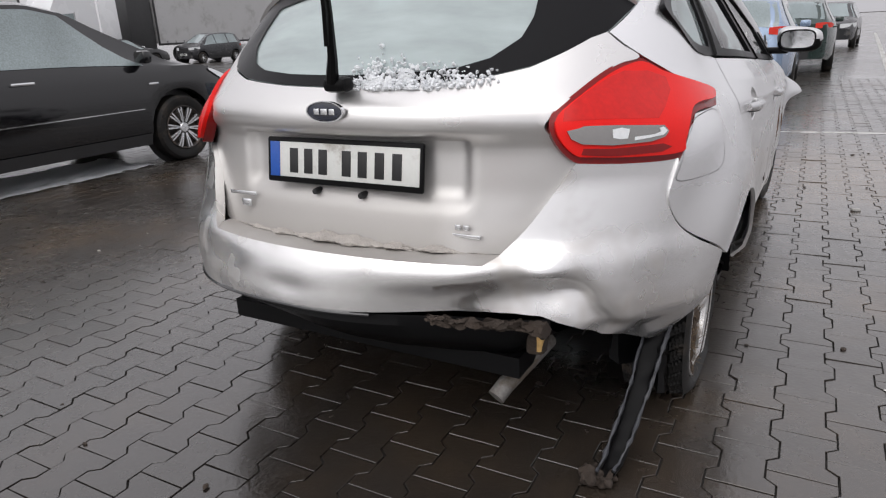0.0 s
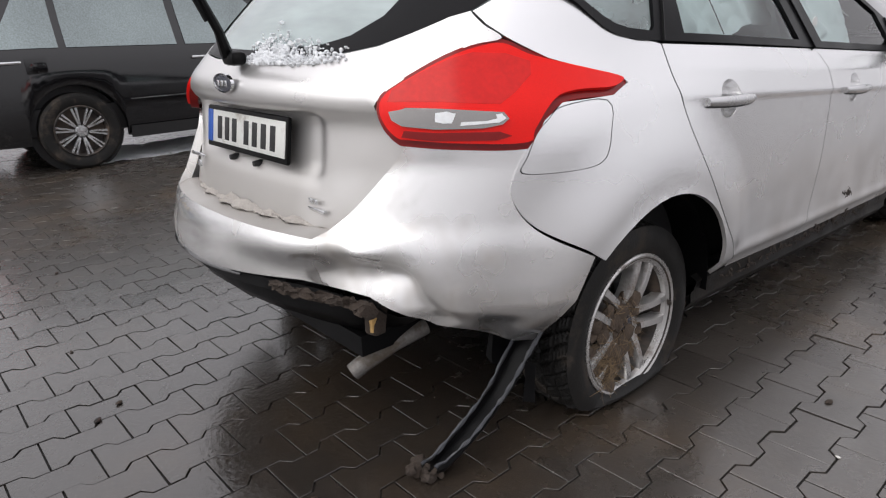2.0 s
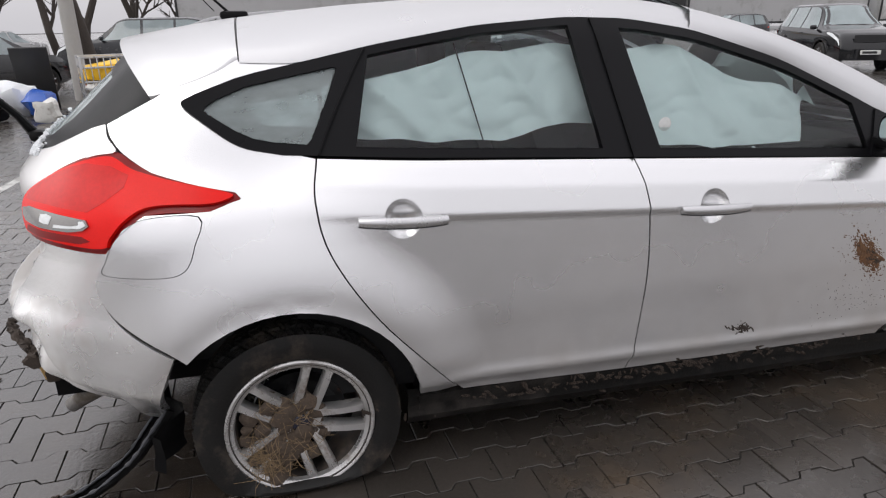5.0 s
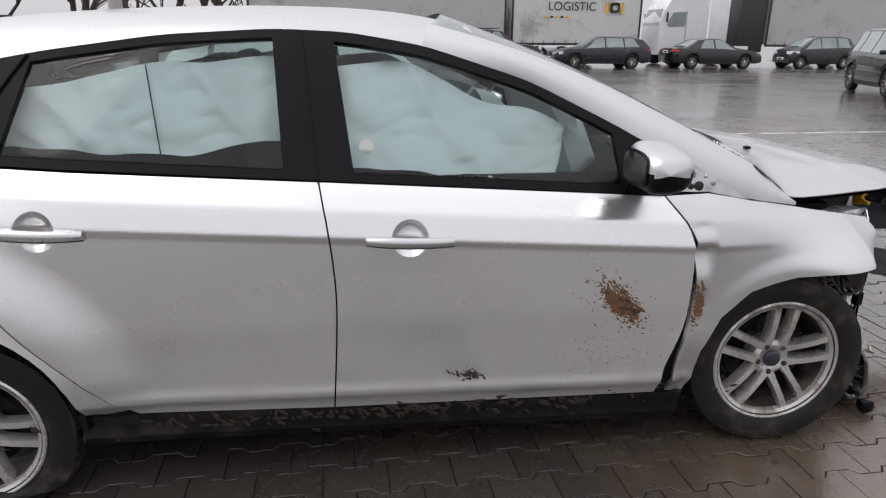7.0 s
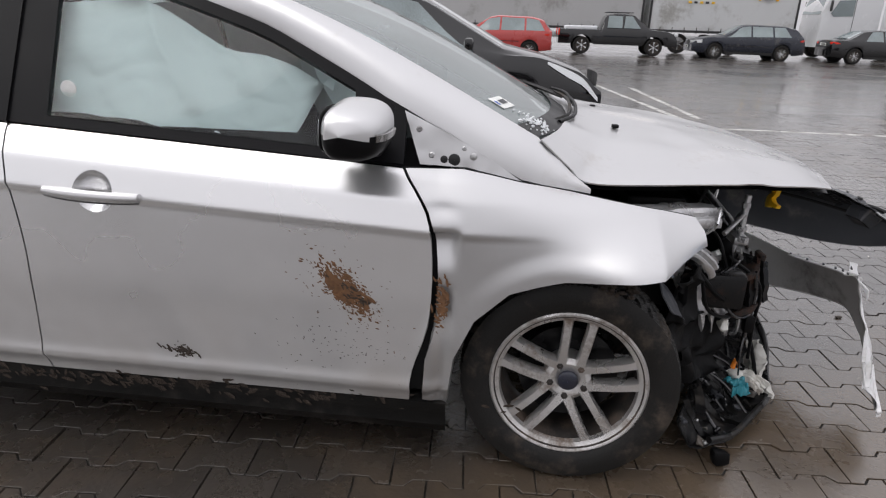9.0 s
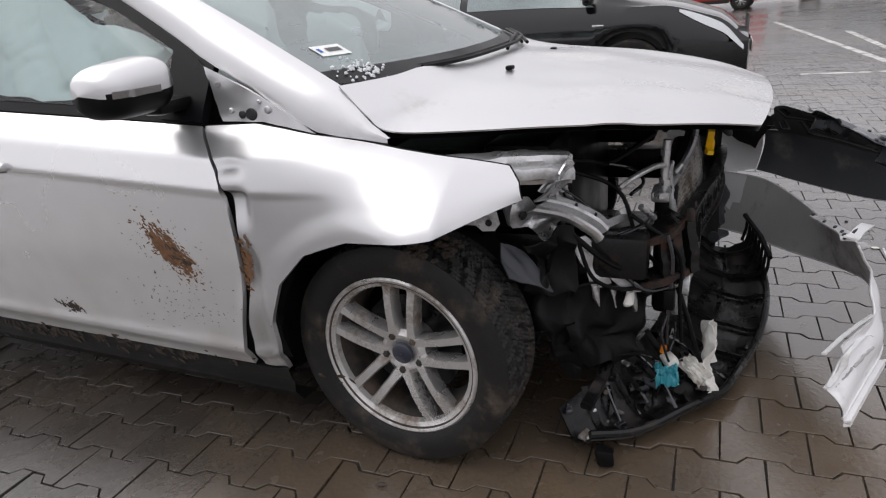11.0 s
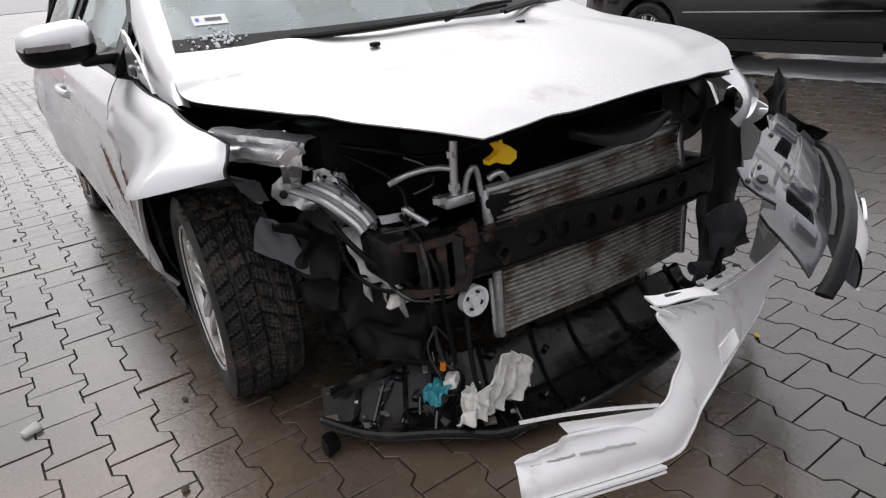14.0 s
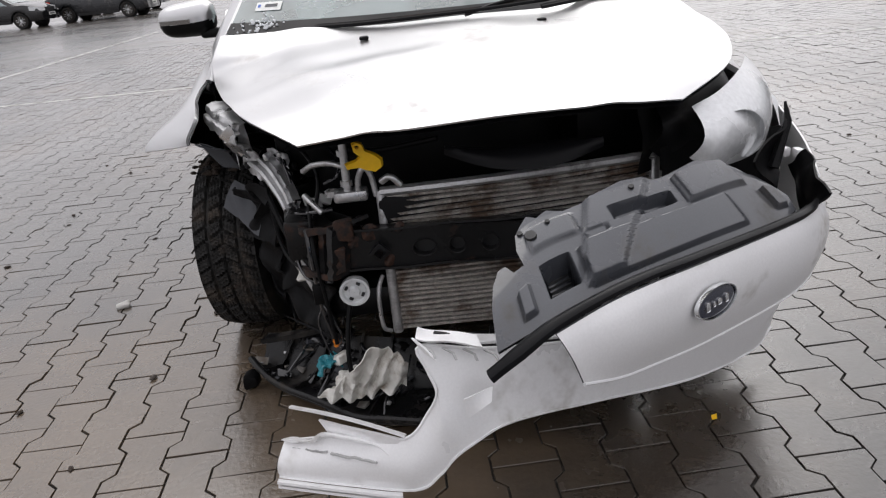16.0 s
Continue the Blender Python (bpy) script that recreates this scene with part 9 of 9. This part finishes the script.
part("windscreen", panel([(-1.0, 2.1), (1.0, 2.1), (0.95, 2.95), (-0.95, 2.95)], lambda x, z: (x, 1.52 - (z - 2.0) * 0.25, z), 0.2, 0.01, (0, 1, 0)), pane_dark, cab)
part("chassis", block(0.9, 6.0, 0.25, 0.03, (0, -1.6, 0.85)), bg_trim, cab)
part("side_deflector", block(0.05, 1.1, 2.6, 0.03, (-1.2, -1.95, 2.2)), cab_white, cab)
dark_lorry = thing("dark_lorry", "dark lorry body panel between the trailers", "truck", (-34.3, 0, 0), 0, "lorries")
part("body", block(2.4, 1.6, 3.2, 0.05, (0, 23.9, 2.3)), bg_trim, dark_lorry)


# ---------------------------------------------------------------- bare trees, poles and rubbish beyond the tail of the car
bark = material("wet_bark", (0.055, 0.045, 0.038), 0.85, 0, 0.3, 6, 0.6, 30)


def bare_tree(x, y, height, seed, lean=0.0):
    tree = thing("bare_tree", "leafless grey-brown tree beyond the yard", "tree", (x, y, 0), 0, "bare trees")
    random.seed(seed)
    twig_bm = bmesh.new()

    def limb(p, d, length, r, depth):
        pts, q = [p], p.copy()
        for _ in range(4):
            d = (d + Vector((random.gauss(0, 0.14), random.gauss(0, 0.14), random.gauss(0.04, 0.10)))).normalized()
            q = q + d * length / 4
            pts.append(q.copy())
        b = tube(pts, [lerp(r, r * 0.55, k / 4) for k in range(5)], 7 if depth == 0 else 4, False)
        me = bpy.data.meshes.new("t")
        b.to_mesh(me)
        b.free()
        if depth == 0:
            part("trunk", me, bark, tree)
        else:
            twig_bm.from_mesh(me)
            bpy.data.meshes.remove(me)
        if depth < 4:
            for k in range(5 if depth < 2 else 3):
                t = random.uniform(0.35, 1.0)
                s = pts[min(4, int(t * 4))]
                a = random.random() * 6.283
                nd = (d * 0.8 + Vector((math.cos(a), math.sin(a), random.uniform(0.0, 0.6))) * 0.8).normalized()
                limb(s, nd, length * random.uniform(0.45, 0.65), r * 0.5, depth + 1)

    limb(Vector((0, 0, 0)), Vector((lean, 0, 1)), height * 0.5, height * 0.018, 0)
    part("crown", twig_bm, bark, tree)


for k, (x, y, h) in enumerate(((-34, -9, 11), (-38, -13, 13), (-33, -16, 10), (-40, -6, 12), (-37, -20, 12), (-44, -10, 14), (-46, -16, 13), (-36, -3.2, 9), (-48, -22, 14), (-42, -26, 12), (-52, -8, 13), (-50, -2, 12))):
    bare_tree(x, y, h, 20 + k, random.uniform(-0.2, 0.2))
leaning = thing("bare_tree", "leaning bare tree trunk beside a concrete pole", "tree", (-13.6, -3.3, 0))
part("trunk", tube([(0, 0, 0), (0.1, -0.15, 1.2), (0.2, -0.55, 3.5), (0.3, -0.9, 6.0)], [0.17, 0.15, 0.13, 0.11], 12), bark, leaning)
pole_mat = material("pale_concrete", (0.42, 0.41, 0.39), 0.8, 0, 0.1, 8, 0.3, 60)
pole = thing("concrete_pole", "pale concrete pole with a red marker at its foot", "pole", (-13.0, -3.55, 0))
part("shaft", tube([(0, 0, 0), (0, 0, 7.5)], [0.16, 0.11], 12), pole_mat, pole)
part("red_marker", block(0.10, 0.10, 0.55, 0.02, (0.22, 0.15, 0.35)), paint_red, pole)
mast = thing("street_pole", "thin grey pole far behind the car", "pole", (4.6, -19.0, 0))
part("shaft", tube([(0, 0, 0), (0, 0, 6.5)], [0.10, 0.07], 12), pole_mat, mast)

# a heap of scrap: a cage crate, sacks and sheets
crate = thing("cage_crate", "white wire cage crate filled with scrap", "crate", (-11.4, -2.75, 0), 15)
for x in (-0.5, 0.5):
    for y in (-0.4, 0.4):
        part("post", block(0.05, 0.05, 0.95, 0.01, (x, y, 0.475)), paint_silver, crate)
for z in (0.25, 0.5, 0.75, 0.93):
    for y in (-0.4, 0.4):
        part("rail", block(1.0, 0.03, 0.035, 0.006, (0, y, z)), paint_silver, crate)
    for x in (-0.5, 0.5):
        part("rail", block(0.03, 0.8, 0.035, 0.006, (x, 0, z)), paint_silver, crate)
for i in range(7):
    part("bar", block(0.02, 0.02, 0.70, 0.004, (0.5, -0.34 + 0.11 * i, 0.58)), paint_silver, crate)
part("scrap", rough_up(block(0.9, 0.7, 0.30, 0.05, (0, 0, 0.65)), 0.15, 5), yellow, crate, "yellow and brown scrap")
part("dark_base", block(1.0, 0.8, 0.24, 0.02, (0, 0, 0.13)), ink, crate)
for k, (x, y, s, m, lab) in enumerate(((-10.6, -4.1, 0.36, snow, "white sack of rubbish on the ground"), (-10.2, -3.6, 0.28, plate_blue, "blue plastic sack on the ground"), (-11.0, -2.75, 0.32, foil, "white torn sack leaning on the crate"), (-9.8, -4.2, 0.26, black_plastic, "black plastic car trim on the ground"), (-9.4, -3.3, 0.22, foil, "white scrap on the ground"))):
    sack = block(s * 1.8, s * 1.6, s * 1.5, s * 0.5, (0, 0, s * 0.75), 3)
    rough_up(sack, s * 0.5, 3.5 / s * 0.5, k)
    for v in sack.verts:
        v.co.z = max(v.co.z, 0.0)
    tagged(part("rubbish_sack", sack, m, None, "", Matrix.Translation((x, y, 0))), lab, "sack", "rubbish heap")
tagged(part("leaning_board", block(0.6, 0.04, 1.3, 0.01), bg_trim, None, "", pose(-11.3, -3.9, 0.55, 28, 0, 100)), "dark board leaning on the crate", "board", "rubbish heap")
tagged(part("green_scrap", rough_up(block(0.22, 0.2, 0.14, 0.04, (0, 0, 0.07)), 0.05, 8), material("green_plastic", (0.16, 0.36, 0.05), 0.5), None, "", Matrix.Translation((-8.3, -2.6, 0))), "bright green scrap on the paving", "debris")
tagged(part("black_bar", tube([(0, 0, 0.02), (0.5, 0.9, 0.03), (0.9, 2.0, 0.03)], 0.02, 6), black_plastic, None, "", Matrix.Translation((-8.6, -2.4, 0))), "thin black strip lying on the paving", "debris")

# small things on the stones
random.seed(3)
tagged(part("yellow_leaf", panel([(-0.014, 0), (0, -0.008), (0.016, 0.002), (0.002, 0.009)], lambda u, v: (u, v, 0.006 + 8 * u * u), 0.006, 0.002, (0, 0, 1)), yellow, None, "", pose(-0.54, 3.565, 0.002, 0, 0, 40)), "yellow fragment on the paving", "debris")
tagged(part("pale_stone", rough_up(block(0.055, 0.035, 0.02, 0.008, (0, 0, 0.01)), 0.008, 40), pole_mat, None, "", pose(1.40, 2.475, 0.0, 0, 0, 20)), "pale stone lying on the paving", "stone")
for k in range(70):
    x, y = random.uniform(-2.6, 2.4), random.uniform(-2.4, 5.0)
    if -0.9 < x < 0.9 and -0.8 < y < 3.9:
        continue
    s = random.uniform(0.004, 0.013)
    bit = bmesh.new()
    bmesh.ops.create_icosphere(bit, subdivisions=1, radius=s)
    for v in bit.verts:
        v.co = Vector((v.co.x * random.uniform(1, 2), v.co.y, v.co.z * 0.5 + s * 0.4))
    tagged(part("grit", bit, (mud, foil, mud, bark, rust)[k % 5], None, "", pose(x, y, 0.0, 0, 0, random.uniform(0, 180))), "small crumb of debris on the paving", "debris", "crumbs on the paving")

# ---------------------------------------------------------------- the laid stones, each an interlocking block with bevelled edges
def paver_outline(inset):
    hw, hl = PITCH / 2, LONG / 2
    right = [(hw + WAVE, -hl), (hw + WAVE, -0.066), (hw - WAVE, -0.042), (hw - WAVE, 0.042), (hw + WAVE, 0.066), (hw + WAVE, hl)]
    loop = right + [(-x, -y) for x, y in right]
    out = []
    for i, (x, y) in enumerate(loop):
        a, b = Vector(loop[i - 1]), Vector(loop[(i + 1) % len(loop)])
        p = Vector((x, y))
        d0, d1 = (p - a).normalized(), (b - p).normalized()
        n = Vector((-d0.y - d1.y, d0.x + d1.x))
        n = n / max(0.4, n.length_squared) * 2
        out.append((x + n.x * inset, y + n.y * inset))
    return out


def paver_arrays(fine):
    levels = ((0.0024, -0.022), (0.0024, -0.0010), (0.0032, 0.0)) if fine else ((0.0018, -0.009), (0.0024, 0.0))
    vs = [(x, y, z) for inset, z in levels for x, y in paver_outline(inset)]
    fs = [(r * 12 + i, r * 12 + (i + 1) % 12, r * 12 + 12 + (i + 1) % 12, r * 12 + 12 + i) for r in range(len(levels) - 1) for i in range(12)]
    t = (len(levels) - 1) * 12
    fs += [(t, t + 1, t + 10, t + 11), (t + 1, t + 2, t + 9, t + 10), (t + 2, t + 3, t + 8, t + 9), (t + 3, t + 4, t + 7, t + 8), (t + 4, t + 5, t + 6, t + 7)]
    return np.array(vs, float), np.array(fs, int)


def paver_places():
    x0, x1, y0, y1 = AREA
    c, s = math.cos(YAW), math.sin(YAW)
    for i in range(-75, 75):
        for j in range(-75, 85):
            u, v = 1.0575 + i * PITCH, 0.192 + (j + 0.5 * (i % 2)) * LONG
            x, y = c * u - s * v, s * u + c * v
            if x0 < x < x1 and y0 < y < y1:
                yield x, y


random.seed(11)
places = list(paver_places())
near = [p for p in places if 0.86 < p[0] < 1.85 and -1.3 < p[1] < 4.2][:300]
chosen = set(near)
fv, ff = paver_arrays(True)
cv, cf = paver_arrays(False)


def laid(name, spots, vs, fs):
    n = len(spots)
    rng = np.random.default_rng(5)
    a = YAW + rng.normal(0, 0.008, n) + np.pi * rng.integers(0, 2, n)
    tilt = rng.normal(0, 0.0045, (n, 2))
    rise = rng.normal(0, 0.0008, n)
    x = vs[None, :, 0] * np.cos(a)[:, None] - vs[None, :, 1] * np.sin(a)[:, None]
    y = vs[None, :, 0] * np.sin(a)[:, None] + vs[None, :, 1] * np.cos(a)[:, None]
    z = vs[None, :, 2] + rise[:, None] + x * tilt[:, :1] + y * tilt[:, 1:]
    s = np.array(spots)
    co = np.stack([x + s[:, :1], y + s[:, 1:], z], -1).reshape(-1, 3)
    faces = (fs[None] + (np.arange(n) * len(vs))[:, None, None]).reshape(-1, fs.shape[1])
    me = bpy.data.meshes.new(name)
    me.vertices.add(len(co))
    me.vertices.foreach_set("co", co.ravel())
    me.loops.add(faces.size)
    me.loops.foreach_set("vertex_index", faces.ravel())
    me.polygons.add(len(faces))
    me.polygons.foreach_set("loop_start", np.arange(0, faces.size, 4))
    me.polygons.foreach_set("loop_total", np.full(len(faces), 4))
    me.update()
    me.validate()
    ob = part(name, me, paver_mat, ground)
    me.polygons.foreach_set("use_smooth", np.zeros(len(me.polygons), bool))
    return ob


close = [p for p in places if p not in chosen and -5.0 < p[0] < 4.5 and -3.5 < p[1] < 6.5]
rest = [p for p in places if p not in chosen and not (-5.0 < p[0] < 4.5 and -3.5 < p[1] < 6.5)]
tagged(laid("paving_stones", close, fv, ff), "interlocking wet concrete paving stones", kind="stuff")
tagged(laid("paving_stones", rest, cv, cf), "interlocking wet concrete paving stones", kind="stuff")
stone_mesh = bpy.data.meshes.new("paver")
stone_mesh.from_pydata(fv.tolist(), [], ff.tolist())
stone_mesh.materials.append(paver_mat)
for x, y in near:
    ob = new("paver", stone_mesh)
    ob.parent = ground
    ob.matrix_local = pose(x, y, random.gauss(0, 0.0012), random.gauss(0, 0.35), random.gauss(0, 0.35), math.degrees(YAW) + random.gauss(0, 0.4) + 180 * random.randint(0, 1))
